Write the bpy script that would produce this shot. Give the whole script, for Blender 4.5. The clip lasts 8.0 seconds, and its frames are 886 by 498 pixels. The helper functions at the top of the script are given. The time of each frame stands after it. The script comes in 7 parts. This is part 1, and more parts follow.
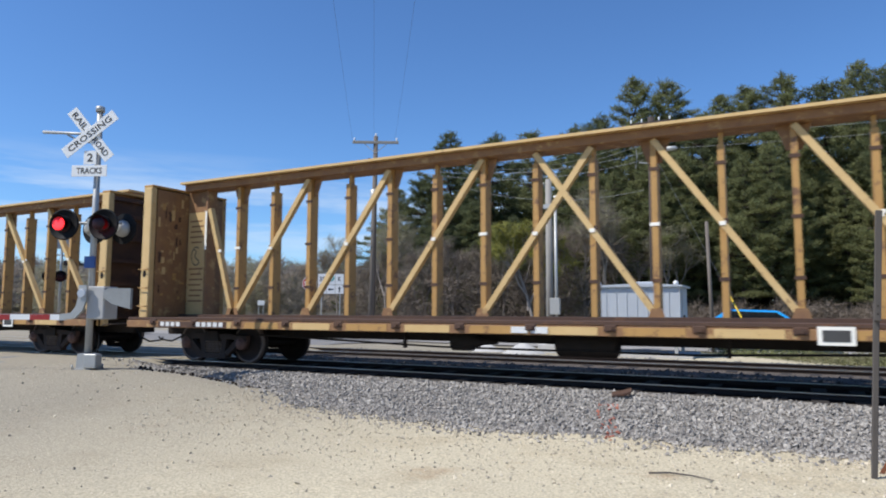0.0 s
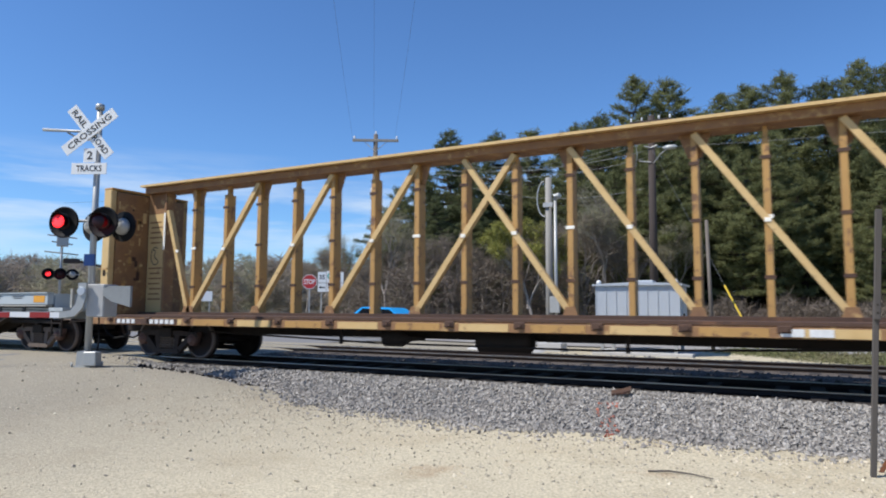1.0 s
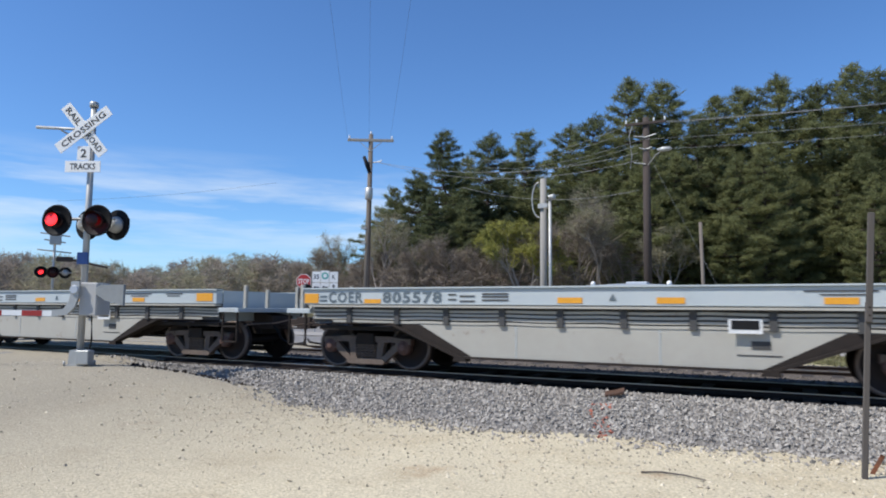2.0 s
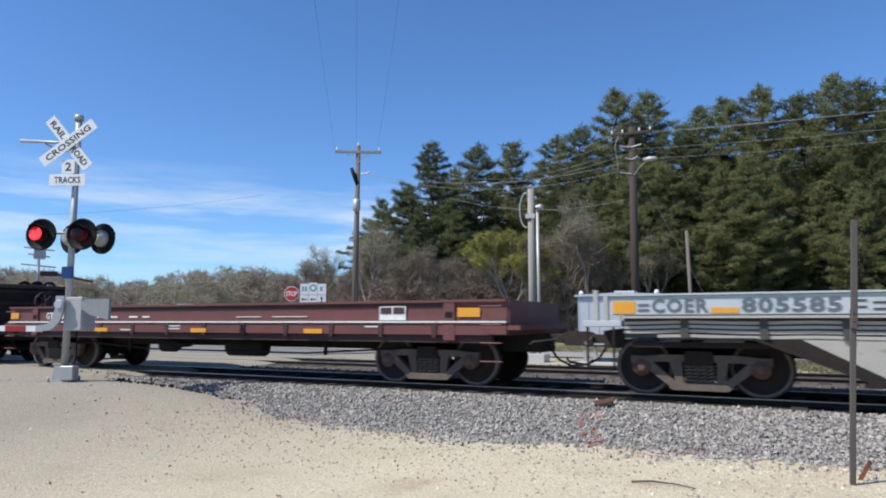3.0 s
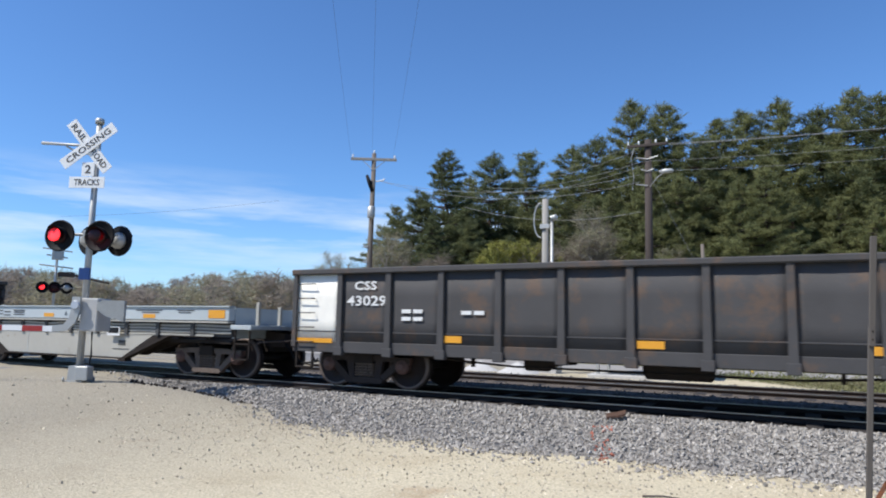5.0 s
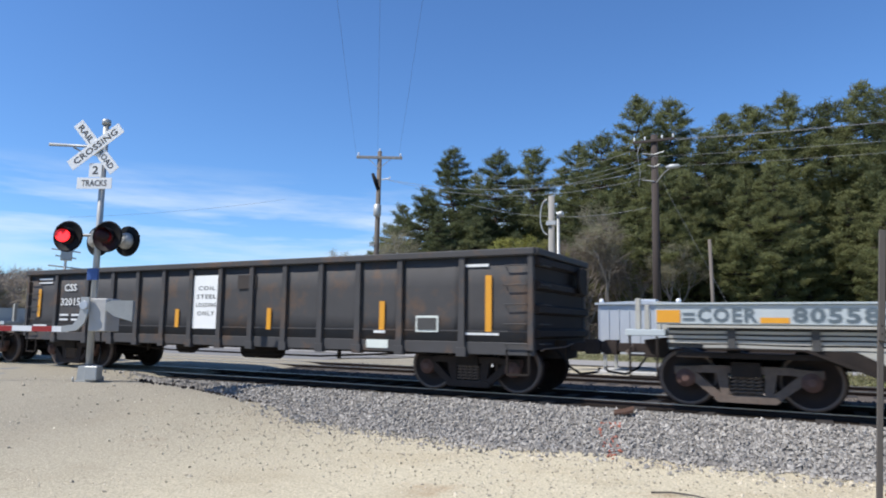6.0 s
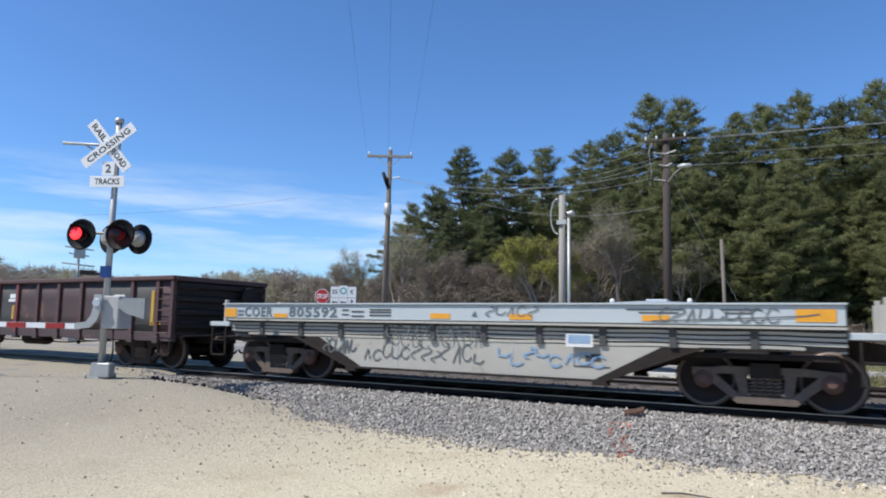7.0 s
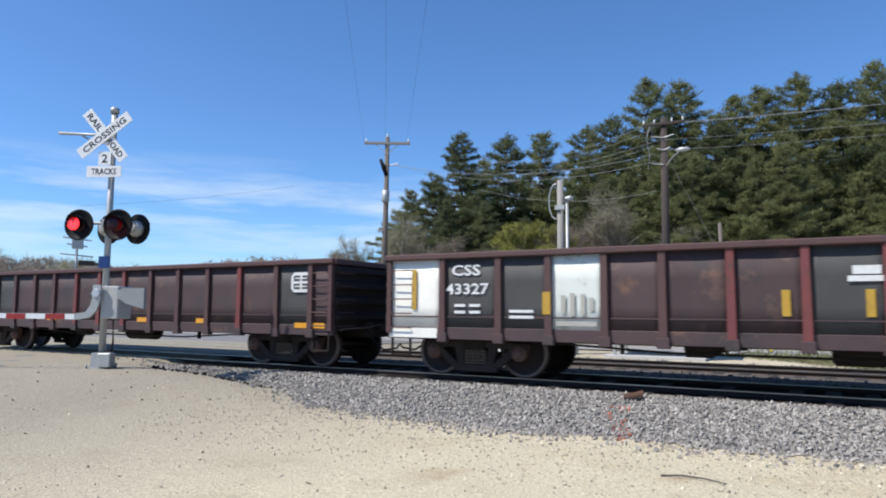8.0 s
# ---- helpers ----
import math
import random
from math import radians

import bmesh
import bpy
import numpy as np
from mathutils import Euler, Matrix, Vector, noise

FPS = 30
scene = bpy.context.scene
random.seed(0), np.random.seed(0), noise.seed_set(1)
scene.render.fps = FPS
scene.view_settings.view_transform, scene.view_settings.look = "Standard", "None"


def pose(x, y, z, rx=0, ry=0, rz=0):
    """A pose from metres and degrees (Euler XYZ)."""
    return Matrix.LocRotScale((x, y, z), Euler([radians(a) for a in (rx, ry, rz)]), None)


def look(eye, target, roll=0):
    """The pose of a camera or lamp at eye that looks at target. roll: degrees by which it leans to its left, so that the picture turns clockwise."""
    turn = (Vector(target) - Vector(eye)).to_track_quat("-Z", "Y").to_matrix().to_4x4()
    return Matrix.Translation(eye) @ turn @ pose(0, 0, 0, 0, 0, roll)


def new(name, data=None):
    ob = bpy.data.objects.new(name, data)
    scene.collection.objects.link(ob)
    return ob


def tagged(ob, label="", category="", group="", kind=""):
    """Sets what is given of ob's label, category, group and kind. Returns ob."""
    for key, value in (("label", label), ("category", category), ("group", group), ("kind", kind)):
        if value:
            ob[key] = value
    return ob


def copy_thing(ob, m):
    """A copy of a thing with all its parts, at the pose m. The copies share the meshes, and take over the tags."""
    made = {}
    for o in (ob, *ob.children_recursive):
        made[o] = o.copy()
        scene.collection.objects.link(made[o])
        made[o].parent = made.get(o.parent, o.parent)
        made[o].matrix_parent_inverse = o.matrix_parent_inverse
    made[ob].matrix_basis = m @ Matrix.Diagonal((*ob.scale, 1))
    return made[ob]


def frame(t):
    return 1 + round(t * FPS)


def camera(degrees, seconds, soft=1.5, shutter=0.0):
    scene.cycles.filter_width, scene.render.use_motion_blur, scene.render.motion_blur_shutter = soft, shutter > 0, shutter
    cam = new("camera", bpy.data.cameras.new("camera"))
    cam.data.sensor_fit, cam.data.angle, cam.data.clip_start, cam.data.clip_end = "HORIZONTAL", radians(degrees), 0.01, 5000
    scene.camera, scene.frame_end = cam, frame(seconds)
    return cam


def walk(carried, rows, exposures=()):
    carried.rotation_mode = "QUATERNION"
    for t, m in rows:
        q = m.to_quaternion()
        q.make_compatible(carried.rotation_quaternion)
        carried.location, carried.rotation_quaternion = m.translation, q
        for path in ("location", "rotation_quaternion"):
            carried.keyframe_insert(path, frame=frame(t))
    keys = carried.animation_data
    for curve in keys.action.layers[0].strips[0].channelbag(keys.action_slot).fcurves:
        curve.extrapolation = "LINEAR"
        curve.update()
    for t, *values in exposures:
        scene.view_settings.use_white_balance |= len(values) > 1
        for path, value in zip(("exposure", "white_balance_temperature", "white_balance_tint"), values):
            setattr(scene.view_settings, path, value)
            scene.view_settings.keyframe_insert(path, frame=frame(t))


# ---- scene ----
EYE = 1.2            # height of the lens over the rail tops
SPEED = 20.9         # metres a second
TRACK = 12.32        # centre line of the near track
cam = camera(67.0, 8.0, soft=1.9, shutter=0.06)
CAMERA_ROWS = [
    (0, pose(0, 0, EYE, 95.30, -0.16, 28.24)),
    (0.5, pose(0, 0, EYE, 95.33, -0.28, 28.31)),
    (1, pose(0, 0, EYE, 95.15, -0.24, 28.22)),
    (2.5, pose(0, 0, EYE, 95.41, -0.49, 27.43)),
    (3, pose(0, 0, EYE, 96.12, 0.07, 26.78)),
    (3.5, pose(0, 0, EYE, 96.94, -0.37, 27.01)),
    (4, pose(0, 0, EYE, 96.88, -0.65, 27.18)),
    (5.5, pose(0, 0, EYE, 96.82, -1.08, 28.16)),
    (6, pose(0, 0, EYE, 96.62, -0.74, 28.41)),
    (6.5, pose(0, 0, EYE, 96.32, -0.61, 28.48)),
    (7, pose(0, 0, EYE, 96.52, -1.03, 29.25)),
    (7.5, pose(0, 0, EYE, 95.62, -0.85, 28.70)),
    (8, pose(0, 0, EYE, 95.37, -0.39, 29.19)),
]
walk(cam, CAMERA_ROWS, exposures=[(0.0, 0.06), (2.5, 0.09), (5.5, 0.18), (8.0, 0.16)])

# ---- sky, sun ----
SUN_TO = Vector((-0.50, -0.58, 1.0)).normalized()
world = bpy.data.worlds.new("sky")
scene.world = world
world.use_nodes = True
wn, wl = world.node_tree.nodes, world.node_tree.links
wn.clear()
w_out = wn.new("ShaderNodeOutputWorld")
w_bg = wn.new("ShaderNodeBackground")
w_bg.inputs["Strength"].default_value = 0.130
w_sky = wn.new("ShaderNodeTexSky")
w_sky.sky_type = "NISHITA"
w_sky.sun_disc = False
w_sky.sun_elevation = math.asin(SUN_TO.z)
w_sky.sun_rotation = math.atan2(SUN_TO.x, SUN_TO.y)
w_sky.altitude = 300
w_sky.air_density = 1.0
w_sky.dust_density = 0.1
w_sky.ozone_density = 3.0
# thin cirrus: streaks low over the woods
w_tc = wn.new("ShaderNodeTexCoord")
w_map = wn.new("ShaderNodeMapping")
w_map.inputs["Scale"].default_value = (2.2, 2.2, 19.0)
w_map.inputs["Location"].default_value = (0.35, 0.1, 0.4)
w_noise = wn.new("ShaderNodeTexNoise")
w_noise.inputs["Scale"].default_value = 1.6
w_noise.inputs["Detail"].default_value = 5.0
w_noise.inputs["Roughness"].default_value = 0.55
w_ramp = wn.new("ShaderNodeValToRGB")
w_ramp.color_ramp.elements[0].position = 0.42
w_ramp.color_ramp.elements[1].position = 0.64
w_sep = wn.new("ShaderNodeSeparateXYZ")
w_band = wn.new("ShaderNodeMapRange")
w_band.inputs["From Min"].default_value = 0.22
w_band.inputs["From Max"].default_value = 0.16
w_low = wn.new("ShaderNodeMapRange")
w_low.inputs["From Min"].default_value = 0.05
w_low.inputs["From Max"].default_value = 0.13
w_low.inputs["To Min"].default_value = 0.25
w_layer = wn.new("ShaderNodeMath")
w_layer.operation = "MULTIPLY"
w_mul = wn.new("ShaderNodeMath")
w_mul.operation = "MULTIPLY"
w_mul2 = wn.new("ShaderNodeMath")
w_mul2.operation = "MULTIPLY"
w_mul2.inputs[1].default_value = 0.55
w_mix = wn.new("ShaderNodeMixRGB")
w_mix.inputs["Color2"].default_value = (6.2, 6.8, 7.4, 1)
wl.new(w_tc.outputs["Generated"], w_map.inputs["Vector"])
wl.new(w_map.outputs["Vector"], w_noise.inputs["Vector"])
wl.new(w_noise.outputs["Fac"], w_ramp.inputs["Fac"])
wl.new(w_tc.outputs["Generated"], w_sep.inputs["Vector"])
wl.new(w_sep.outputs["Z"], w_band.inputs["Value"])
wl.new(w_sep.outputs["Z"], w_low.inputs["Value"])
wl.new(w_band.outputs["Result"], w_layer.inputs[0])
wl.new(w_low.outputs["Result"], w_layer.inputs[1])
wl.new(w_ramp.outputs["Color"], w_mul.inputs[0])
wl.new(w_layer.outputs["Value"], w_mul.inputs[1])
wl.new(w_mul.outputs["Value"], w_mul2.inputs[0])
wl.new(w_mul2.outputs["Value"], w_mix.inputs["Fac"])
w_tint = wn.new("ShaderNodeMixRGB")
w_tint.blend_type = "MULTIPLY"
w_tint.inputs["Fac"].default_value = 1.0
w_tint.inputs["Color2"].default_value = (0.605, 0.865, 1.16, 1)
wl.new(w_sky.outputs["Color"], w_tint.inputs["Color1"])
wl.new(w_tint.outputs["Color"], w_mix.inputs["Color1"])
wl.new(w_mix.outputs["Color"], w_bg.inputs["Color"])
wl.new(w_bg.outputs["Background"], w_out.inputs["Surface"])

sun = new("sun", bpy.data.lights.new("sun", "SUN"))
sun.data.energy = 5.0
sun.data.angle = radians(0.53)
sun.data.color = (1.0, 0.965, 0.91)
sun.matrix_world = look((0, 0, 60), Vector((0, 0, 60)) - SUN_TO)


# ---- materials ----
def material(name, colour, rough=0.7, metal=0.0, second=None, scale=4.0, amount=0.5, bump=0.15, fine=40.0,
             third=None, third_at=0.62, third_scale=1.6, spec=0.5, island=0.0, rand=0.0, stretch=(1, 1, 1)):
    """Painted or raw surface: base colour broken by a second one at middle scale, stains of a third with ragged edges, fine bump."""
    m = bpy.data.materials.new(name)
    m.use_nodes = True
    n, l = m.node_tree.nodes, m.node_tree.links
    b = n["Principled BSDF"]
    b.inputs["Roughness"].default_value = rough
    b.inputs["Metallic"].default_value = metal
    b.inputs["Specular IOR Level"].default_value = spec
    tc, mp = n.new("ShaderNodeTexCoord"), n.new("ShaderNodeMapping")
    mp.inputs["Scale"].default_value = stretch
    l.new(tc.outputs["Object"], mp.inputs["Vector"])

    def noise_node(sc, detail=4.0, roughness=0.6):
        t = n.new("ShaderNodeTexNoise")
        t.inputs["Scale"].default_value = sc
        t.inputs["Detail"].default_value = detail
        t.inputs["Roughness"].default_value = roughness
        l.new(mp.outputs["Vector"], t.inputs["Vector"])
        return t

    def mix(fac, c1, c2):
        x = n.new("ShaderNodeMixRGB")
        l.new(fac, x.inputs["Fac"])
        for k, c in (("Color1", c1), ("Color2", c2)):
            if isinstance(c, tuple):
                x.inputs[k].default_value = (*c, 1)
            else:
                l.new(c, x.inputs[k])
        return x.outputs["Color"]

    def ramp(src, a, bb):
        r = n.new("ShaderNodeMapRange")
        r.inputs["From Min"].default_value = a
        r.inputs["From Max"].default_value = bb
        l.new(src, r.inputs["Value"])
        return r.outputs["Result"]

    if second is None:
        second = tuple(c * 0.72 for c in colour)
    mid = noise_node(scale, 6.0, 0.65)
    col = mix(ramp(mid.outputs["Fac"], 0.5 - 0.5 * (1.05 - amount) + 0.08, 0.5 + 0.5 * (1.05 - amount) + 0.08), colour, second)
    if third is not None:
        st = noise_node(third_scale, 8.0, 0.7)
        col = mix(ramp(st.outputs["Fac"], third_at - 0.05, third_at + 0.06), col, third)
    if island or rand:
        info = n.new("ShaderNodeNewGeometry") if island else n.new("ShaderNodeObjectInfo")
        src = info.outputs["Random Per Island"] if island else info.outputs["Random"]
        hsv = n.new("ShaderNodeHueSaturation")
        r = n.new("ShaderNodeMapRange")
        k = island or rand
        r.inputs["To Min"].default_value, r.inputs["To Max"].default_value = 1 - k, 1 + k
        l.new(src, r.inputs["Value"])
        l.new(r.outputs["Result"], hsv.inputs["Value"])
        l.new(col, hsv.inputs["Color"])
        col = hsv.outputs["Color"]
    l.new(col, b.inputs["Base Color"])
    if bump:
        fn = noise_node(fine, 3.0, 0.6)
        bp = n.new("ShaderNodeBump")
        bp.inputs["Strength"].default_value = bump
        bp.inputs["Distance"].default_value = 0.02
        l.new(fn.outputs["Fac"], bp.inputs["Height"])
        l.new(bp.outputs["Normal"], b.inputs["Normal"])
    return m


def glow(name, colour, strength):
    m = bpy.data.materials.new(name)
    m.use_nodes = True
    b = m.node_tree.nodes["Principled BSDF"]
    b.inputs["Base Color"].default_value = (*colour, 1)
    b.inputs["Emission Color"].default_value = (*colour, 1)
    b.inputs["Emission Strength"].default_value = strength
    b.inputs["Roughness"].default_value = 0.25
    return m


M_YELLOW = material("ochre_car_paint", (0.442, 0.254, 0.078), 0.6, second=(0.338, 0.182, 0.055), scale=1.3, third=(0.156, 0.078, 0.039), third_at=0.585, third_scale=4.5, bump=0.1)
M_YELLOW_PALE = material("pale_ochre_paint", (0.587, 0.413, 0.188), 0.6, second=(0.500, 0.325, 0.125), scale=3.0, third=(0.275, 0.163, 0.075), third_at=0.64, third_scale=5.0)
# worn paint, also the painted shade of top chord and end web
M_YELLOW_DARK = material("dark_worn_ochre_paint", (0.286, 0.150, 0.058), 0.7, second=(0.169, 0.085, 0.046), scale=3.0, third=(0.442, 0.286, 0.117), third_at=0.6, third_scale=4.0)
M_BROWN = material("brown_rusty_steel", (0.086, 0.044, 0.025), 0.8, second=(0.047, 0.025, 0.020), scale=2.0, third=(0.147, 0.069, 0.034), third_at=0.62)
M_COIL = material("pale_grey_blue_paint", (0.415, 0.450, 0.455), 0.5, second=(0.358, 0.401, 0.418), scale=1.2, third=(0.261, 0.235, 0.201), third_at=0.69, third_scale=2.2)
M_COIL_LOW = material("dusty_grey_paint", (0.385, 0.368, 0.320), 0.6, second=(0.326, 0.304, 0.261), scale=1.6, third=(0.214, 0.171, 0.128), third_at=0.67, third_scale=2.0)
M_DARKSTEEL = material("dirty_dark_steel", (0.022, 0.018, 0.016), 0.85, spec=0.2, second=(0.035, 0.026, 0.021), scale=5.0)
M_TRUCK = material("dusty_cast_steel", (0.165, 0.127, 0.102), 0.85, spec=0.25, second=(0.075, 0.059, 0.051), scale=6.0, third=(0.163, 0.100, 0.075), third_at=0.62, third_scale=5.0)
M_BEARING = material("rusty_bearing_cap", (0.126, 0.068, 0.054), 0.75, second=(0.081, 0.045, 0.036), scale=12)
M_WHEEL = material("grimy_wheel_steel", (0.028, 0.018, 0.016), 0.65, spec=0.25, second=(0.018, 0.013, 0.012), scale=6.0)
M_RIM = material("worn_wheel_rim", (0.16, 0.12, 0.10), 0.5, metal=0.3, scale=10, bump=0.02)
# darker copy of the truck steel: grime, plus painted shade under the bodies
M_TRUCKDARK = material("dark_truck_steel", (0.050, 0.038, 0.033), 0.85, spec=0.2, second=(0.026, 0.020, 0.018), scale=6.0)
M_BLACKGON = material("faded_black_paint", (0.066, 0.064, 0.065), 0.75, spec=0.25, second=(0.051, 0.049, 0.049), scale=1.4, third=(0.098, 0.070, 0.054), third_at=0.57, third_scale=1.6)
M_RUSTGON = material("weathered_dark_paint", (0.057, 0.048, 0.042), 0.75, spec=0.25, second=(0.039, 0.031, 0.029), scale=1.7, third=(0.086, 0.051, 0.035), third_at=0.60, third_scale=1.5)
M_MAROON = material("weathered_maroon_paint", (0.065, 0.038, 0.038), 0.7, second=(0.040, 0.032, 0.032), scale=1.1, amount=0.8, third=(0.156, 0.082, 0.056), third_at=0.635, third_scale=1.5)
M_MAROON_RIB = material("maroon_rib_paint", (0.085, 0.039, 0.037), 0.7, second=(0.056, 0.032, 0.031), scale=2.5)
M_BURNT = material("scorched_maroon_paint", (0.058, 0.034, 0.034), 0.75, second=(0.036, 0.030, 0.030), scale=1.6, amount=0.8, third=(0.125, 0.068, 0.052), third_at=0.59, third_scale=1.9)
M_REDRIB = material("bright_red_rib_paint", (0.168, 0.038, 0.036), 0.65, second=(0.108, 0.036, 0.034), scale=3.0, third=(0.060, 0.036, 0.036), third_at=0.6, third_scale=3.0)
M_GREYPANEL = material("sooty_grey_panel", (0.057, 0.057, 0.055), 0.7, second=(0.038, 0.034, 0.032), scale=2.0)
M_REDCAR = material("oxide_red_paint", (0.140, 0.045, 0.041), 0.65, second=(0.099, 0.033, 0.030), scale=1.5, third=(0.074, 0.033, 0.029), third_at=0.62)
M_REDDARK = material("dark_red_paint", (0.054, 0.022, 0.022), 0.75, second=(0.036, 0.018, 0.018), scale=2.0)
M_FLAME = material("orange_rust_patch", (0.319, 0.109, 0.046), 0.85, second=(0.184, 0.068, 0.038), scale=3.0, third=(0.057, 0.049, 0.043), third_at=0.49, third_scale=1.7)
M_WHITE = material("white_sign_paint", (0.80, 0.80, 0.78), 0.5, second=(0.74, 0.74, 0.72), scale=5, bump=0.03)
M_WHITEPANEL = material("stained_white_panel", (0.84, 0.81, 0.72), 0.6, second=(0.70, 0.67, 0.61), scale=2.5, third=(0.34, 0.27, 0.21), third_at=0.72, third_scale=3.0, bump=0.05)
M_WHITEWORN = material("worn_white_patch", (0.66, 0.69, 0.63), 0.65, second=(0.54, 0.57, 0.53), scale=3.0, third=(0.15, 0.12, 0.10), third_at=0.63, third_scale=3.0, bump=0.05)
M_LETTER = material("white_lettering", (0.70, 0.70, 0.68), 0.6, second=(0.5, 0.5, 0.49), scale=14, bump=0)
M_LETTER_DARK = material("dark_lettering", (0.10, 0.13, 0.15), 0.6, second=(0.07, 0.09, 0.10), scale=14, bump=0)
M_LETTER_BLACK = material("black_lettering", (0.03, 0.03, 0.032), 0.6, scale=14, bump=0)
M_SPRAY = material("dark_spray_paint", (0.07, 0.08, 0.085), 0.6, second=(0.15, 0.16, 0.16), scale=6, bump=0)
M_SPRAYBLUE = material("blue_spray_paint", (0.16, 0.27, 0.42), 0.6, second=(0.3, 0.38, 0.45), scale=6, bump=0)
M_REFLECT = material("orange_reflector_tape", (0.673, 0.309, 0.019), 0.4, second=(0.580, 0.253, 0.019), scale=9, bump=0.02)
M_STRIP = material("faded_yellow_strip", (0.46, 0.28, 0.03), 0.5, second=(0.36, 0.21, 0.03), scale=6, third=(0.16, 0.09, 0.03), third_at=0.64, third_scale=5.0, bump=0.02)
M_STEEL = material("galvanised_steel", (0.425, 0.425, 0.408), 0.5, metal=0.4, second=(0.357, 0.357, 0.340), scale=9, bump=0.05)
M_ALU = material("aluminium_sheet", (0.506, 0.534, 0.561), 0.45, metal=0.35, second=(0.451, 0.478, 0.515), scale=1.5, bump=0.03)
M_CASTGREY = material("grey_cast_iron_paint", (0.30, 0.31, 0.30), 0.6, second=(0.22, 0.225, 0.22), scale=5, bump=0.1)
M_BLACK = material("matt_black_paint", (0.010, 0.010, 0.011), 0.7, spec=0.2, scale=8, bump=0.03)
M_REDSTRIPE = material("red_gate_tape", (0.35, 0.025, 0.02), 0.45, scale=8, bump=0.02)
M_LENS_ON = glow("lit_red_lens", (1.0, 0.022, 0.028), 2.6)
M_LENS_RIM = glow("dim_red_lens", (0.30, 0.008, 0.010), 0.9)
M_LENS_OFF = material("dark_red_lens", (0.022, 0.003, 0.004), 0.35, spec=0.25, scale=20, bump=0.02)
M_BLUE = material("blue_sign_enamel", (0.04, 0.10, 0.30), 0.5, scale=8, bump=0.02)
M_GREEN = material("green_sign_disc", (0.10, 0.42, 0.36), 0.5, scale=8, bump=0.02)
M_STOP = material("red_sign_sheet", (0.50, 0.03, 0.03), 0.45, scale=6, bump=0.02)
M_POLE = material("weathered_pole_wood", (0.163, 0.139, 0.115), 0.9, second=(0.106, 0.086, 0.072), scale=6, stretch=(1, 1, 0.08), bump=0.3)
M_POLEPALE = material("pale_grey_pole_wood", (0.301, 0.285, 0.259), 0.9, second=(0.217, 0.201, 0.176), scale=6, stretch=(1, 1, 0.08), bump=0.3)
M_POLEDARK = material("creosote_pole_wood", (0.06, 0.045, 0.038), 0.9, second=(0.04, 0.03, 0.026), scale=6, stretch=(1, 1, 0.08), bump=0.3)
M_POST = material("grey_post_wood", (0.080, 0.070, 0.062), 0.9, second=(0.076, 0.066, 0.057), scale=9, stretch=(1, 1, 0.1), bump=0.3)
M_WIRE = material("aluminium_wire", (0.336, 0.336, 0.328), 0.5, scale=5, bump=0)
M_WIREDARK = material("dark_wire", (0.10, 0.11, 0.13), 0.6, scale=5, bump=0)
M_GUARD = material("yellow_guy_guard", (0.62, 0.42, 0.03), 0.5, scale=8, bump=0)
M_RAIL = material("rusty_rail_web", (0.036, 0.026, 0.023), 0.85, spec=0.2, second=(0.028, 0.020, 0.018), scale=6)
M_RAILHEAD = material("polished_rail_head", (0.42, 0.41, 0.40), 0.28, metal=0.85, scale=20, bump=0.02)
M_TIE = material("oiled_tie_wood", (0.034, 0.028, 0.025), 0.9, second=(0.022, 0.018, 0.016), scale=6, rand=0.3, stretch=(1, 0.2, 1))
M_BALLAST = material("ballast_bed", (0.18, 0.165, 0.148), 0.95, second=(0.106, 0.097, 0.088), scale=22, amount=0.9, bump=0.8, fine=30)
M_STONE = material("ballast_stone", (0.330, 0.303, 0.268), 0.9, second=(0.256, 0.236, 0.208), scale=9, island=0.36, bump=0.1)
# fouled ballast with the train's shade put into its dark colour
M_FOULED_SHADED = material("shaded_oily_ballast", (0.024, 0.019, 0.016), 0.95, spec=0.05, second=(0.015, 0.013, 0.011), scale=14, amount=0.9, bump=0.8, fine=35)
M_STONE_SHADED = material("shaded_ballast_stone", (0.15, 0.13, 0.112), 0.9, second=(0.10, 0.088, 0.077), scale=9, island=0.4, bump=0.1)
M_ENDSHADED = material("shaded_car_end", (0.032, 0.025, 0.023), 0.8, spec=0.2, second=(0.022, 0.018, 0.017), scale=2.5)
M_ROADFAR = material("pale_worn_road", (0.30, 0.28, 0.255), 0.9, second=(0.25, 0.235, 0.215), scale=0.8, bump=0.3)
# far track bed, coloured dark for the train's shade
M_FAR_SHADED = material("shaded_far_ballast", (0.12, 0.103, 0.090), 0.95, spec=0.05, second=(0.075, 0.064, 0.057), scale=14, amount=0.9, bump=0.8, fine=35)
M_STONE_RED = material("spray_marked_stone", (0.42, 0.14, 0.09), 0.9, scale=9, island=0.3, bump=0.2)
M_PEBBLE = material("field_pebble", (0.50, 0.44, 0.335), 0.9, second=(0.40, 0.34, 0.255), scale=9, island=0.42, bump=0.2)
M_ASPHALT = material("worn_asphalt", (0.204, 0.196, 0.187), 0.9, second=(0.162, 0.157, 0.153), scale=1.5, third=(0.255, 0.230, 0.187), third_at=0.6, third_scale=0.8, bump=0.5, fine=90)
M_CONCRETE = material("pale_concrete", (0.46, 0.45, 0.43), 0.85, second=(0.38, 0.37, 0.35), scale=3, bump=0.2)
M_BARK = material("pine_bark", (0.09, 0.065, 0.05), 0.95, second=(0.05, 0.04, 0.034), scale=8, stretch=(1, 1, 0.3), bump=0.6)
M_BAREBARK = material("grey_twig_bark", (0.297, 0.257, 0.223), 0.9, second=(0.203, 0.169, 0.149), scale=3, bump=0.2)


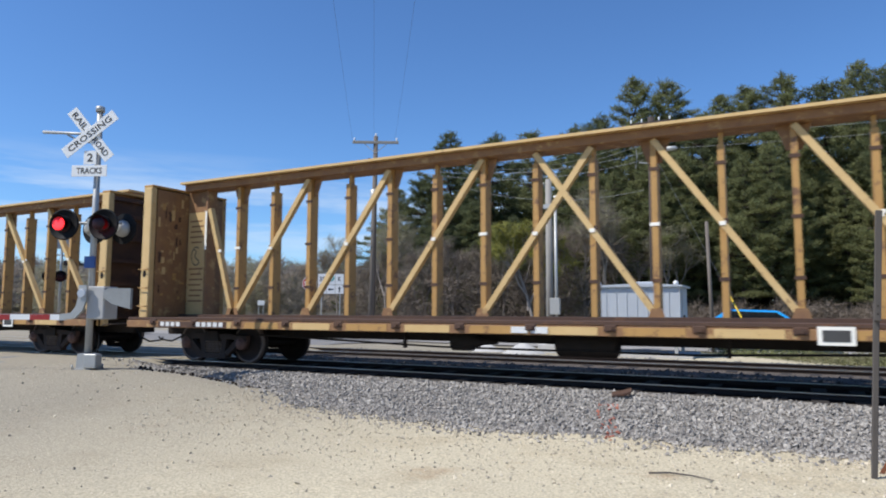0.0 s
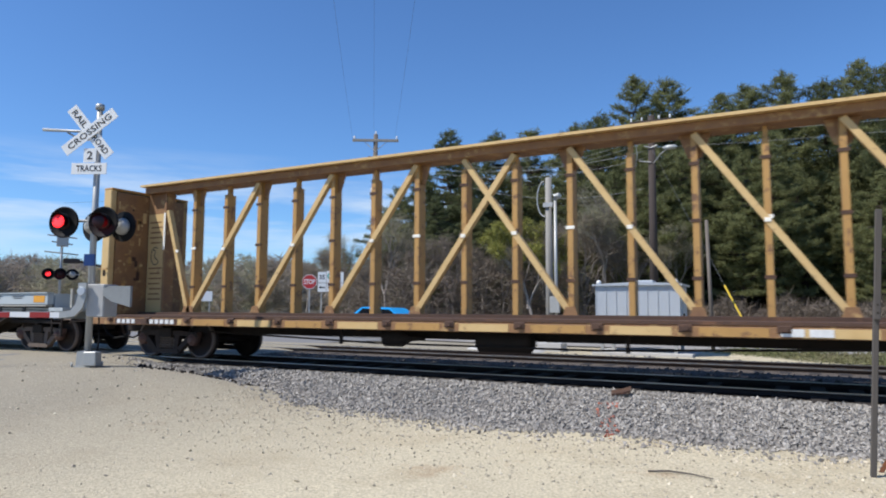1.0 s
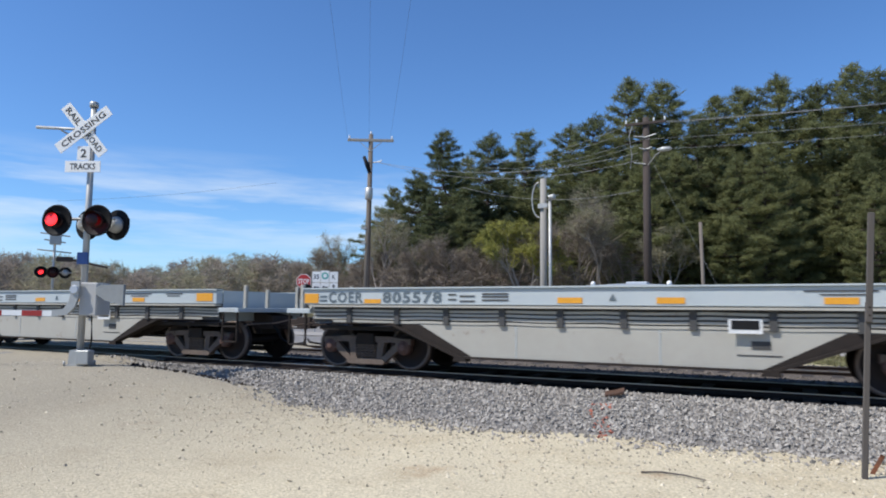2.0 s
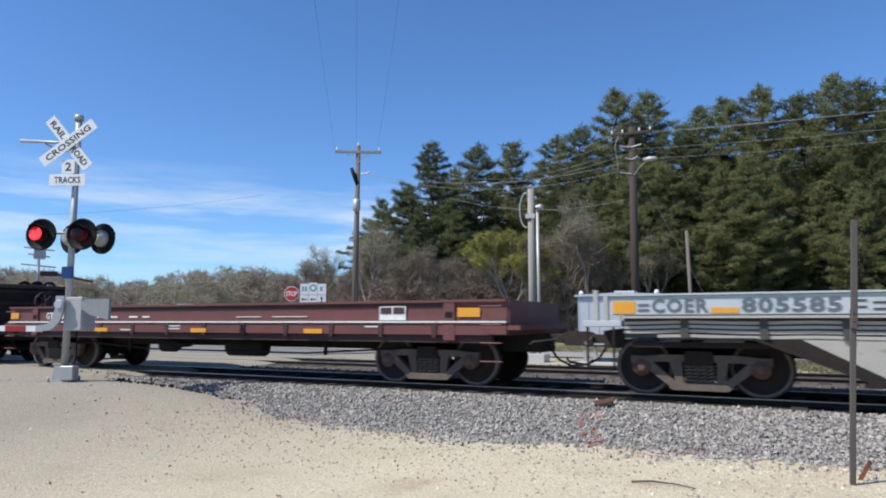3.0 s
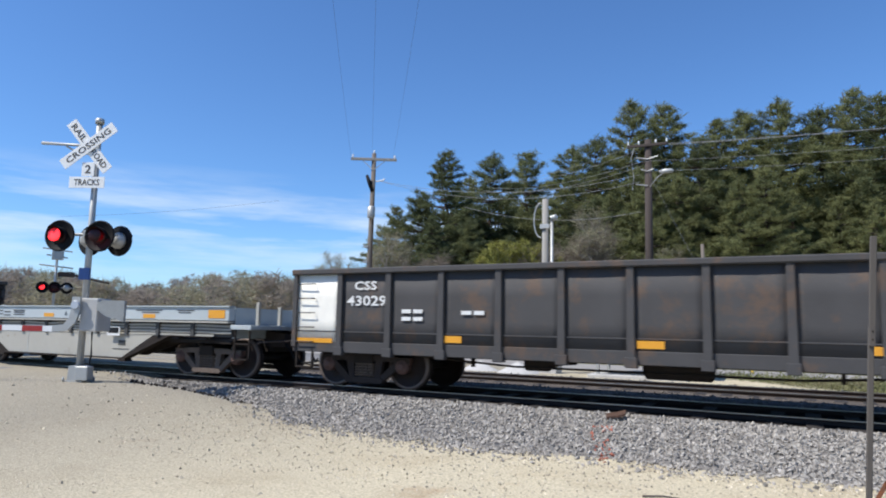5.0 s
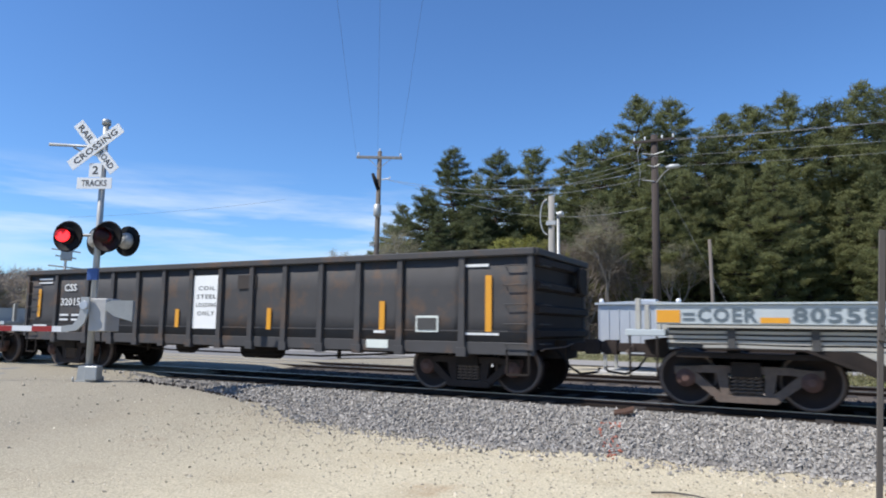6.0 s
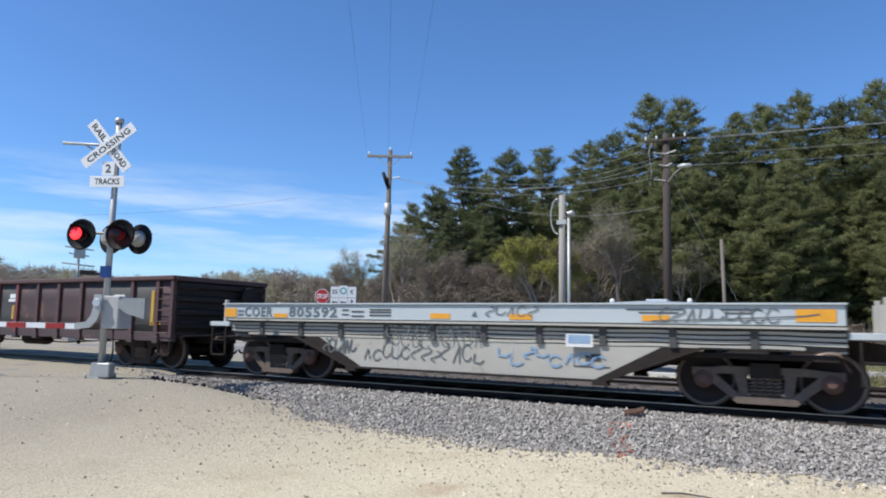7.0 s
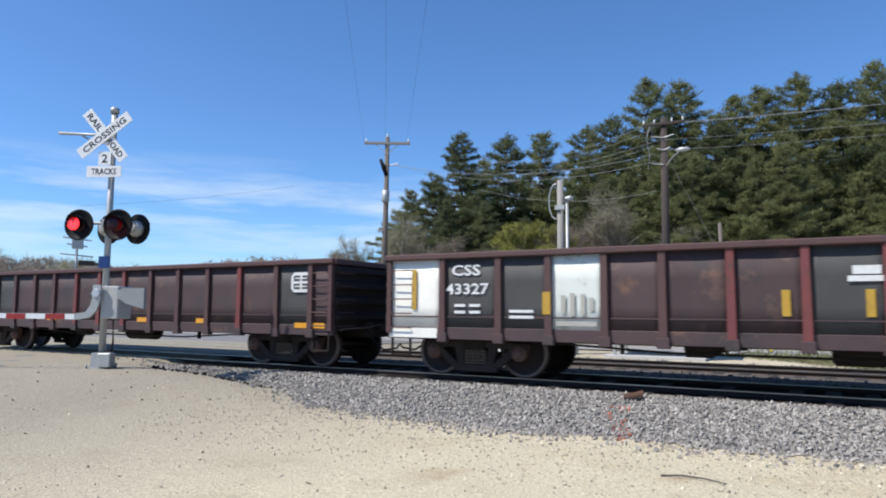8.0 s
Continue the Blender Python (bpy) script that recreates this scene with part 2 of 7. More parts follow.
def foliage(name, colour, second, spread=0.35, through_light=0.25):
    m = material(name, colour, 0.75, second=second, scale=0.35, amount=0.8, bump=0, island=spread, spec=0.2)
    n, l = m.node_tree.nodes, m.node_tree.links
    b = n["Principled BSDF"]
    src = b.inputs["Base Color"].links[0].from_socket
    tr = n.new("ShaderNodeBsdfTranslucent")
    mx = n.new("ShaderNodeMixShader")
    mx.inputs["Fac"].default_value = through_light
    l.new(src, tr.inputs["Color"])
    l.new(b.outputs["BSDF"], mx.inputs[1])
    l.new(tr.outputs["BSDF"], mx.inputs[2])
    l.new(mx.outputs["Shader"], n["Material Output"].inputs["Surface"])
    return m


M_BRUSH = foliage("tangled_brush", (0.187, 0.150, 0.118), (0.125, 0.107, 0.085), 0.4, 0.2)
M_NEEDLE = foliage("pine_needles", (0.205, 0.215, 0.092), (0.130, 0.146, 0.066), 0.35, 0.38)
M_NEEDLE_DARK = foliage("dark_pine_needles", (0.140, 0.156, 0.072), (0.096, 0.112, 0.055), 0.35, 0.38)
M_BUDS = foliage("spring_buds", (0.289, 0.279, 0.067), (0.221, 0.221, 0.067), 0.3)
M_TWIGHAZE = foliage("bare_twig_haze", (0.243, 0.201, 0.159), (0.181, 0.153, 0.121), 0.35, 0.3)
# Air haze is put into the next two crown colours as paleness.
M_FARHAZE = foliage("hazed_bare_crowns", (0.357, 0.306, 0.255), (0.289, 0.251, 0.213), 0.22, 0.35)
M_FARGREEN = foliage("hazed_budding_crowns", (0.357, 0.333, 0.229), (0.298, 0.272, 0.196), 0.22, 0.35)
M_TWIGGREEN = foliage("budding_far_crowns", (0.302, 0.282, 0.181), (0.252, 0.222, 0.151), 0.35, 0.3)
M_GRASSBLADE = foliage("spring_grass_blades", (0.17, 0.18, 0.08), (0.22, 0.18, 0.11), 0.35)


def ground_material():
    """Tan gravelly sand; grass beyond the far gravel strip."""
    m = material("sandy_gravel_ground", (0.565, 0.490, 0.340), 0.95, second=(0.490, 0.410, 0.272), scale=0.9, amount=0.85,
                 third=(0.42, 0.31, 0.19), third_at=0.64, third_scale=0.55, bump=0.9, fine=42)
    n, l = m.node_tree.nodes, m.node_tree.links
    b = n["Principled BSDF"]
    src = b.inputs["Base Color"].links[0].from_socket
    tc = n.new("ShaderNodeTexCoord")
    sep = n.new("ShaderNodeSeparateXYZ")
    l.new(tc.outputs["Object"], sep.inputs["Vector"])
    # speckle of single grains and small stones
    vor = n.new("ShaderNodeTexNoise")
    vor.inputs["Scale"].default_value = 38.0
    vor.inputs["Detail"].default_value = 2.0
    l.new(tc.outputs["Object"], vor.inputs["Vector"])
    rg = n.new("ShaderNodeMapRange")
    rg.inputs["From Min"].default_value, rg.inputs["From Max"].default_value = 0.30, 0.66
    rg.inputs["To Min"].default_value, rg.inputs["To Max"].default_value = 0.68, 1.14
    l.new(vor.outputs["Fac"], rg.inputs["Value"])
    hsv = n.new("ShaderNodeHueSaturation")
    l.new(rg.outputs["Result"], hsv.inputs["Value"])
    l.new(src, hsv.inputs["Color"])
    # trodden grey dust towards the road
    dust = n.new("ShaderNodeMapRange")
    dust.inputs["From Min"].default_value, dust.inputs["From Max"].default_value = -4.0, -10.0
    dust.inputs["To Max"].default_value = 0.85
    l.new(sep.outputs["X"], dust.inputs["Value"])
    dm = n.new("ShaderNodeMixRGB")
    dm.inputs["Color2"].default_value = (0.272, 0.240, 0.182, 1)
    l.new(dust.outputs["Result"], dm.inputs["Fac"])
    l.new(src, dm.inputs["Color1"])
    l.new(dm.outputs["Color"], hsv.inputs["Color"])
    # grass from the far side of the gravel strip on
    wob = n.new("ShaderNodeTexNoise")
    wob.inputs["Scale"].default_value = 0.5
    wob.inputs["Detail"].default_value = 5.0
    l.new(tc.outputs["Object"], wob.inputs["Vector"])
    xm = n.new("ShaderNodeMath")
    xm.operation = "MULTIPLY_ADD"
    xm.inputs[1].default_value = 0.28
    l.new(sep.outputs["X"], xm.inputs[0])
    l.new(sep.outputs["Y"], xm.inputs[2])
    ad = n.new("ShaderNodeMath")
    ad.operation = "MULTIPLY_ADD"
    ad.inputs[1].default_value = 4.0
    l.new(wob.outputs["Fac"], ad.inputs[0])
    l.new(xm.outputs["Value"], ad.inputs[2])
    edge = n.new("ShaderNodeMapRange")
    edge.inputs["From Min"].default_value, edge.inputs["From Max"].default_value = 27.0, 28.2
    l.new(ad.outputs["Value"], edge.inputs["Value"])
    ym = n.new("ShaderNodeMath")
    ym.operation = "MULTIPLY_ADD"
    ym.inputs[1].default_value = 1.04
    l.new(sep.outputs["X"], ym.inputs[0])
    l.new(sep.outputs["Y"], ym.inputs[2])
    yd = n.new("ShaderNodeMath")
    yd.operation = "MULTIPLY_ADD"
    yd.inputs[1].default_value = 2.5
    l.new(wob.outputs["Fac"], yd.inputs[0])
    l.new(ym.outputs["Value"], yd.inputs[2])
    near_edge = n.new("ShaderNodeMapRange")
    near_edge.inputs["From Min"].default_value, near_edge.inputs["From Max"].default_value = 22.2, 23.2
    l.new(yd.outputs["Value"], near_edge.inputs["Value"])
    both = n.new("ShaderNodeMath")
    both.operation = "MAXIMUM"
    l.new(edge.outputs["Result"], both.inputs[0])
    l.new(near_edge.outputs["Result"], both.inputs[1])
    gr = n.new("ShaderNodeMixRGB")
    gr.inputs["Color1"].default_value = (0.20, 0.20, 0.10, 1)
    gr.inputs["Color2"].default_value = (0.25, 0.21, 0.12, 1)
    l.new(wob.outputs["Fac"], gr.inputs["Fac"])
    fin = n.new("ShaderNodeMixRGB")
    l.new(both.outputs["Value"], fin.inputs["Fac"])
    l.new(hsv.outputs["Color"], fin.inputs["Color1"])
    l.new(gr.outputs["Color"], fin.inputs["Color2"])
    l.new(fin.outputs["Color"], b.inputs["Base Color"])
    return m


M_GROUND = ground_material()


# ---- building helpers ----
def mesh_of(name, bm):
    me = bpy.data.meshes.new(name)
    bmesh.ops.recalc_face_normals(bm, faces=bm.faces)
    bm.to_mesh(me)
    bm.free()
    return me


def part(name, bm, mat, parent, label="", m=None):
    """One mesh object under a thing or a part; bm may be a bmesh or mesh data already made."""
    me = bm if isinstance(bm, bpy.types.Mesh) else mesh_of(name, bm)
    if not me.materials:
        me.materials.append(mat)
    ob = new(name, me)
    if parent is not None:
        ob.parent = parent
    if m is not None:
        ob.matrix_basis = m
    if label:
        tagged(ob, label)
    return ob


def thing(name, label, category, m=None, group="", kind=""):
    ob = tagged(new(name), label, category, group, kind)
    ob.empty_display_size = 0.2
    if m is not None:
        ob.matrix_basis = m
    return ob


def box(bm, x0, x1, y0, y1, z0, z1, bev=0.0):
    vs = [bm.verts.new(p) for p in ((x0, y0, z0), (x1, y0, z0), (x1, y1, z0), (x0, y1, z0), (x0, y0, z1), (x1, y0, z1), (x1, y1, z1), (x0, y1, z1))]
    fs = [bm.faces.new([vs[i] for i in q]) for q in ((0, 3, 2, 1), (4, 5, 6, 7), (0, 1, 5, 4), (1, 2, 6, 5), (2, 3, 7, 6), (3, 0, 4, 7))]
    if bev:
        bmesh.ops.bevel(bm, geom=list({e for f in fs for e in f.edges}), offset=bev, segments=1, affect="EDGES")
    return bm


def prism(bm, poly, y0, y1):
    """A polygon in x, z drawn out along y."""
    a = [bm.verts.new((x, y0, z)) for x, z in poly]
    b = [bm.verts.new((x, y1, z)) for x, z in poly]
    bm.faces.new(a)
    bm.faces.new(b[::-1])
    for i in range(len(poly)):
        j = (i + 1) % len(poly)
        bm.faces.new((a[j], a[i], b[i], b[j]))
    return bm


def beam(bm, p, q, w, h=None, up=(0, 0, 1)):
    """A bar of rectangular section from p to q."""
    p, q = Vector(p), Vector(q)
    h = w if h is None else h
    d = (q - p).normalized()
    s = d.cross(Vector(up))
    s = s.normalized() if s.length > 1e-4 else Vector((1, 0, 0))
    u = s.cross(d)
    ring = lambda c: [bm.verts.new(c + s * (a * w / 2) + u * (b * h / 2)) for a, b in ((-1, -1), (1, -1), (1, 1), (-1, 1))]
    a, b = ring(p), ring(q)
    bm.faces.new(a[::-1])
    bm.faces.new(b)
    for i in range(4):
        j = (i + 1) % 4
        bm.faces.new((a[i], a[j], b[j], b[i]))
    return bm


def tube(bm, pts, radii, n=8, caps=True):
    """A round tube through points, with a radius at each."""
    pts = [Vector(p) for p in pts]
    if not isinstance(radii, (list, tuple)):
        radii = [radii] * len(pts)
    rings = []
    for i, p in enumerate(pts):
        d = (pts[min(i + 1, len(pts) - 1)] - pts[max(i - 1, 0)]).normalized()
        s = d.cross(Vector((0, 0, 1)))
        s = s.normalized() if s.length > 1e-3 else Vector((1, 0, 0))
        u = d.cross(s)
        rings.append([bm.verts.new(p + (s * math.cos(a) + u * math.sin(a)) * radii[i]) for a in (2 * math.pi * k / n for k in range(n))])
    for a, b in zip(rings, rings[1:]):
        for i in range(n):
            j = (i + 1) % n
            bm.faces.new((a[i], a[j], b[j], b[i])).smooth = n > 6
    if caps and n > 2:
        bm.faces.new(rings[0][::-1])
        bm.faces.new(rings[-1])
    return bm


def lathe(bm, prof, axis, centre=(0, 0, 0), n=24):
    """A profile of (along the axis, radius) turned round axis 'x', 'y' or 'z'."""
    c = Vector(centre)
    put = {"x": lambda a, r, t: (a, r * math.cos(t), r * math.sin(t)), "y": lambda a, r, t: (r * math.cos(t), a, r * math.sin(t)),
           "z": lambda a, r, t: (r * math.cos(t), r * math.sin(t), a)}[axis]
    rings = [[bm.verts.new(c + Vector(put(a, r, 2 * math.pi * k / n))) for k in range(n)] for a, r in prof]
    for a, b in zip(rings, rings[1:]):
        for i in range(n):
            j = (i + 1) % n
            bm.faces.new((a[i], a[j], b[j], b[i])).smooth = True
    bm.faces.new(rings[0][::-1])
    bm.faces.new(rings[-1])
    return bm


def lettering(name, text, parent, mat, x, z, w, h, y, m=None, label="", bold=0.018, spacing=1.0):
    """Raised letters that fill a field w by h, its lower left at x, z, facing -y."""
    cu = bpy.data.curves.new("letters", "FONT")
    cu.body = text
    cu.resolution_u = 2
    cu.align_x = "CENTER"
    cu.offset = bold
    cu.space_character = spacing
    tmp = bpy.data.objects.new("letters", cu)
    scene.collection.objects.link(tmp)
    me = bpy.data.meshes.new_from_object(tmp.evaluated_get(bpy.context.evaluated_depsgraph_get()))
    bpy.data.objects.remove(tmp)
    bpy.data.curves.remove(cu)
    co = np.array([v.co[:] for v in me.vertices])
    lo, hi = co.min(0), co.max(0)
    for v in me.vertices:
        a, b = (v.co.x - lo[0]) / (hi[0] - lo[0]), (v.co.y - lo[1]) / (hi[1] - lo[1])
        v.co = (x + a * w, y, z + b * h)
    me.materials.clear()
    return part(name, me, mat, parent, label, m)


def plate(x0, x1, z0, z1, y, t=0.006):
    return box(bmesh.new(), x0, x1, y - t, y, z0, z1)


def place(az, dist):
    """x, y at an angle left of the track's normal, in degrees, and a distance."""
    return -math.sin(radians(az)) * dist, math.cos(radians(az)) * dist


def smooth(a, b, v):
    t = min(1.0, max(0.0, (v - a) / (b - a)))
    return t * t * (3 - 2 * t)


# ---- ground, track, road ----
def ground_z(x, y):
    near = -0.44 + 0.50 * smooth(-6.0, -12.5, x) * smooth(2.0, 8.0, y) + 0.30 * smooth(-9.0, -15.0, x) * smooth(5.5, 0.0, y)
    mound = 0.13 * math.exp(-((x + 9.4) / 1.7) ** 2 - ((y - 8.3) / 0.9) ** 2)
    z = near + mound
    z = z + (-0.42 - z) * smooth(8.8, 11.0, y) * smooth(-16, -10, x)       # under the ballast
    far = -0.20 + 0.12 * smooth(-8, -20, x)
    z = z + (far - z) * smooth(14.0, 19.0, y)
    if x < -13.5:
        z = z + (-0.012 - z) * smooth(-13.5, -15.0, x) * smooth(6.5, 8.0, y) * smooth(24, 20, y)
    z += 0.022 * noise.noise((x * 0.9, y * 0.9, 0.3)) * smooth(12, 9, y) + 0.008 * noise.noise((x * 4, y * 4, 1.3)) * smooth(12, 9, y)
    r = math.hypot(x, y)
    return z + smooth(150, 700, r) * (6 + 8 * noise.noise((x * 0.004, y * 0.004, 2.0)))


def build_ground():
    xs = sorted({*[round(-26 + 0.2 * i, 3) for i in range(170)], *[-40, -60, -90, -140, -220, -350, -600, -1100, -2200], *[-28, -30, -33, -36], *[9, 11, 14, 20, 30, 50, 90, 160, 300, 600, 1100, 2200]})
    ys = sorted({*[round(1.5 + 0.2 * i, 3) for i in range(130)], *[0, -2, -5, -10, -20, -50, -120, -300, -700, -1500], *[29, 31, 34, 38, 43, 50, 60, 75, 95, 120, 160, 230, 350, 550, 900, 1500, 2500]})
    bm = bmesh.new()
    grid = [[bm.verts.new((x, y, ground_z(x, y))) for x in xs] for y in ys]
    for r0, r1 in zip(grid, grid[1:]):
        for i in range(len(xs) - 1):
            bm.faces.new((r0[i], r0[i + 1], r1[i + 1], r1[i])).smooth = True
    ob = part("ground", bm, M_GROUND, None)
    return tagged(ob, "pale tan sandy gravel ground with scattered stones, grass beyond the tracks", "ground", kind="structure")


build_ground()
BALLAST_BED = ((8.6, -0.50), (9.5, -0.36), (10.55, -0.13), (11.0, -0.10), (13.7, -0.10), (14.6, -0.17), (15.5, -0.10), (18.2, -0.10), (19.3, -0.30), (19.6, -0.5))


def bed_z(y):
    for (a, za), (b, zb) in zip(BALLAST_BED, BALLAST_BED[1:]):
        if a <= y <= b:
            return za + (zb - za) * (y - a) / (b - a)
    return -0.5


def build_track():
    bed = bmesh.new()
    prev = None
    for x in (-400, -200, -100, -60, -40, -30, -22, -16, -12, -9, -6, -3, 0, 3, 8, 20, 50, 150, 400):
        row = [bed.verts.new((x, y + (0.75 * smooth(-10, -14, x) if i < 3 else 0), z)) for i, (y, z) in enumerate(BALLAST_BED)]
        if prev:
            for i in range(len(row) - 1):
                bed.faces.new((prev[i], row[i], row[i + 1], prev[i + 1]))
        prev = row
    tagged(part("ballast_bed", bed, M_BALLAST, None), "grey crushed-stone ballast bed under two railway tracks", "ballast", kind="structure")
    # The train's shade is painted into these dark strips, besides the fouling.
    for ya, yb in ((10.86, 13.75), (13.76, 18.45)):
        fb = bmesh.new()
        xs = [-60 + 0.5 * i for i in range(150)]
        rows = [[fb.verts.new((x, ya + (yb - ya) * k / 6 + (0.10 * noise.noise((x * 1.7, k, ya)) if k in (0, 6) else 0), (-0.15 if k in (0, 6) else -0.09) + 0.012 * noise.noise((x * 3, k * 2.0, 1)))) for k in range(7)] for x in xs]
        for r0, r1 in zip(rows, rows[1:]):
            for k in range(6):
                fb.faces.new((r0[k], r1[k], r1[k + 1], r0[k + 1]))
        tagged(part("fouled_ballast", fb, M_FOULED_SHADED if ya < 12 else M_FAR_SHADED, None), "oily fouled ballast between and beside the rails, train shade painted in", "ballast", kind="structure")
    tie = mesh_of("tie", box(bmesh.new(), -0.115, 0.115, -1.3, 1.3, -0.33, -0.085, 0.01))
    for k, yc in enumerate((TRACK, 16.95)):
        track = thing("railway_track", "rusty steel rails on dark oiled timber ties", "railway track", pose(0, yc, 0), "parallel tracks", "structure")
        for side in (-1, 1):
            web = bmesh.new()
            y = side * 0.7525
            prof = ((-0.075, -0.155), (0.075, -0.155), (0.075, -0.143), (0.012, -0.125), (0.012, -0.045), (0.033, -0.035), (0.033, -0.012), (-0.033, -0.012), (-0.033, -0.035), (-0.012, -0.045), (-0.012, -0.125), (-0.075, -0.143))
            a = [web.verts.new((-400, y + u, v)) for u, v in prof]
            b = [web.verts.new((300, y + u, v)) for u, v in prof]
            for i in range(len(prof)):
                j = (i + 1) % len(prof)
                web.faces.new((a[i], a[j], b[j], b[i]))
            rail = part("rail", web, M_RAIL, track)
            part("rail_head", box(bmesh.new(), -400, 300, y - 0.031, y + 0.031, -0.012, 0.0), M_RAILHEAD, rail, "polished running surface")
        for i in range(84):
            part("tie", tie, M_TIE, track, m=pose(-38 + 0.53 * i + random.uniform(-0.02, 0.02), random.uniform(-0.04, 0.04), random.uniform(-0.01, 0.012), 0, 0, random.uniform(-1, 1)))


build_track()


def stones(name, spots, mat, label, seed, category="stones"):
    """Many small broken stones in one mesh: spots are (x, y, z, size)."""
    rng = np.random.default_rng(seed)
    base = np.array([(1, 0, 0), (-1, 0, 0), (0, 1, 0), (0, -1, 0), (0, 0, 1), (0, 0, -1)], float)
    tri = np.array([(0, 2, 4), (2, 1, 4), (1, 3, 4), (3, 0, 4), (2, 0, 5), (1, 2, 5), (3, 1, 5), (0, 3, 5)])
    n = len(spots)
    sp = np.array(spots)
    v = np.repeat(base[None], n, 0) + rng.uniform(-0.42, 0.42, (n, 6, 3))
    v *= rng.uniform(0.6, 1.25, (n, 1, 3)) * sp[:, 3][:, None, None]
    a, b = rng.uniform(0, 6.28, n), rng.uniform(-0.9, 0.9, n)
    ca, sa, cb, sb = np.cos(a)[:, None], np.sin(a)[:, None], np.cos(b)[:, None], np.sin(b)[:, None]
    x, y, z = v[:, :, 0], v[:, :, 1], v[:, :, 2]
    y, z = y * cb - z * sb, y * sb + z * cb
    x, y = x * ca - y * sa, x * sa + y * ca
    pts = np.stack([x + sp[:, 0][:, None], y + sp[:, 1][:, None], z + sp[:, 2][:, None]], 2).reshape(-1, 3)
    faces = (tri[None] + 6 * np.arange(n)[:, None, None]).reshape(-1, 3)
    me = bpy.data.meshes.new(name)
    me.from_pydata(pts.tolist(), [], faces.tolist())
    return tagged(part(name, me, mat, None), label, category, kind="stuff")


def build_stones():
    rng = random.Random(5)
    spots, red = [], []
    for _ in range(62000):
        x = 6 - 34 * rng.random() ** 1.25
        edge = 8.55 + 0.25 * smooth(-5, 0, x) + 0.35 * noise.noise((x * 0.6, 3.1, 0)) + 0.2 * noise.noise((x * 2.5, 7.7, 0)) + 1.15 * smooth(-9.0, -13.0, x) + 0.75 * smooth(-6, -9.5, x) + 0.6 * smooth(-13.0, -15.0, x)
        y = rng.uniform(8.0, 10.98)
        if y < edge + (0.7 * rng.random() ** 2.5 if rng.random() < 0.85 else -0.6 * rng.random()):
            continue
        if x < -15.2:
            continue
        z = max(bed_z(y - 0.75 * smooth(-10, -14, x) * smooth(11.3, 10.5, y)), ground_z(x, y))
        s = rng.uniform(0.016, 0.036)
        p = (x, y, z + s * rng.uniform(-0.1, 0.8), s)
        if abs(x + 2.35 + (y - 9) * 0.25) < 0.16 and 8.6 < y < 10.2 and noise.noise((x * 4, y * 3, 0)) > -0.05 and rng.random() < 0.35:
            red.append(p)
        else:
            spots.append(p)
    between = []
    for _ in range(9000):
        between.append((rng.uniform(-26, 4), rng.choice((rng.uniform(13.7, 15.4), rng.uniform(18.1, 18.9))), -0.12 + rng.uniform(-0.01, 0.03), rng.uniform(0.025, 0.055)))
    # These stones are coloured dark in place of the train's shadow.
    stones("ballast_between", between, M_STONE_SHADED, "ballast stones between the two tracks, darkened to paint the train's shadow", 9)
    stones("ballast_stones", spots, M_STONE, "loose grey crushed stones along the railway track", 3)
    stones("marked_stones", red, M_STONE_RED, "stones with faded red marking spray beside the ballast", 4)
    pebbles = []
    for _ in range(9000):
        x, y = 5 - 20 * rng.random(), 3.2 + 6.8 * rng.random()
        pebbles.append((x, y, ground_z(x, y) - 0.001, rng.choice((0.006, 0.007, 0.008, 0.009, 0.010, 0.012, 0.020 if rng.random() < 0.2 else 0.008))))
    for _ in range(220):
        x, y = 4 - 19 * rng.random(), 3.2 + 6.2 * rng.random()
        pebbles.append((x, y, ground_z(x, y) + 0.006, rng.uniform(0.016, 0.032)))
    for _ in range(3600):
        x = 3.5 - 12 * rng.random()
        y = 8.6 - 2.6 * rng.random() ** 2.2 + 0.2 * noise.noise((x, 0, 0))
        pebbles.append((x, y, ground_z(x, y) + 0.002, rng.uniform(0.008, 0.020)))
    stones("pebbles", pebbles, M_PEBBLE, "small brown and grey pebbles strewn over the sand", 6)
    # Dark lumps strewn where the crossing signal's shadow falls, to paint it.
    shadow_lumps = []
    for _ in range(80):
        t = rng.random()
        x, y = -11.6 + 2.4 * t + rng.gauss(0, 0.3), 9.05 + 0.3 * t + rng.gauss(0, 0.16)
        shadow_lumps.append((x, y, ground_z(x, y) + 0.02, rng.uniform(0.015, 0.05)))
    stones("asphalt_rubble", shadow_lumps, M_DARKSTEEL, "dark lumps beside the crossing, standing for the signal's cast shadow", 8)


build_stones()


def build_road():
    bm = bmesh.new()
    prev = None
    for i in range(60):
        y = -6 + i * 1.3
        row = [bm.verts.new((x0 + (0.25 * noise.noise((0, y * 0.5, k)) if k in (0, 3) else 0), y, -0.018 if 8 < y < 19 else ground_z(x0, y) + 0.03)) for k, x0 in enumerate((-31, -27, -22, -14.9))]
        if prev:
            for k in range(3):
                bm.faces.new((prev[k], prev[k + 1], row[k + 1], row[k]))
        prev = row
    tagged(part("road", bm, M_ASPHALT, None), "worn grey asphalt road over the level crossing", "road", kind="structure")


build_road()


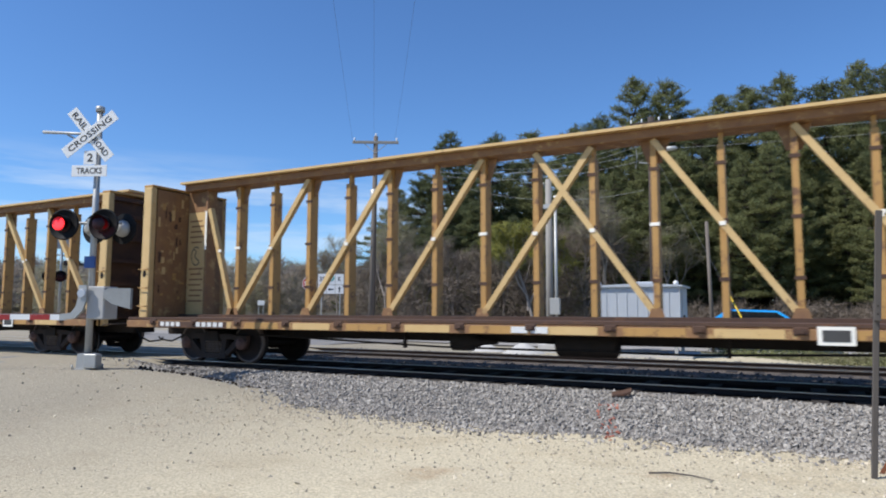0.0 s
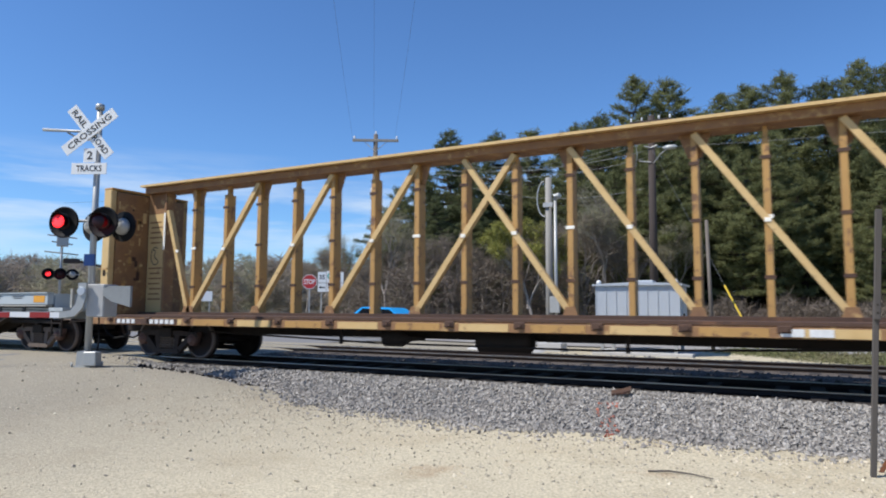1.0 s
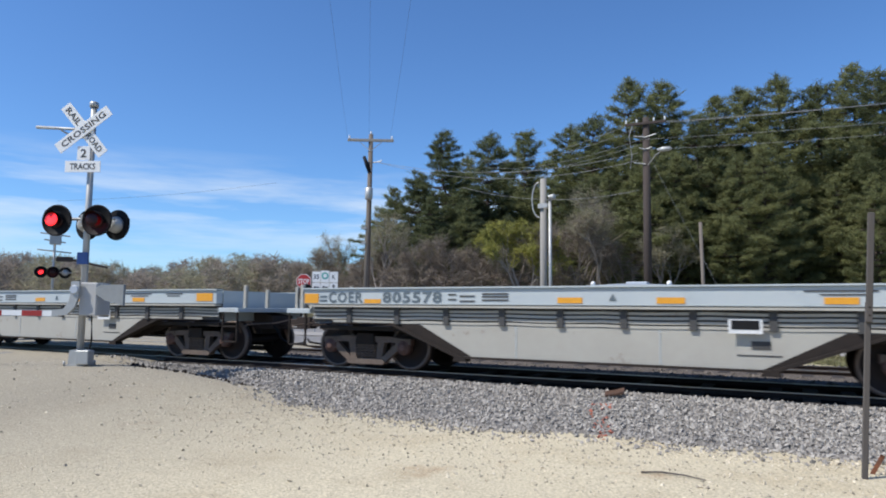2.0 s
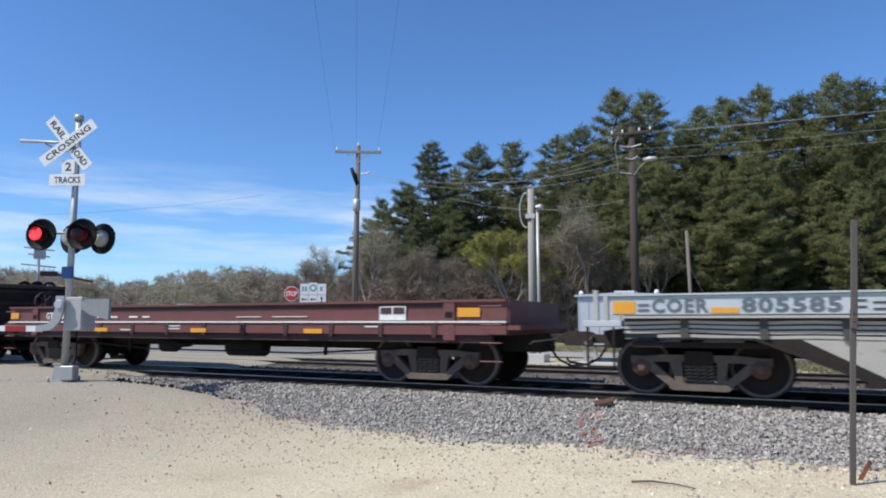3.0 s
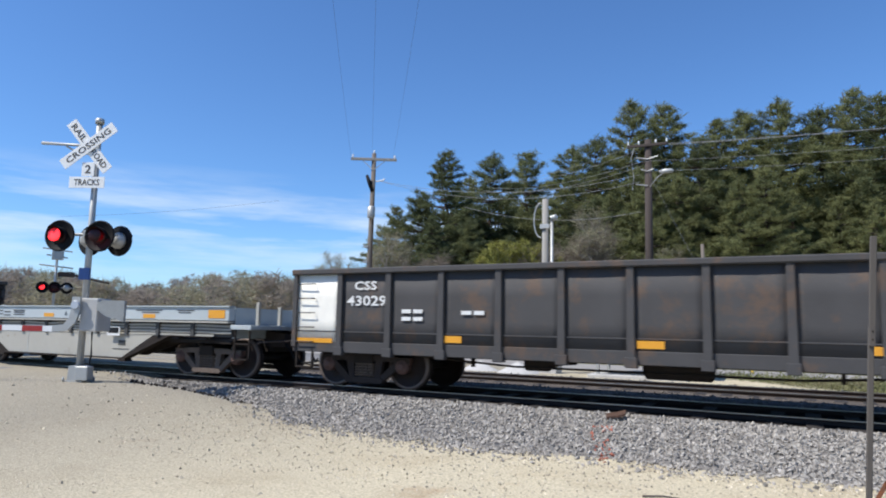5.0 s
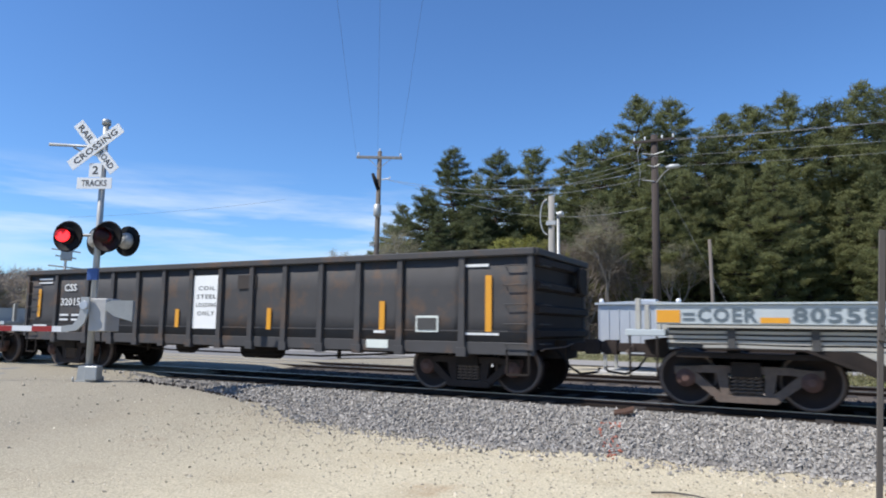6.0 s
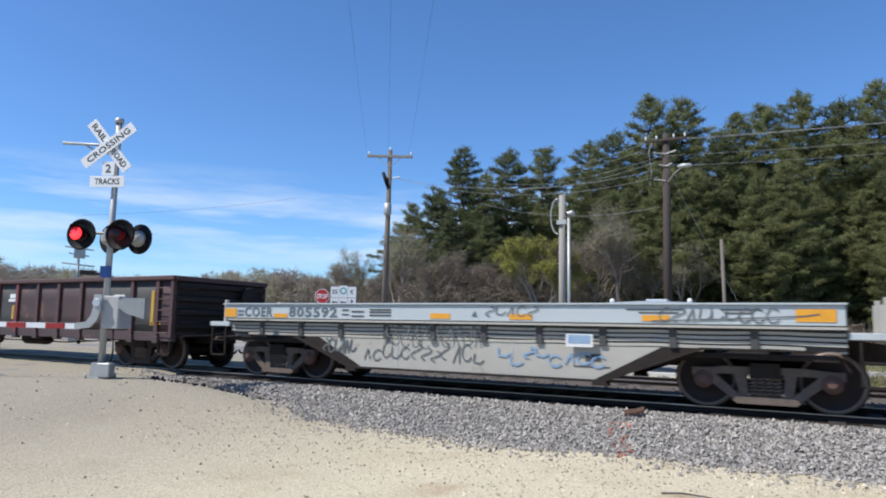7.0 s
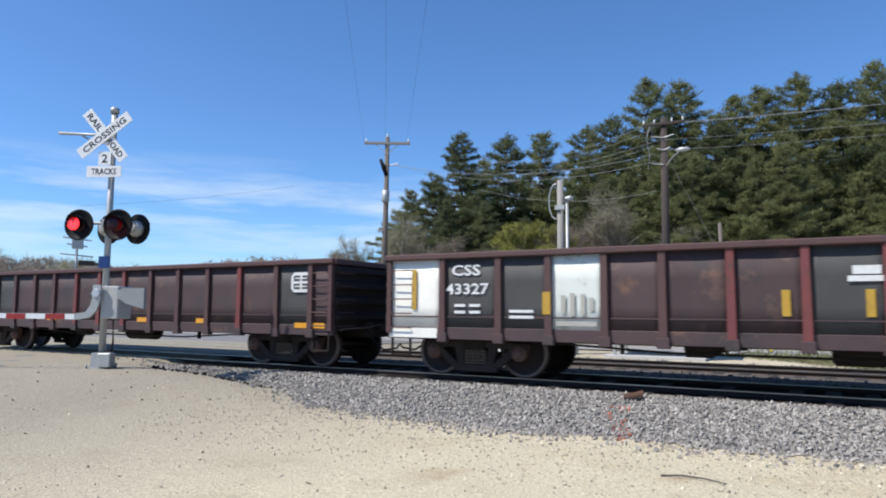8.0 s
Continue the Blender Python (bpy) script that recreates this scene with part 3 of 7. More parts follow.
def build_back_road():
    bm = bmesh.new()
    prev = None
    for i in range(64):
        x = -180 + i * 4.0
        row = [bm.verts.new((x, y, ground_z(x, y) + 0.045)) for y in (24.75, 26.6, 28.6)]
        if prev:
            for k in range(2):
                bm.faces.new((prev[k], row[k], row[k + 1], prev[k + 1]))
        prev = row
    tagged(part("road", bm, M_ROADFAR, None), "pale worn road running along behind the tracks", "road", kind="structure")


build_back_road()


# ---- the train ----
WHEEL_R = 0.457
HALF = 1.52
KEYED = []       # (thing, place of its middle at the start)
ROLLING = []     # (wheelset, its place on the car)


def cached(store, key, maker):
    if key not in store:
        store[key] = maker()
    return store[key]


SHARED = {}


def wheel_mesh():
    bm = bmesh.new()
    lathe(bm, [(-0.075, 0.11), (-0.075, 0.13), (-0.035, 0.17), (-0.03, 0.36), (-0.065, 0.395), (-0.065, 0.452), (0.0, WHEEL_R), (0.05, WHEEL_R + 0.004), (0.06, WHEEL_R + 0.025), (0.075, WHEEL_R + 0.02), (0.075, 0.39), (0.02, 0.36), (0.03, 0.13)], "y", n=36)
    for f in bm.faces:
        if all(0.39 < math.hypot(v.co.x, v.co.z) < 0.459 for v in f.verts):
            f.material_index = 1
    me = mesh_of("wheel", bm)
    me.materials.append(M_WHEEL)
    me.materials.append(M_RIM)
    return me


def frame_mesh():
    """Cast side frame of a two-axle truck, its middle at x 0, rail top at z 0."""
    bm = bmesh.new()
    y0, y1 = -0.07, 0.07
    prism(bm, [(-1.02, 0.50), (-0.98, 0.62), (-0.55, 0.66), (0.55, 0.66), (0.98, 0.62), (1.02, 0.50), (0.60, 0.545), (-0.60, 0.545)], y0, y1)
    for s in (-1, 1):
        prism(bm, [(s * 0.98, 0.57), (s * 0.74, 0.57), (s * 0.28, 0.17), (s * 0.44, 0.155)], y0 + 0.01, y1 - 0.01)
        prism(bm, [(s * 0.43, 0.56), (s * 0.26, 0.56), (s * 0.24, 0.20), (s * 0.36, 0.20)], y0 + 0.015, y1 - 0.015)
        box(bm, s * 0.875 - 0.16, s * 0.875 + 0.16, y0 - 0.01, y1 + 0.01, 0.52, 0.63)
    prism(bm, [(-0.46, 0.15), (-0.40, 0.11), (0.40, 0.11), (0.46, 0.15), (0.40, 0.225), (-0.40, 0.225)], y0 - 0.02, y1 + 0.02)
    return mesh_of("truck_frame", bm)


def spring_mesh():
    bm = bmesh.new()
    pts = [(0.05 * math.cos(a), 0.05 * math.sin(a), 0.02 + 0.27 * a / 31.4) for a in (i * 0.65 for i in range(49))]
    tube(bm, pts, 0.016, 5)
    return mesh_of("spring", bm)


def bearing_mesh():
    bm = bmesh.new()
    lathe(bm, [(0.06, 0.145), (-0.07, 0.145), (-0.10, 0.12), (-0.10, 0.085), (-0.135, 0.08), (-0.14, 0.04)], "y", n=18)
    box(bm, -0.17, 0.17, -0.05, 0.05, 0.04, 0.17)
    return mesh_of("bearing", bm)


def add_truck(car, xc, frame_mat=None):
    frame_mat = frame_mat or M_TRUCK
    for dx in (-0.875, 0.875):
        ax = bmesh.new()
        lathe(ax, [(-1.08, 0.075), (-0.8, 0.085), (-0.6, 0.08), (0.6, 0.08), (0.8, 0.085), (1.08, 0.075)], "y", n=10)
        ws = part("wheelset", ax, M_WHEEL, car, "dark steel axle with two flanged wheels", m=pose(xc + dx, 0, WHEEL_R))
        for s in (-1, 1):
            part("wheel", cached(SHARED, "wheel", wheel_mesh), M_WHEEL, ws, m=pose(0, s * 0.755, 0, 0, 0, 180 if s > 0 else 0))
        ROLLING.append((ws, xc + dx))
    for s in (-1, 1):
        key = "frame" + frame_mat.name
        if key not in SHARED:
            SHARED[key] = frame_mesh()
        fr = part("truck_frame", SHARED[key], frame_mat, car, m=pose(xc, s * 1.0, 0))
        for dx in (-0.875, 0.875):
            part("bearing", cached(SHARED, "bearing", bearing_mesh), M_BEARING, fr, m=pose(dx, 0, WHEEL_R, 0, 0, 180 if s > 0 else 0))
        for k in range(4):
            part("spring", cached(SHARED, "spring", spring_mesh), M_TRUCK, fr, m=pose(-0.165 + 0.11 * k, s * 0.04, 0.21))
    bo = bmesh.new()
    prism(bo, [(-0.22, 0.50), (0.22, 0.50), (0.20, 0.72), (-0.20, 0.72)], -1.12, 1.12)
    box(bo, -0.85, 0.85, -0.62, -0.54, 0.30, 0.38)
    box(bo, -0.85, 0.85, 0.54, 0.62, 0.30, 0.38)
    part("bolster", bo, M_DARKSTEEL, car, m=pose(xc, 0, 0))


def add_coupler(car, x_end, s, reach):
    """Draft gear, coupler and air hose at the end of the frame; s is the sense along x, reach how far the knuckle stands out."""
    bm = bmesh.new()
    box(bm, -0.1, reach - 0.22, -0.09, 0.09, 0.79, 0.95, 0.015)
    prism(bm, [(reach - 0.24, 0.74), (reach - 0.02, 0.74), (reach + 0.04, 0.80), (reach + 0.04, 0.96), (reach - 0.04, 1.0), (reach - 0.24, 1.0)], -0.14, 0.12)
    part("coupler", bm, M_TRUCKDARK, car, "rusty knuckle coupler", m=pose(x_end, 0, 0, 0, 0, 0 if s > 0 else 180))
    hose = bmesh.new()
    tube(hose, [(0.0, -0.32, 0.80), (0.10, -0.33, 0.72), (0.25, -0.30, 0.50), (reach * 0.6, -0.24, 0.38), (reach, -0.18, 0.42), (reach + 0.04, -0.15, 0.50)], 0.024, 6)
    part("air_hose", hose, M_BLACK, car, "black rubber air hose", m=pose(x_end, 0, 0, 0, 0, 0 if s > 0 else 180))
    rod = bmesh.new()
    tube(rod, [(0.05, -1.30, 0.80), (0.10, -1.25, 0.84), (0.22, -0.5, 0.86), (0.25, -0.12, 0.92)], 0.016, 5)
    part("cut_lever", rod, M_TRUCK, car, m=pose(x_end, 0, 0, 0, 0, 0 if s > 0 else 180) @ Matrix.Diagonal((1, s, 1, 1)))


def ladder(car, x, y, z0, z1, n, w, mat, along="x", name="grab_iron"):
    """Rungs one above the other, on the side (along x) or on the end (along y)."""
    sgn = -1 if y < 0 else 1
    for i in range(n):
        z = z0 + (z1 - z0) * i / max(1, n - 1)
        bm = bmesh.new()
        if along == "x":
            tube(bm, [(x - w / 2, y, z), (x - w / 2, y + sgn * 0.07, z), (x + w / 2, y + sgn * 0.07, z), (x + w / 2, y, z)], 0.012, 5)
        else:
            sx = -1 if x < 0 else 1
            tube(bm, [(x, y - w / 2, z), (x + sx * 0.07, y - w / 2, z), (x + sx * 0.07, y + w / 2, z), (x, y + w / 2, z)], 0.012, 5)
        part(name, bm, mat, car)


def underframe(car, L, z, mat, gear=True):
    bm = bmesh.new()
    box(bm, -L / 2, L / 2, -0.33, 0.33, z - 0.22, z + 0.12)
    part("centre_sill", bm, mat, car)
    if gear:
        g = bmesh.new()
        lathe(g, [(-0.55, 0.14), (-0.5, 0.2), (0.5, 0.2), (0.55, 0.14)], "x", (0.6, -0.75, z - 0.22), 14)
        part("air_reservoir", g, M_DARKSTEEL, car, "dark brake air reservoir")
        g = bmesh.new()
        lathe(g, [(-0.32, 0.10), (-0.30, 0.17), (0.1, 0.17), (0.3, 0.06), (0.62, 0.03)], "x", (-1.7, -0.8, z - 0.2), 14)
        part("brake_cylinder", g, M_DARKSTEEL, car)
        g = bmesh.new()
        tube(g, [(-L * 0.33, -0.9, z - 0.16), (-2.2, -0.95, z - 0.30), (2.4, -0.95, z - 0.31), (L * 0.33, -0.9, z - 0.16)], 0.02, 5)
        for x in (-3.0, 2.9):
            box(g, x - 0.03, x + 0.03, -0.98, -0.92, z - 0.34, z + 0.05)
        part("brake_rod", g, M_DARKSTEEL, car)


def ribbon(car, pts, w, mat, y, name="graffiti_stroke"):
    """A flat painted stroke on the near side through (x, z) points."""
    bm = bmesh.new()
    prev = None
    for i, (x, z) in enumerate(pts):
        a, b = pts[max(0, i - 1)], pts[min(len(pts) - 1, i + 1)]
        d = Vector((b[0] - a[0], b[1] - a[1]))
        d = d.normalized() if d.length else Vector((1, 0))
        n = Vector((-d.y, d.x)) * w / 2
        cur = [bm.verts.new((x + n.x, y, z + n.y)), bm.verts.new((x - n.x, y, z - n.y))]
        if prev:
            bm.faces.new((prev[0], prev[1], cur[1], cur[0]))
        prev = cur
    return part(name, bm, mat, car)


def scrawl(rng, x, z, w, h, n):
    """Points of one letter-like stroke: a loop, a hook or a slanted S."""
    kind = rng.choice(("loop", "hook", "ess", "bar", "loop"))
    pts = []
    lean = rng.uniform(-0.1, 0.25)
    for i in range(n):
        t = i / (n - 1)
        if kind == "loop":
            a = rng.uniform(1.6, 2.2) * 0 + 0.6 + 5.2 * t
            u, v = 0.5 + 0.45 * math.cos(a), 0.5 + 0.5 * math.sin(a)
        elif kind == "hook":
            u, v = (0.1, 1 - 1.4 * t) if t < 0.55 else (0.1 + 0.9 * math.sin((t - 0.55) * 3.4), 0.23 - 0.23 * math.cos((t - 0.55) * 6.5) * (1 if t > 0.7 else 0.2))
        elif kind == "ess":
            u, v = 0.5 + 0.45 * math.sin(6.28 * t), 1 - t
        else:
            u, v = 0.2 + 0.6 * t, (2 * t if t < 0.5 else 2 - 2 * t)
        pts.append((x + w * u + lean * h * v, z + h * v))
    return pts


# -- centre-beam lumber cars
def centrebeam(s_mid, placard_x, mark_x):
    car = thing("centrebeam_car", "empty ochre yellow steel centre-beam lumber car with open truss", "railway wagon", group="freight train")
    E = 10.55
    WING = 1.22          # half the bulkhead's width
    deck = bmesh.new()
    box(deck, -E, E, -HALF, HALF, 0.985, 1.035)
    part("deck", deck, M_BROWN, car, "rusty brown steel deck")
    for s in (-1, 1):
        sill = bmesh.new()
        box(sill, -E, E, s * HALF - 0.03, s * HALF + 0.03, 0.80, 0.96, 0.008)
        box(sill, -E, E, s * (HALF - 0.08) - 0.06, s * (HALF - 0.08) + 0.06, 0.955, 0.985)
        part("side_sill", sill, M_YELLOW_DARK, car)
        if s < 0:
            for k in range(15):
                x = -9.6 + k * 1.35
                part("winch", box(box(bmesh.new(), x - 0.10, x + 0.10, -HALF - 0.05, -HALF + 0.05, 0.87, 0.985, 0.01), x - 0.05, x + 0.05, -HALF - 0.09, -HALF - 0.04, 0.90, 0.95), M_BROWN, car, "small rusty load winch")
                if k < 14:
                    part("sill_panel", plate(x + 0.2, x + 1.15, 0.815, 0.945, -HALF - 0.031), M_YELLOW_PALE if k % 2 else M_YELLOW, car)
    underframe(car, 2 * E, 0.82, M_DARKSTEEL)
    # Light put into the paint: chord dark for shade, cap pale as lit.
    top = bmesh.new()
    prism(top, [(-10.2, 4.29), (10.2, 4.29), (10.2, 4.455), (-10.2, 4.455)], -0.27, 0.27)
    bmesh.ops.bevel(top, geom=top.edges[:], offset=0.015, segments=1, affect="EDGES")
    tc = part("top_chord", top, M_YELLOW_DARK, car, "ochre steel top chord, shade painted in")
    part("cap_plate", box(bmesh.new(), -10.21, 10.21, -0.42, 0.42, 4.455, 4.51), M_YELLOW_PALE, tc, "worn cap plate, pale as if lit")
    low = bmesh.new()
    box(low, -10.2, 10.2, -0.33, 0.33, 1.03, 1.10)
    part("bottom_chord", low, M_BROWN, car)
    STEP = 1.12
    posts = [(k + 0.5) * STEP for k in range(-8, 8)]
    for k, x in enumerate(posts):
        node = (k % 2 == 0) if x < 0 else (k % 2 == 1)
        bm = bmesh.new()
        taper = 0.14
        prism(bm, [(x - 0.055, 1.08), (x + 0.055, 1.08), (x + 0.052, 4.07 if not node else 4.32), (x - 0.052, 4.07 if not node else 4.32)], -taper, taper)
        if not node:
            box(bm, x - 0.035, x + 0.035, -0.06, 0.06, 4.05, 4.33)
        part("post", bm, M_YELLOW, car)
        for z in (1.75, 2.75, 3.75):
            part("lashing_mark", box(bmesh.new(), x - 0.085, x + 0.085, -taper - 0.012, -taper + 0.01, z - 0.03, z + 0.03), M_WHITEPANEL if z == 2.75 and k % 3 == 0 else M_BROWN, car)
        if node:
            g = bmesh.new()
            prism(g, [(x - 0.28, 4.32), (x + 0.28, 4.32), (x + 0.12, 3.87), (x - 0.12, 3.87)], -0.02, 0.02)
            part("gusset", g, M_YELLOW_DARK, car)
    spans = []
    for i in range(4):
        spans.append((-0.56 - STEP - 2 * STEP * i, 0.56 - 2 * STEP * i, 1))
        spans.append((0.56 + STEP + 2 * STEP * i, -0.56 + 2 * STEP * i, 1))
    spans += [(-8.52, -9.38, 0), (8.52, 9.38, 0)]
    for lo, hi, full in spans:
        bm = bmesh.new()
        beam(bm, (lo, -0.12, 1.12), (hi, -0.12, 4.27 if full else 3.8), 0.11, 0.13, (0, 1, 0))
        d = part("diagonal", bm, M_YELLOW_PALE, car)
        t = 0.5
        part("tie_plate", box(bmesh.new(), lo + (hi - lo) * t - 0.05, lo + (hi - lo) * t + 0.05, -0.20, -0.185, 2.66, 2.73), M_WHITEPANEL, d)
        f = bmesh.new()
        prism(f, [(lo - 0.15, 1.08), (lo + 0.15, 1.08), (lo + 0.09, 1.26), (lo - 0.09, 1.26)], -0.20, -0.18)
        part("foot_plate", f, M_YELLOW_DARK, d)
    for s in (-1, 1):
        ends = lambda p, q: (min(s * p, s * q), max(s * p, s * q))
        b = bmesh.new()
        box(b, *ends(10.30, 10.40), -WING + 0.05, WING - 0.05, 1.03, 4.24)
        bulk = part("bulkhead", b, M_BROWN, car, "tall steel end bulkhead")
        for sy in (-1, 1):
            p = bmesh.new()
            box(p, *ends(10.25, 10.55), sy * (WING - 0.07) - 0.08, sy * (WING - 0.07) + 0.08, 0.80, 4.27, 0.02)
            part("end_post", p, M_YELLOW_PALE if sy < 0 else M_YELLOW, bulk)
        part("end_cap", box(bmesh.new(), *ends(10.24, 10.56), -WING, WING, 4.27, 4.33, 0.01), M_YELLOW, bulk)
        for z in (1.3, 1.9, 2.5, 3.1, 3.7, 4.15):
            part("stiffener", box(bmesh.new(), *ends(10.40, 10.52), -WING + 0.1, WING - 0.1, z - 0.05, z + 0.05), M_BROWN, bulk)
        ins = part("inner_sheet", box(bmesh.new(), *ends(10.23, 10.30), -WING + 0.16, WING - 0.16, 1.05, 4.22), M_YELLOW_DARK, bulk)
        rq = random.Random(int(s_mid * 7) + s)
        for _ in range(26):
            y, z, hh = rq.uniform(-1.05, -0.25), rq.uniform(1.3, 3.9), rq.uniform(0.02, 0.3)
            part("scrape", box(bmesh.new(), *ends(10.222, 10.23), y, y + rq.uniform(0.02, 0.12), z, z + hh), rq.choice((M_BROWN, M_BROWN, M_YELLOW, M_YELLOW_PALE)), ins)
        # Web plate takes the darker ochre to paint its shade.
        web = bmesh.new()
        prism(web, [(s * 10.23, 1.08), (s * 9.50, 1.08), (s * 9.50, 4.30), (s * 10.23, 4.30)], -0.09, 0.09)
        part("end_web", web, M_YELLOW_DARK, car, "worn solid web plate beside the bulkhead, shade painted in")
        part("web_flange", box(bmesh.new(), *ends(9.46, 9.54), -0.16, 0.16, 1.08, 4.30, 0.008), M_YELLOW_DARK, car)
        part("white_strip", plate(*ends(9.47, 9.535), 2.75, 3.75, -0.163, 0.004), M_WHITEPANEL, car, "white painted strip")
        pn = part("notice_panel", plate(*ends(9.56, 10.19), 1.10, 3.74, -0.10, 0.012), M_YELLOW_PALE, car, "pale ochre plate with rows of small notices and an emblem")
        x0, x1 = ends(9.62, 10.13)
        for i in range(16):
            if 6 < i < 11:
                continue
            z = 1.42 + 0.138 * i
            part("notice_line", plate(x0 + 0.03 * (i % 3), x1 - 0.06 * (i % 2), z, z + 0.045, -0.114, 0.003), M_YELLOW_DARK, pn)
        xm = (x0 + x1) / 2
        ribbon(pn, [(xm + 0.17 * math.cos(k * 0.5), 2.60 + 0.24 * math.sin(k * 0.5)) for k in range(2, 12)], 0.03, M_GREYPANEL, -0.118, "emblem_stroke")
        ribbon(pn, [(xm + 0.02 * k - 0.08 + 0.05 * math.sin(k * 1.1), 2.78 - 0.045 * k) for k in range(9)], 0.03, M_GREYPANEL, -0.118, "emblem_stroke")
        add_truck(car, s * 8.15, M_TRUCKDARK)
        add_coupler(car, s * E, s, 0.9)
        ladder(car, s * 10.40, -WING - 0.01, 1.3, 2.2, 3, 0.26, M_YELLOW)
        part("handhold_slot", plate(s * 10.40 - 0.05, s * 10.40 + 0.05, 2.02, 2.18, -WING - 0.011, 0.004), M_BLACK, car)
    part("mark_ground", plate(-9.42, -7.22, 0.815, 0.95, -HALF - 0.038), M_BROWN, car)
    for x, n in ((-9.33, 4), (-8.15, 5)):
        for i in range(n):
            part("mark_bar", plate(x + 0.175 * i, x + 0.175 * i + 0.12, 0.835, 0.935, -HALF - 0.045), M_LETTER, car)
    for x in (mark_x, mark_x + 0.36):
        part("mark_bar", plate(x, x + 0.3, 0.83, 0.94, -HALF - 0.04), M_LETTER, car)
    fr = part("placard_frame", plate(placard_x, placard_x + 0.46, 0.74, 1.0, -HALF - 0.05, 0.012), M_WHITEPANEL, car)
    part("placard", plate(placard_x + 0.06, placard_x + 0.40, 0.79, 0.95, -HALF - 0.064, 0.004), M_GREYPANEL, fr)
    KEYED.append((car, s_mid))
    return car


# -- low-sided coil cars
def coil_car(s_mid, number, graffiti, seed):
    car = thing("coil_car", "empty pale grey coil-steel car covered in dark spray-paint tags" if graffiti else "empty pale grey coil-steel car with deep fishbelly sides", "railway wagon", group="freight train")
    E = 5.92
    inn = bmesh.new()
    box(inn, -E + 0.1, E - 0.1, -HALF + 0.2, HALF - 0.2, 0.78, 0.86)
    for s in (-1, 1):
        prism(inn, [(-2.6, 0.42), (2.6, 0.42), (4.0, 0.80), (-4.0, 0.80)], s * 0.9 - 0.03, s * 0.9 + 0.03)
    part("floor", inn, M_DARKSTEEL, car)
    for s in (-1, 1):
        up = bmesh.new()
        box(up, -E - 0.16, E, s * (HALF - 0.09) - 0.09, s * (HALF - 0.09) + 0.09, 1.285, 1.585, 0.012)
        box(up, -E - 0.18, E + 0.02, s * (HALF - 0.06) - 0.10, s * (HALF - 0.06) + 0.10, 1.585, 1.612)
        part("top_side_beam", up, M_COIL, car, "pale blue-grey upper side beam")
        ledge = bmesh.new()
        box(ledge, -E, E, s * (HALF - 0.06) - 0.10, s * (HALF - 0.06) + 0.10, 1.235, 1.272)
        part("ledge", ledge, M_COIL_LOW, car)
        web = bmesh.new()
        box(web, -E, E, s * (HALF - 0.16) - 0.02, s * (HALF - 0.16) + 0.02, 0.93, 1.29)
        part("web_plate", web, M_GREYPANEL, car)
        for i, z in enumerate((0.965, 1.035, 1.105, 1.175)):
            sl = bmesh.new()
            n = 44
            hx = E if i else 5.4
            prev = None
            for k in range(n + 1):
                x = -hx + 2 * hx * k / n
                dz = 0.010 * noise.noise((x * 0.9, i * 0.4, seed)) - (0.012 * abs(math.sin(x * 1.9)) if s < 0 else 0)
                y = s * (HALF - 0.115)
                cur = [sl.verts.new((x, y + a * 0.028, z + b * 0.0225 + dz)) for a, b in ((-1, -1), (1, -1), (1, 1), (-1, 1))]
                if prev:
                    for q in range(4):
                        r = (q + 1) % 4
                        sl.faces.new((prev[q], prev[r], cur[r], cur[q]))
                prev = cur
            part("side_slat", sl, M_COIL_LOW, car)
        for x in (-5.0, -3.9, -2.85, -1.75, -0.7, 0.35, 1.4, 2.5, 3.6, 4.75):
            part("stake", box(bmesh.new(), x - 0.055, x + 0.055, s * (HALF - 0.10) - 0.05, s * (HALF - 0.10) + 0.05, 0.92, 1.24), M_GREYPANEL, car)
        low = bmesh.new()
        prism(low, [(-2.55, 0.37), (2.45, 0.37), (3.95, 0.93), (-3.95, 0.93)], s * (HALF - 0.13) - 0.03, s * (HALF - 0.13) + 0.03)
        lo = part("fishbelly_plate", low, M_COIL_LOW, car, "dusty grey deep side plate")
        fl = bmesh.new()
        y0, y1 = s * (HALF - 0.12) - 0.10, s * (HALF - 0.12) + 0.10
        prism(fl, [(-2.6, 0.335), (2.5, 0.335), (4.05, 0.915), (5.4, 0.915), (5.4, 0.935), (4.0, 0.94), (2.45, 0.37), (-2.55, 0.37), (-4.0, 0.94), (-5.4, 0.935), (-5.4, 0.915), (-4.05, 0.915)], y0, y1)
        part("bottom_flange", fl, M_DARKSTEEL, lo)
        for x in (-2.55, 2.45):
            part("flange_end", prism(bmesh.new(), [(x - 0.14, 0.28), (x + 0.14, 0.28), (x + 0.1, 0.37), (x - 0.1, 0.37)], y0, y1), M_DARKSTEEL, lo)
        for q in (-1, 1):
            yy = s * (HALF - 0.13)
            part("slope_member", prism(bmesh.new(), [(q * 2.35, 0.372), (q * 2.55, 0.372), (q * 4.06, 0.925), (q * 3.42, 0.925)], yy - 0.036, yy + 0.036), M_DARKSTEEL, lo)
        for x in (-1.5, 0.9):
            part("weld_seam", box(bmesh.new(), x - 0.008, x + 0.008, s * (HALF - 0.10) - 0.006, s * (HALF - 0.10) + 0.006, 0.38, 0.92), M_COIL, lo)
    underframe(car, 2 * E + 0.5, 0.82, M_DARKSTEEL, gear=False)
    tr = bmesh.new()
    for k in range(12):
        x = -5 + k * 0.91
        prism(tr, [(x - 0.1, 0.86), (x + 0.1, 0.86), (x, 1.22)], -1.2, 1.2)
    part("coil_trough", tr, M_DARKSTEEL, car)
    for s in (-1, 1):
        end = bmesh.new()
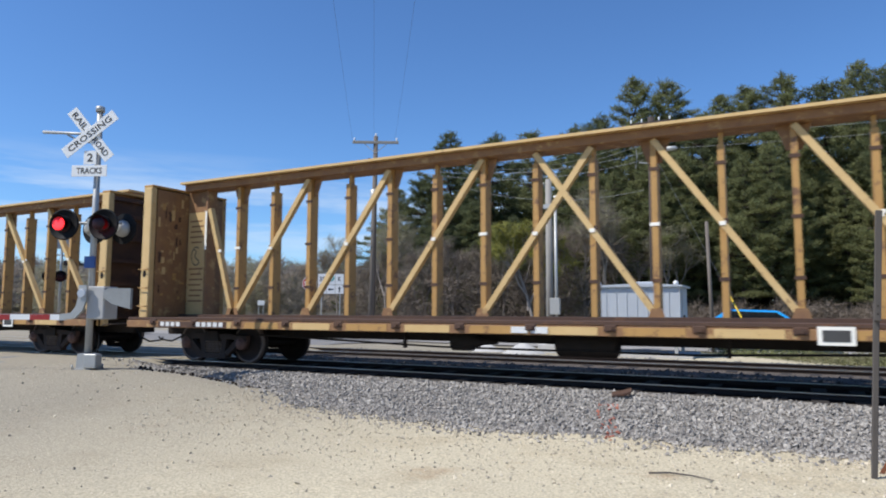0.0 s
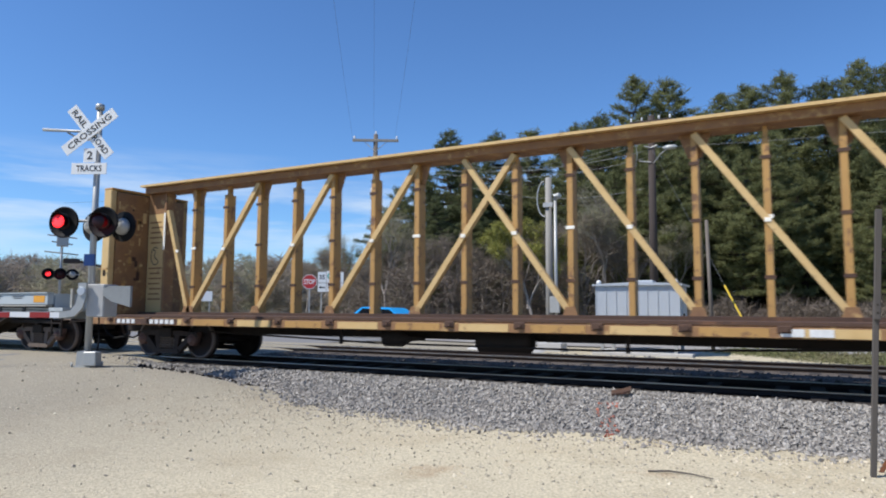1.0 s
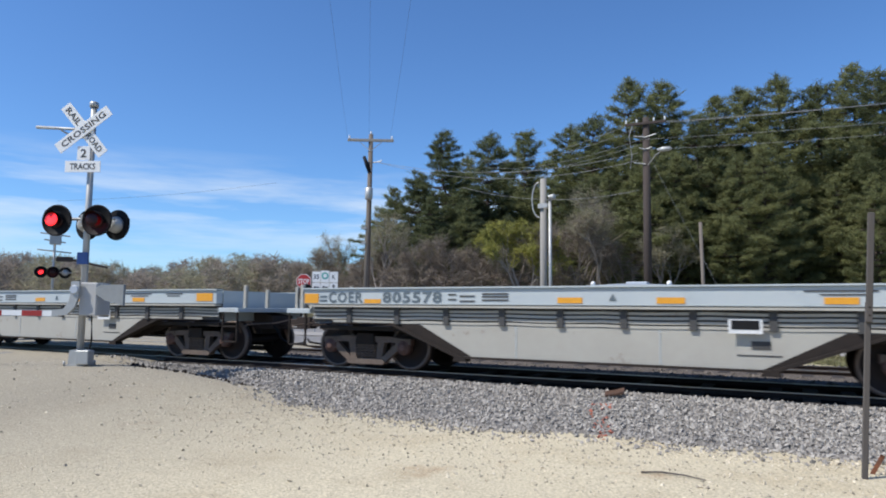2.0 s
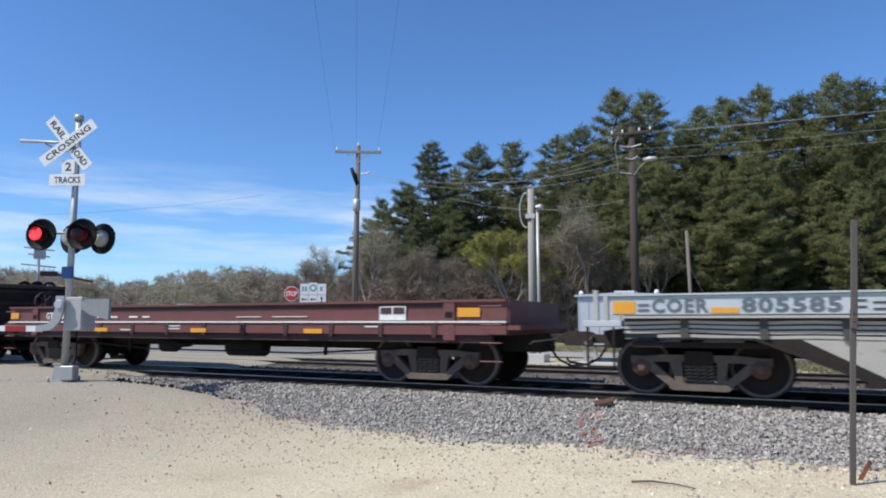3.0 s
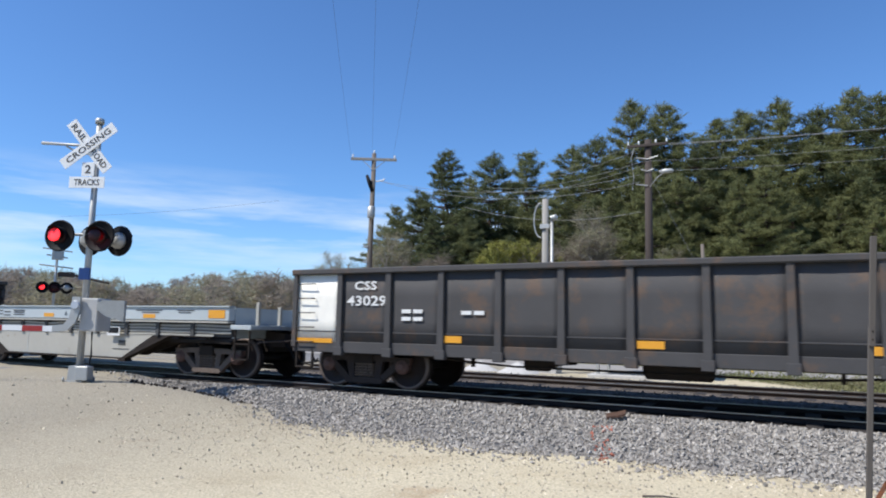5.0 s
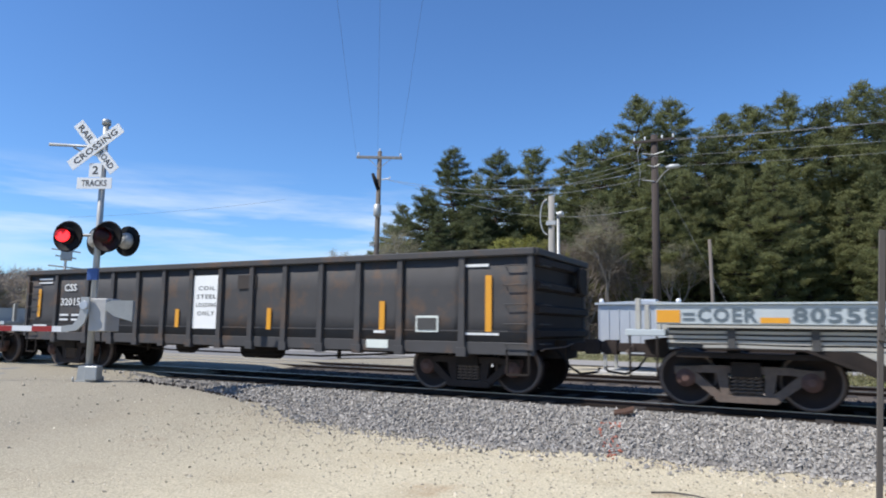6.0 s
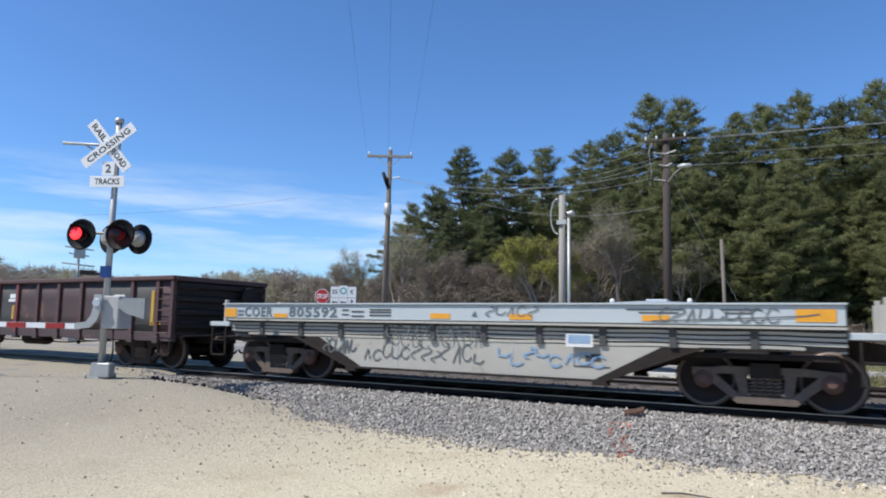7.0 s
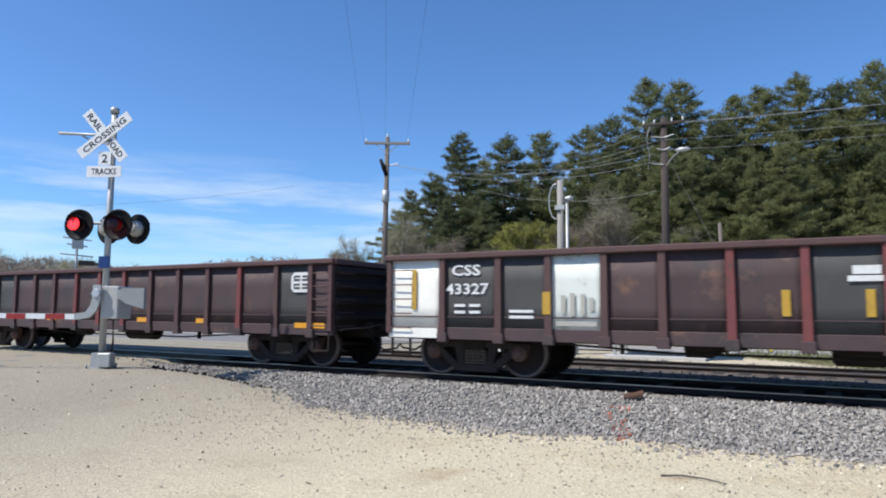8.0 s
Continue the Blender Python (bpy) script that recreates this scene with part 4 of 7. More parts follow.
        box(end, min(s * 5.84, s * 5.92), max(s * 5.84, s * 5.92), -HALF + 0.2, HALF - 0.2, 0.9, 1.58)
        part("end_plate", end, M_COIL, car)
        pf = bmesh.new()
        box(pf, min(s * 5.94, s * 6.55), max(s * 5.94, s * 6.55), -HALF + 0.02, HALF - 0.02, 1.10, 1.20, 0.01)
        pl = part("end_platform", pf, M_COIL, car, "pale end platform")
        for y, h in ((-1.15, 1.70), (-0.45, 1.62), (0.6, 1.72), (1.15, 1.66)):
            part("stanchion", box(bmesh.new(), s * 6.42 - 0.04, s * 6.42 + 0.04, y - 0.04, y + 0.04, 1.2, h, 0.008), M_COIL_LOW, pl)
        st = bmesh.new()
        for z in (0.45, 0.78):
            box(st, min(s * 6.05, s * 6.5), max(s * 6.05, s * 6.5), -HALF + 0.04, -HALF + 0.10, z, z + 0.03)
        for x in (6.06, 6.48):
            box(st, min(s * x, s * (x + 0.03)), max(s * x, s * (x + 0.03)), -HALF + 0.04, -HALF + 0.08, 0.45, 1.1)
        part("step", st, M_DARKSTEEL, pl)
        hb = bmesh.new()
        prism(hb, [(s * 5.9, 0.72), (s * 6.5, 0.72), (s * 6.5, 1.02), (s * 5.9, 1.1)], -0.35, 0.35)
        part("draft_box", hb, M_TRUCKDARK, car)
        add_truck(car, s * 4.85)
        add_coupler(car, s * 6.5, s, 0.78)
    bw = bmesh.new()
    lathe(bw, [(-0.02, 0.24), (0.02, 0.26), (0.05, 0.24)], "x", (6.6, 0.7, 1.55), 18)
    part("brake_wheel", bw, M_DARKSTEEL, car)
    yf = -HALF - 0.004
    part("reflector", plate(-6.06, -5.71, 1.31, 1.50, yf), M_REFLECT, car)
    for z in (1.34, 1.42):
        part("mark_bar", plate(-5.67, -5.50, z, z + 0.04, yf), M_LETTER_DARK, car)
    lettering("reporting_mark", "COER", car, M_LETTER_DARK, -5.46, 1.315, 0.83, 0.22, yf - 0.004, bold=0.035, spacing=1.15)
    part("reflector", plate(-4.60, -4.22, 1.31, 1.39, yf), M_REFLECT, car)
    lettering("car_number", number, car, M_LETTER_DARK, -4.18, 1.315, 1.28, 0.22, yf - 0.004, bold=0.035, spacing=1.12)
    for i, (x, z, w) in enumerate(((-2.77, 1.46, 0.16), (-2.54, 1.43, 0.3), (-2.1, 1.47, 0.5), (-2.1, 1.42, 0.5), (-2.77, 1.37, 0.16), (-2.54, 1.34, 0.3), (-2.1, 1.36, 0.5))):
        part("small_print", plate(x, x + w, z, z + 0.028, yf), M_GREYPANEL, car)
    for x in (-0.72, 0.88, 3.15):
        part("reflector", plate(x, x + 0.42, 1.325, 1.42, yf), M_REFLECT, car)
    part("reflector", plate(5.30, 5.80, 1.34, 1.52, yf), M_REFLECT, car)
    part("mark_bar", prism(bmesh.new(), [(0.14, 1.37), (0.26, 1.37), (0.20, 1.48)], yf - 0.005, yf), M_LETTER_DARK, car)
    for x, z, w in ((2.9, 1.50, 0.9), (3.1, 1.45, 0.6), (4.3, 1.50, 0.55), (4.35, 1.45, 0.4)):
        part("small_print", plate(x, x + w, z, z + 0.02, yf), M_GREYPANEL, car)
    yl = -HALF + 0.098
    pf = part("placard_frame", plate(1.90, 2.36, 0.89, 1.10, -HALF - 0.006), M_LETTER, car)
    part("placard", plate(1.94, 2.32, 0.95, 1.085, -HALF - 0.013, 0.004), M_SPRAYBLUE if graffiti else M_BLACK, pf)
    for x, z, w, h in ((2.2, 0.66, 0.26, 0.12), (2.0, 0.56, 0.6, 0.02)):
        part("small_print", plate(x, x + w, z, z + h, yl), M_GREYPANEL, car)
    if graffiti:
        rng = random.Random(seed)
        for i in range(12):
            ribbon(car, scrawl(rng, -2.3 + 0.22 * i, 0.50 + rng.uniform(0, 0.08), 0.22, rng.uniform(0.2, 0.34), 16), 0.026, M_SPRAY, yl - 0.012)
        for i in range(9):
            ribbon(car, scrawl(rng, -1.7 + 0.22 * i, 0.92 + rng.uniform(-0.03, 0.03), 0.2, 0.26, 16), 0.03, M_SPRAY, -HALF + 0.02)
        for i in range(8):
            ribbon(car, scrawl(rng, 0.6 + 0.24 * i, 0.48 + rng.uniform(0, 0.22), 0.26, 0.18, 12), 0.035, M_SPRAYBLUE, yl - 0.014)
        for i in range(9):
            ribbon(car, scrawl(rng, 3.4 + 0.19 * i, 1.32, 0.19, 0.21, 14), 0.022, M_SPRAY, yf - 0.01)
        ribbon(car, [(3.3, 1.33), (4.2, 1.36), (5.4, 1.42), (5.6, 1.45)], 0.02, M_SPRAY, yf - 0.012)
        for i in range(5):
            ribbon(car, scrawl(rng, 0.4 + 0.2 * i, 1.38, 0.2, 0.17, 12), 0.02, M_SPRAY, yf - 0.01)
        for i in range(6):
            ribbon(car, scrawl(rng, -3.3 + 0.13 * i, 0.62, 0.16, 0.28, 12), 0.035, M_SPRAY, yl - 0.012)
    KEYED.append((car, s_mid))
    return car


# -- gondolas
def gondola(name, label, s_mid, L, ztop, skin, rib_mat, ribs, panels=(), truck=5.95, low=0.70, chord_h=0.11):
    """A mill gondola: sheets between ribs, top chord, side sill, ends with ladders. ribs: x of the ribs; panels: bay -> material."""
    car = thing(name, label, "railway wagon", group="freight train")
    panels = dict(panels)
    e = L / 2
    fl = bmesh.new()
    box(fl, -e + 0.05, e - 0.05, -HALF + 0.12, HALF - 0.12, 0.98, 1.06)
    part("floor", fl, M_DARKSTEEL, car)
    edges = [-e, *ribs, e]
    for s in (-1, 1):
        ch = bmesh.new()
        box(ch, -e - 0.04, e + 0.04, s * (HALF - 0.06) - 0.11, s * (HALF - 0.06) + 0.11, ztop - chord_h, ztop, 0.02)
        part("top_chord", ch, rib_mat if skin is not M_BLACKGON else skin, car)
        si = bmesh.new()
        box(si, -e, e, s * (HALF - 0.09) - 0.05, s * (HALF - 0.09) + 0.05, low, low + 0.22, 0.01)
        part("side_sill", si, skin, car)
        for i, (a, b) in enumerate(zip(edges, edges[1:])):
            mat = panels.get(i, skin) if s < 0 else skin
            p = bmesh.new()
            # slightly dished sheet
            y = s * (HALF - 0.05)
            n = 6
            rows = []
            for zi in range(4):
                z = low + 0.18 + (ztop - chord_h - low - 0.18) * zi / 3
                rows.append([p.verts.new((a + (b - a) * k / n, y - s * (0.014 * math.sin(math.pi * k / n) * math.sin(math.pi * (zi + 0.2) / 3.4) + 0.008 * noise.noise((k, zi, i + s_mid))), z)) for k in range(n + 1)])
            for r0, r1 in zip(rows, rows[1:]):
                for k in range(n):
                    p.faces.new((r0[k], r0[k + 1], r1[k + 1], r1[k])).smooth = True
            back = bmesh.ops.extrude_face_region(p, geom=p.faces[:])
            for v in back["geom"]:
                if isinstance(v, bmesh.types.BMVert):
                    v.co.y -= s * 0.012
            p.normal_update()
            for fa in p.faces:
                fa.smooth = abs(fa.normal.y) > 0.7
            part("side_panel", p, mat, car)
        part("sheet_seam", box(bmesh.new(), -e + 0.05, e - 0.05, s * (HALF - 0.056) - 0.02, s * (HALF - 0.056) + 0.02, low + 0.40, low + 0.425), skin, car)
        for i, x in enumerate(edges):
            w = 0.065 if 0 < i < len(edges) - 1 else 0.05
            xx = min(max(x, -e + w), e - w)
            r = bmesh.new()
            prism(r, [(xx - w, low + 0.1), (xx + w, low + 0.1), (xx + w * 0.85, ztop - chord_h + 0.004), (xx - w * 0.85, ztop - chord_h + 0.004)], s * (HALF - 0.045) - 0.06, s * (HALF - 0.045) + 0.052)
            part("rib", r, M_REDRIB if rib_mat is M_MAROON_RIB and i in (6, 7, 8, 12) else rib_mat, car)
            if 0 < i < len(edges) - 1:
                part("rib_foot", box(bmesh.new(), xx - 0.1, xx + 0.1, s * (HALF - 0.05) - 0.07, s * (HALF - 0.05) + 0.075, low - 0.05, low + 0.12, 0.01), skin, car)
    underframe(car, L + 0.4, 0.86, M_DARKSTEEL)
    for s in (-1, 1):
        en = bmesh.new()
        box(en, min(s * (e - 0.08), s * (e - 0.02)), max(s * (e - 0.08), s * (e - 0.02)), -HALF + 0.06, HALF - 0.06, low + 0.1, ztop - 0.03)
        # End walls take a darker colour than the sides: their shade is painted.
        end_mat = M_ENDSHADED
        ep = part("end_wall", en, end_mat, car)
        for k in range(4):
            z = low + 0.38 + (ztop - low - 0.6) * k / 3
            part("end_rib", prism(bmesh.new(), [(s * (e - 0.03), z - 0.10), (s * (e + 0.09), z - 0.05), (s * (e + 0.09), z + 0.05), (s * (e - 0.03), z + 0.10)], -HALF + 0.10, HALF - 0.10), end_mat, ep)
        part("end_chord", box(bmesh.new(), s * e - 0.09, s * e + 0.09, -HALF + 0.02, HALF - 0.02, ztop - 0.12, ztop - 0.004, 0.015), rib_mat if skin is not M_BLACKGON else skin, ep)
        ladder(car, s * (e - 0.32), -HALF + 0.04, low + 0.2, ztop - 0.3, 5, 0.42, rib_mat, name="rung")
        ladder(car, s * (e + 0.05), -HALF + 0.38, low + 0.2, ztop - 0.3, 5, 0.42, rib_mat, "y", name="rung")
        st = bmesh.new()
        for xx in (-0.2, 0.2):
            box(st, s * (e - 0.3) + xx - 0.015, s * (e - 0.3) + xx + 0.015, -HALF + 0.04, -HALF + 0.09, 0.40, low + 0.1)
        box(st, s * (e - 0.3) - 0.2, s * (e - 0.3) + 0.2, -HALF + 0.02, -HALF + 0.10, 0.38, 0.41)
        part("sill_step", st, M_DARKSTEEL, car)
        add_truck(car, s * truck, M_TRUCKDARK)
        add_coupler(car, s * e, s, 0.72)
    bw = bmesh.new()
    lathe(bw, [(-0.02, 0.26), (0.02, 0.28), (0.05, 0.26)], "x", (e + 0.16, 0.75, ztop - 0.45), 18)
    part("brake_wheel", bw, M_DARKSTEEL, car)
    KEYED.append((car, s_mid))
    return car


YF = -HALF + 0.04       # just before the sheets


def tape(car, x, z, w, h, mat=None, name="reflector"):
    return part(name, plate(x - w / 2, x + w / 2, z - h / 2, z + h / 2, YF - 0.004, 0.008), mat or M_REFLECT, car)


def even(a, b, n):
    return [a + (b - a) * i / (n - 1) for i in range(n)]


centrebeam(-3.95, 4.1, -0.5)
centrebeam(-26.4, 6.7, 5.2)
coil_car(-44.6, "805578", False, 1)
coil_car(-59.05, "805585", False, 2)


def red_flat(s_mid):
    """Low-sided oxide red gondola: a shelf along the side, recess shade painted dark under its top rail."""
    car = thing("low_side_gondola", "oxide red low-sided steel gondola with white lettering", "railway wagon", group="freight train")
    e = 7.1
    part("floor", box(bmesh.new(), -e, e, -HALF + 0.14, HALF - 0.14, 1.0, 1.08), M_REDDARK, car)
    for s in (-1, 1):
        part("upper_side", box(box(bmesh.new(), -e, e, s * (HALF - 0.10) - 0.02, s * (HALF - 0.10) + 0.02, 1.16, 1.54), -e, e, s * (HALF - 0.08) - 0.06, s * (HALF - 0.08) + 0.06, 1.53, 1.575), M_REDCAR, car)
        # The near ledge is painted white in place of sunlight on its top.
        part("shade_rail", box(bmesh.new(), -e, e, s * (HALF - 0.06) - 0.05, s * (HALF - 0.06) + 0.05, 1.165, 1.195), M_WHITEWORN if s < 0 else M_REDCAR, car, "ledge along the side, painted pale for its sunlit top")
        part("lower_side", box(bmesh.new(), -e, e, s * (HALF - 0.06) - 0.02, s * (HALF - 0.06) + 0.02, 0.95, 1.165), M_REDCAR, car)
        part("side_sill", box(bmesh.new(), -e + 0.3, e - 0.3, s * (HALF - 0.17) - 0.06, s * (HALF - 0.17) + 0.06, 0.80, 0.948, 0.01), M_REDDARK, car)
        for i in range(11):
            x = -5.7 + 1.14 * i
            part("bracket", prism(bmesh.new(), [(x - 0.06, 1.165), (x + 0.06, 1.165), (x + 0.04, 0.90), (x - 0.04, 0.90)], s * (HALF - 0.05) - 0.03, s * (HALF - 0.05) + 0.03), M_REDDARK, car)
        # No recess is cut: its shade is a dark plate on the side.
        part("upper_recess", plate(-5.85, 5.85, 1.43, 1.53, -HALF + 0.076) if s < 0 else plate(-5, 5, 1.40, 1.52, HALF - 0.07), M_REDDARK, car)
    for s in (-1, 1):
        part("end_wall", box(bmesh.new(), s * e - 0.04, s * e + 0.04, -HALF + 0.1, HALF - 0.1, 0.95, 1.56), M_REDCAR, car)
        part("corner_post", box(bmesh.new(), s * 6.0 - 0.12, s * 6.0 + 0.12, -HALF + 0.03, -HALF + 0.10, 0.84, 1.57, 0.015), M_REDCAR, car)
        part("post_slot", plate(s * 6.0 - 0.07, s * 6.0 + 0.07, 1.26, 1.36, -HALF + 0.029), M_BLACK, car)
        part("platform", box(bmesh.new(), min(s * e, s * (e + 0.25)), max(s * e, s * (e + 0.25)), -HALF + 0.05, HALF - 0.05, 1.04, 1.12), M_REDCAR, car)
        add_truck(car, 5.35 if s > 0 else -5.75)
        add_coupler(car, s * (e + 0.3), s, 0.80)
        ladder(car, s * (e - 0.25), -HALF, 0.5, 1.45, 4, 0.4, M_REDCAR, name="rung")
    underframe(car, 2 * e + 0.6, 0.84, M_DARKSTEEL)
    bw = bmesh.new()
    for k in range(24):
        a, b = 2 * math.pi * k / 24, 2 * math.pi * (k + 1) / 24
        beam(bw, (-6.55, -0.9 + 0.26 * math.cos(a), 1.72 + 0.26 * math.sin(a)), (-6.55, -0.9 + 0.26 * math.cos(b), 1.72 + 0.26 * math.sin(b)), 0.035)
    for k in range(4):
        a = math.pi * k / 4
        beam(bw, (-6.55, -0.9 - 0.26 * math.cos(a), 1.72 - 0.26 * math.sin(a)), (-6.55, -0.9 + 0.26 * math.cos(a), 1.72 + 0.26 * math.sin(a)), 0.025)
    box(bw, -6.5, -6.4, -0.95, -0.85, 1.1, 1.8)
    part("brake_wheel", bw, M_REDDARK, car, "upright spoked hand brake wheel")
    yf = -HALF + 0.075
    lettering("reporting_mark", "GTW", car, M_LETTER, -5.58, 1.25, 0.52, 0.17, yf - 0.012)
    lettering("car_number", "188345", car, M_LETTER, -4.93, 1.25, 0.98, 0.17, yf - 0.012)
    for x, w in ((-3.6, 0.26), (-3.2, 0.34), (-2.45, 0.3), (-2.0, 0.24), (0.9, 0.7), (1.9, 0.9)):
        part("small_print", plate(x, x + w, 1.28, 1.32 if x < 0 else 1.295, yf - 0.01), M_LETTER, car)
    fr = part("placard_frame", plate(4.52, 5.10, 1.21, 1.47, yf - 0.02), M_LETTER, car)
    part("placard", plate(4.55, 4.79, 1.33, 1.45, yf - 0.03), M_REDDARK, fr)
    part("placard", plate(4.83, 5.07, 1.33, 1.45, yf - 0.03), M_REDDARK, fr)
    part("reflector", plate(-7.06, -6.72, 1.26, 1.42, yf - 0.02), M_REFLECT, car)
    part("reflector", plate(6.16, 6.60, 1.27, 1.43, yf - 0.02), M_REFLECT, car)
    for x in (-3.60, -0.38, 2.75):
        part("reflector", plate(x, x + 0.46, 0.955, 1.045, -HALF + 0.024), M_REFLECT, car)
    for x, z in ((-4.6, 1.10), (-2.7, 0.99), (-1.15, 1.08), (-1.15, 1.02), (4.2, 1.08)):
        part("small_print", plate(x, x + 0.42, z, z + 0.025, -HALF + 0.036), M_LETTER, car)
    KEYED.append((car, s_mid))


red_flat(-74.05)


def dark_gondola():
    L = 15.0
    ribs = [x + 90.6 for x in (-96.66, -95.59, -94.58, -93.66, -92.69, -91.71, -90.71, -89.74, -88.74, -87.71, -86.71, -85.64, -84.61)]
    car = gondola("gondola_car", "empty sooty dark gondola with orange rust-burned panels", -90.6, L, 2.30, M_RUSTGON, M_RUSTGON, ribs, {11: M_FLAME, 12: M_FLAME}, 6.0)
    for x in (-3.53, -1.52, 0.47, 3.46):
        tape(car, x, 1.02, 0.42, 0.12)
    tape(car, 6.45, 1.06, 0.62, 0.22)
    tape(car, -6.9, 1.15, 0.35, 0.22)
    fr = tape(car, 6.4, 1.58, 0.56, 0.36, M_LETTER, "placard_frame")
    for dx in (-0.13, 0.13):
        for dz in (-0.08, 0.08):
            part("placard", plate(6.4 + dx - 0.1, 6.4 + dx + 0.1, 1.58 + dz - 0.06, 1.58 + dz + 0.06, YF - 0.0125, 0.004), M_RUSTGON, fr)
    lettering("reporting_mark", "CSS", car, M_LETTER, -5.72, 1.62, 0.46, 0.22, YF - 0.006)
    for x in (-5.70, -5.44):
        tape(car, x + 0.1, 1.42, 0.2, 0.2, M_LETTER, "mark_bar")
    tape(car, 0.45, 1.80, 0.34, 0.2, M_FLAME, "faded_emblem")


def black_gondola_white_corner():
    L = 13.7
    car = gondola("gondola_car", "black gondola with a stained white corner panel and white lettering", -106.85, L, 2.36, M_BLACKGON, M_BLACKGON, even(-5.68, 5.68, 11), {0: M_WHITEPANEL}, 5.35)
    lettering("reporting_mark", "CSS", car, M_LETTER, -5.35, 1.93, 0.52, 0.17, YF - 0.006)
    lettering("car_number", "43029", car, M_LETTER, -5.52, 1.62, 0.92, 0.20, YF - 0.006)
    for x, z in ((-4.15, 1.52), (-4.15, 1.38), (-2.9, 1.5)):
        for dx in (0, 0.25):
            tape(car, x + dx, z, 0.2, 0.07, M_LETTER, "small_print")
    tape(car, -6.3, 0.93, 0.9, 0.09)
    for x in (-3.2, 0.3, 3.4):
        tape(car, x, 1.02, 0.42, 0.12)
    tape(car, 6.4, 1.4, 0.3, 0.3, M_LETTER, "placard")


dark_gondola()
black_gondola_white_corner()
coil_car(-121.4, "805584", False, 3)


def coil_steel_gondola():
    L = 14.8
    c = -136.9
    ribs = [x - c for x in (-142.98, -141.68, -140.66, -139.72, -138.79, -137.86, -136.93, -135.99, -135.05, -134.09, -133.16, -132.19, -130.87)]
    car = gondola("gondola_car", "black steel gondola with a white notice panel and yellow strips", c, L, 2.58, M_BLACKGON, M_BLACKGON, ribs, {}, 5.95, 0.72, 0.13)
    lettering("reporting_mark", "CSS", car, M_LETTER, -5.78, 2.0, 0.52, 0.19, YF - 0.006)
    lettering("car_number", "32015", car, M_LETTER, -5.90, 1.63, 0.82, 0.19, YF - 0.006)
    for z in (1.38, 1.26):
        tape(car, -5.72, z, 0.36, 0.05, M_LETTER, "small_print")
        tape(car, -5.22, z, 0.36, 0.05, M_LETTER, "small_print")
    tape(car, -5.75, 1.02, 0.3, 0.03, M_LETTER, "small_print")
    sign = tape(car, -0.47, 1.69, 0.86, 1.20, M_WHITE, "notice_panel")
    for i, word in enumerate(("COIL", "STEEL", "LOADING", "ONLY")):
        w = (0.52, 0.60, 0.64, 0.54)[i]
        lettering("notice_text", word, sign, M_GREYPANEL, -0.47 - w / 2, 1.95 - 0.19 * i, w, 0.10, YF - 0.016, spacing=1.25)
    for x, z, h in ((-6.85, 1.70, 0.75), (-4.27, 1.38, 0.38), (-1.41, 1.32, 0.42), (1.42, 1.32, 0.45), (4.30, 1.40, 0.55), (6.55, 1.62, 1.0)):
        tape(car, x, z, 0.12, h)
    tape(car, 4.25, 1.09, 0.26, 0.05, M_LETTER, "small_print")
    for z, x in ((2.34, -6.62), (2.24, -6.62), (1.10, -6.75)):
        tape(car, x, z, 0.6, 0.04, M_LETTER, "small_print")
    tape(car, 5.3, 1.25, 0.48, 0.30, M_WHITEWORN, "placard")
    tape(car, 5.3, 1.25, 0.40, 0.22, M_GREYPANEL, "placard_inset").location.y -= 0.012
    tape(car, 4.2, 0.86, 0.5, 0.16, M_WHITEWORN, "scraped_patch")
    tape(car, 6.3, 2.30, 0.5, 0.05, M_LETTER, "small_print")
    tape(car, 6.4, 1.08, 0.7, 0.04, M_LETTER, "small_print")
    for x, z in ((-3.24, 1.42), (0.75, 2.12)):
        tape(car, x, z, 0.55, 0.3, M_RUSTGON, "overpainted_patch")


coil_steel_gondola()
coil_car(-151.9, "805592", True, 4)


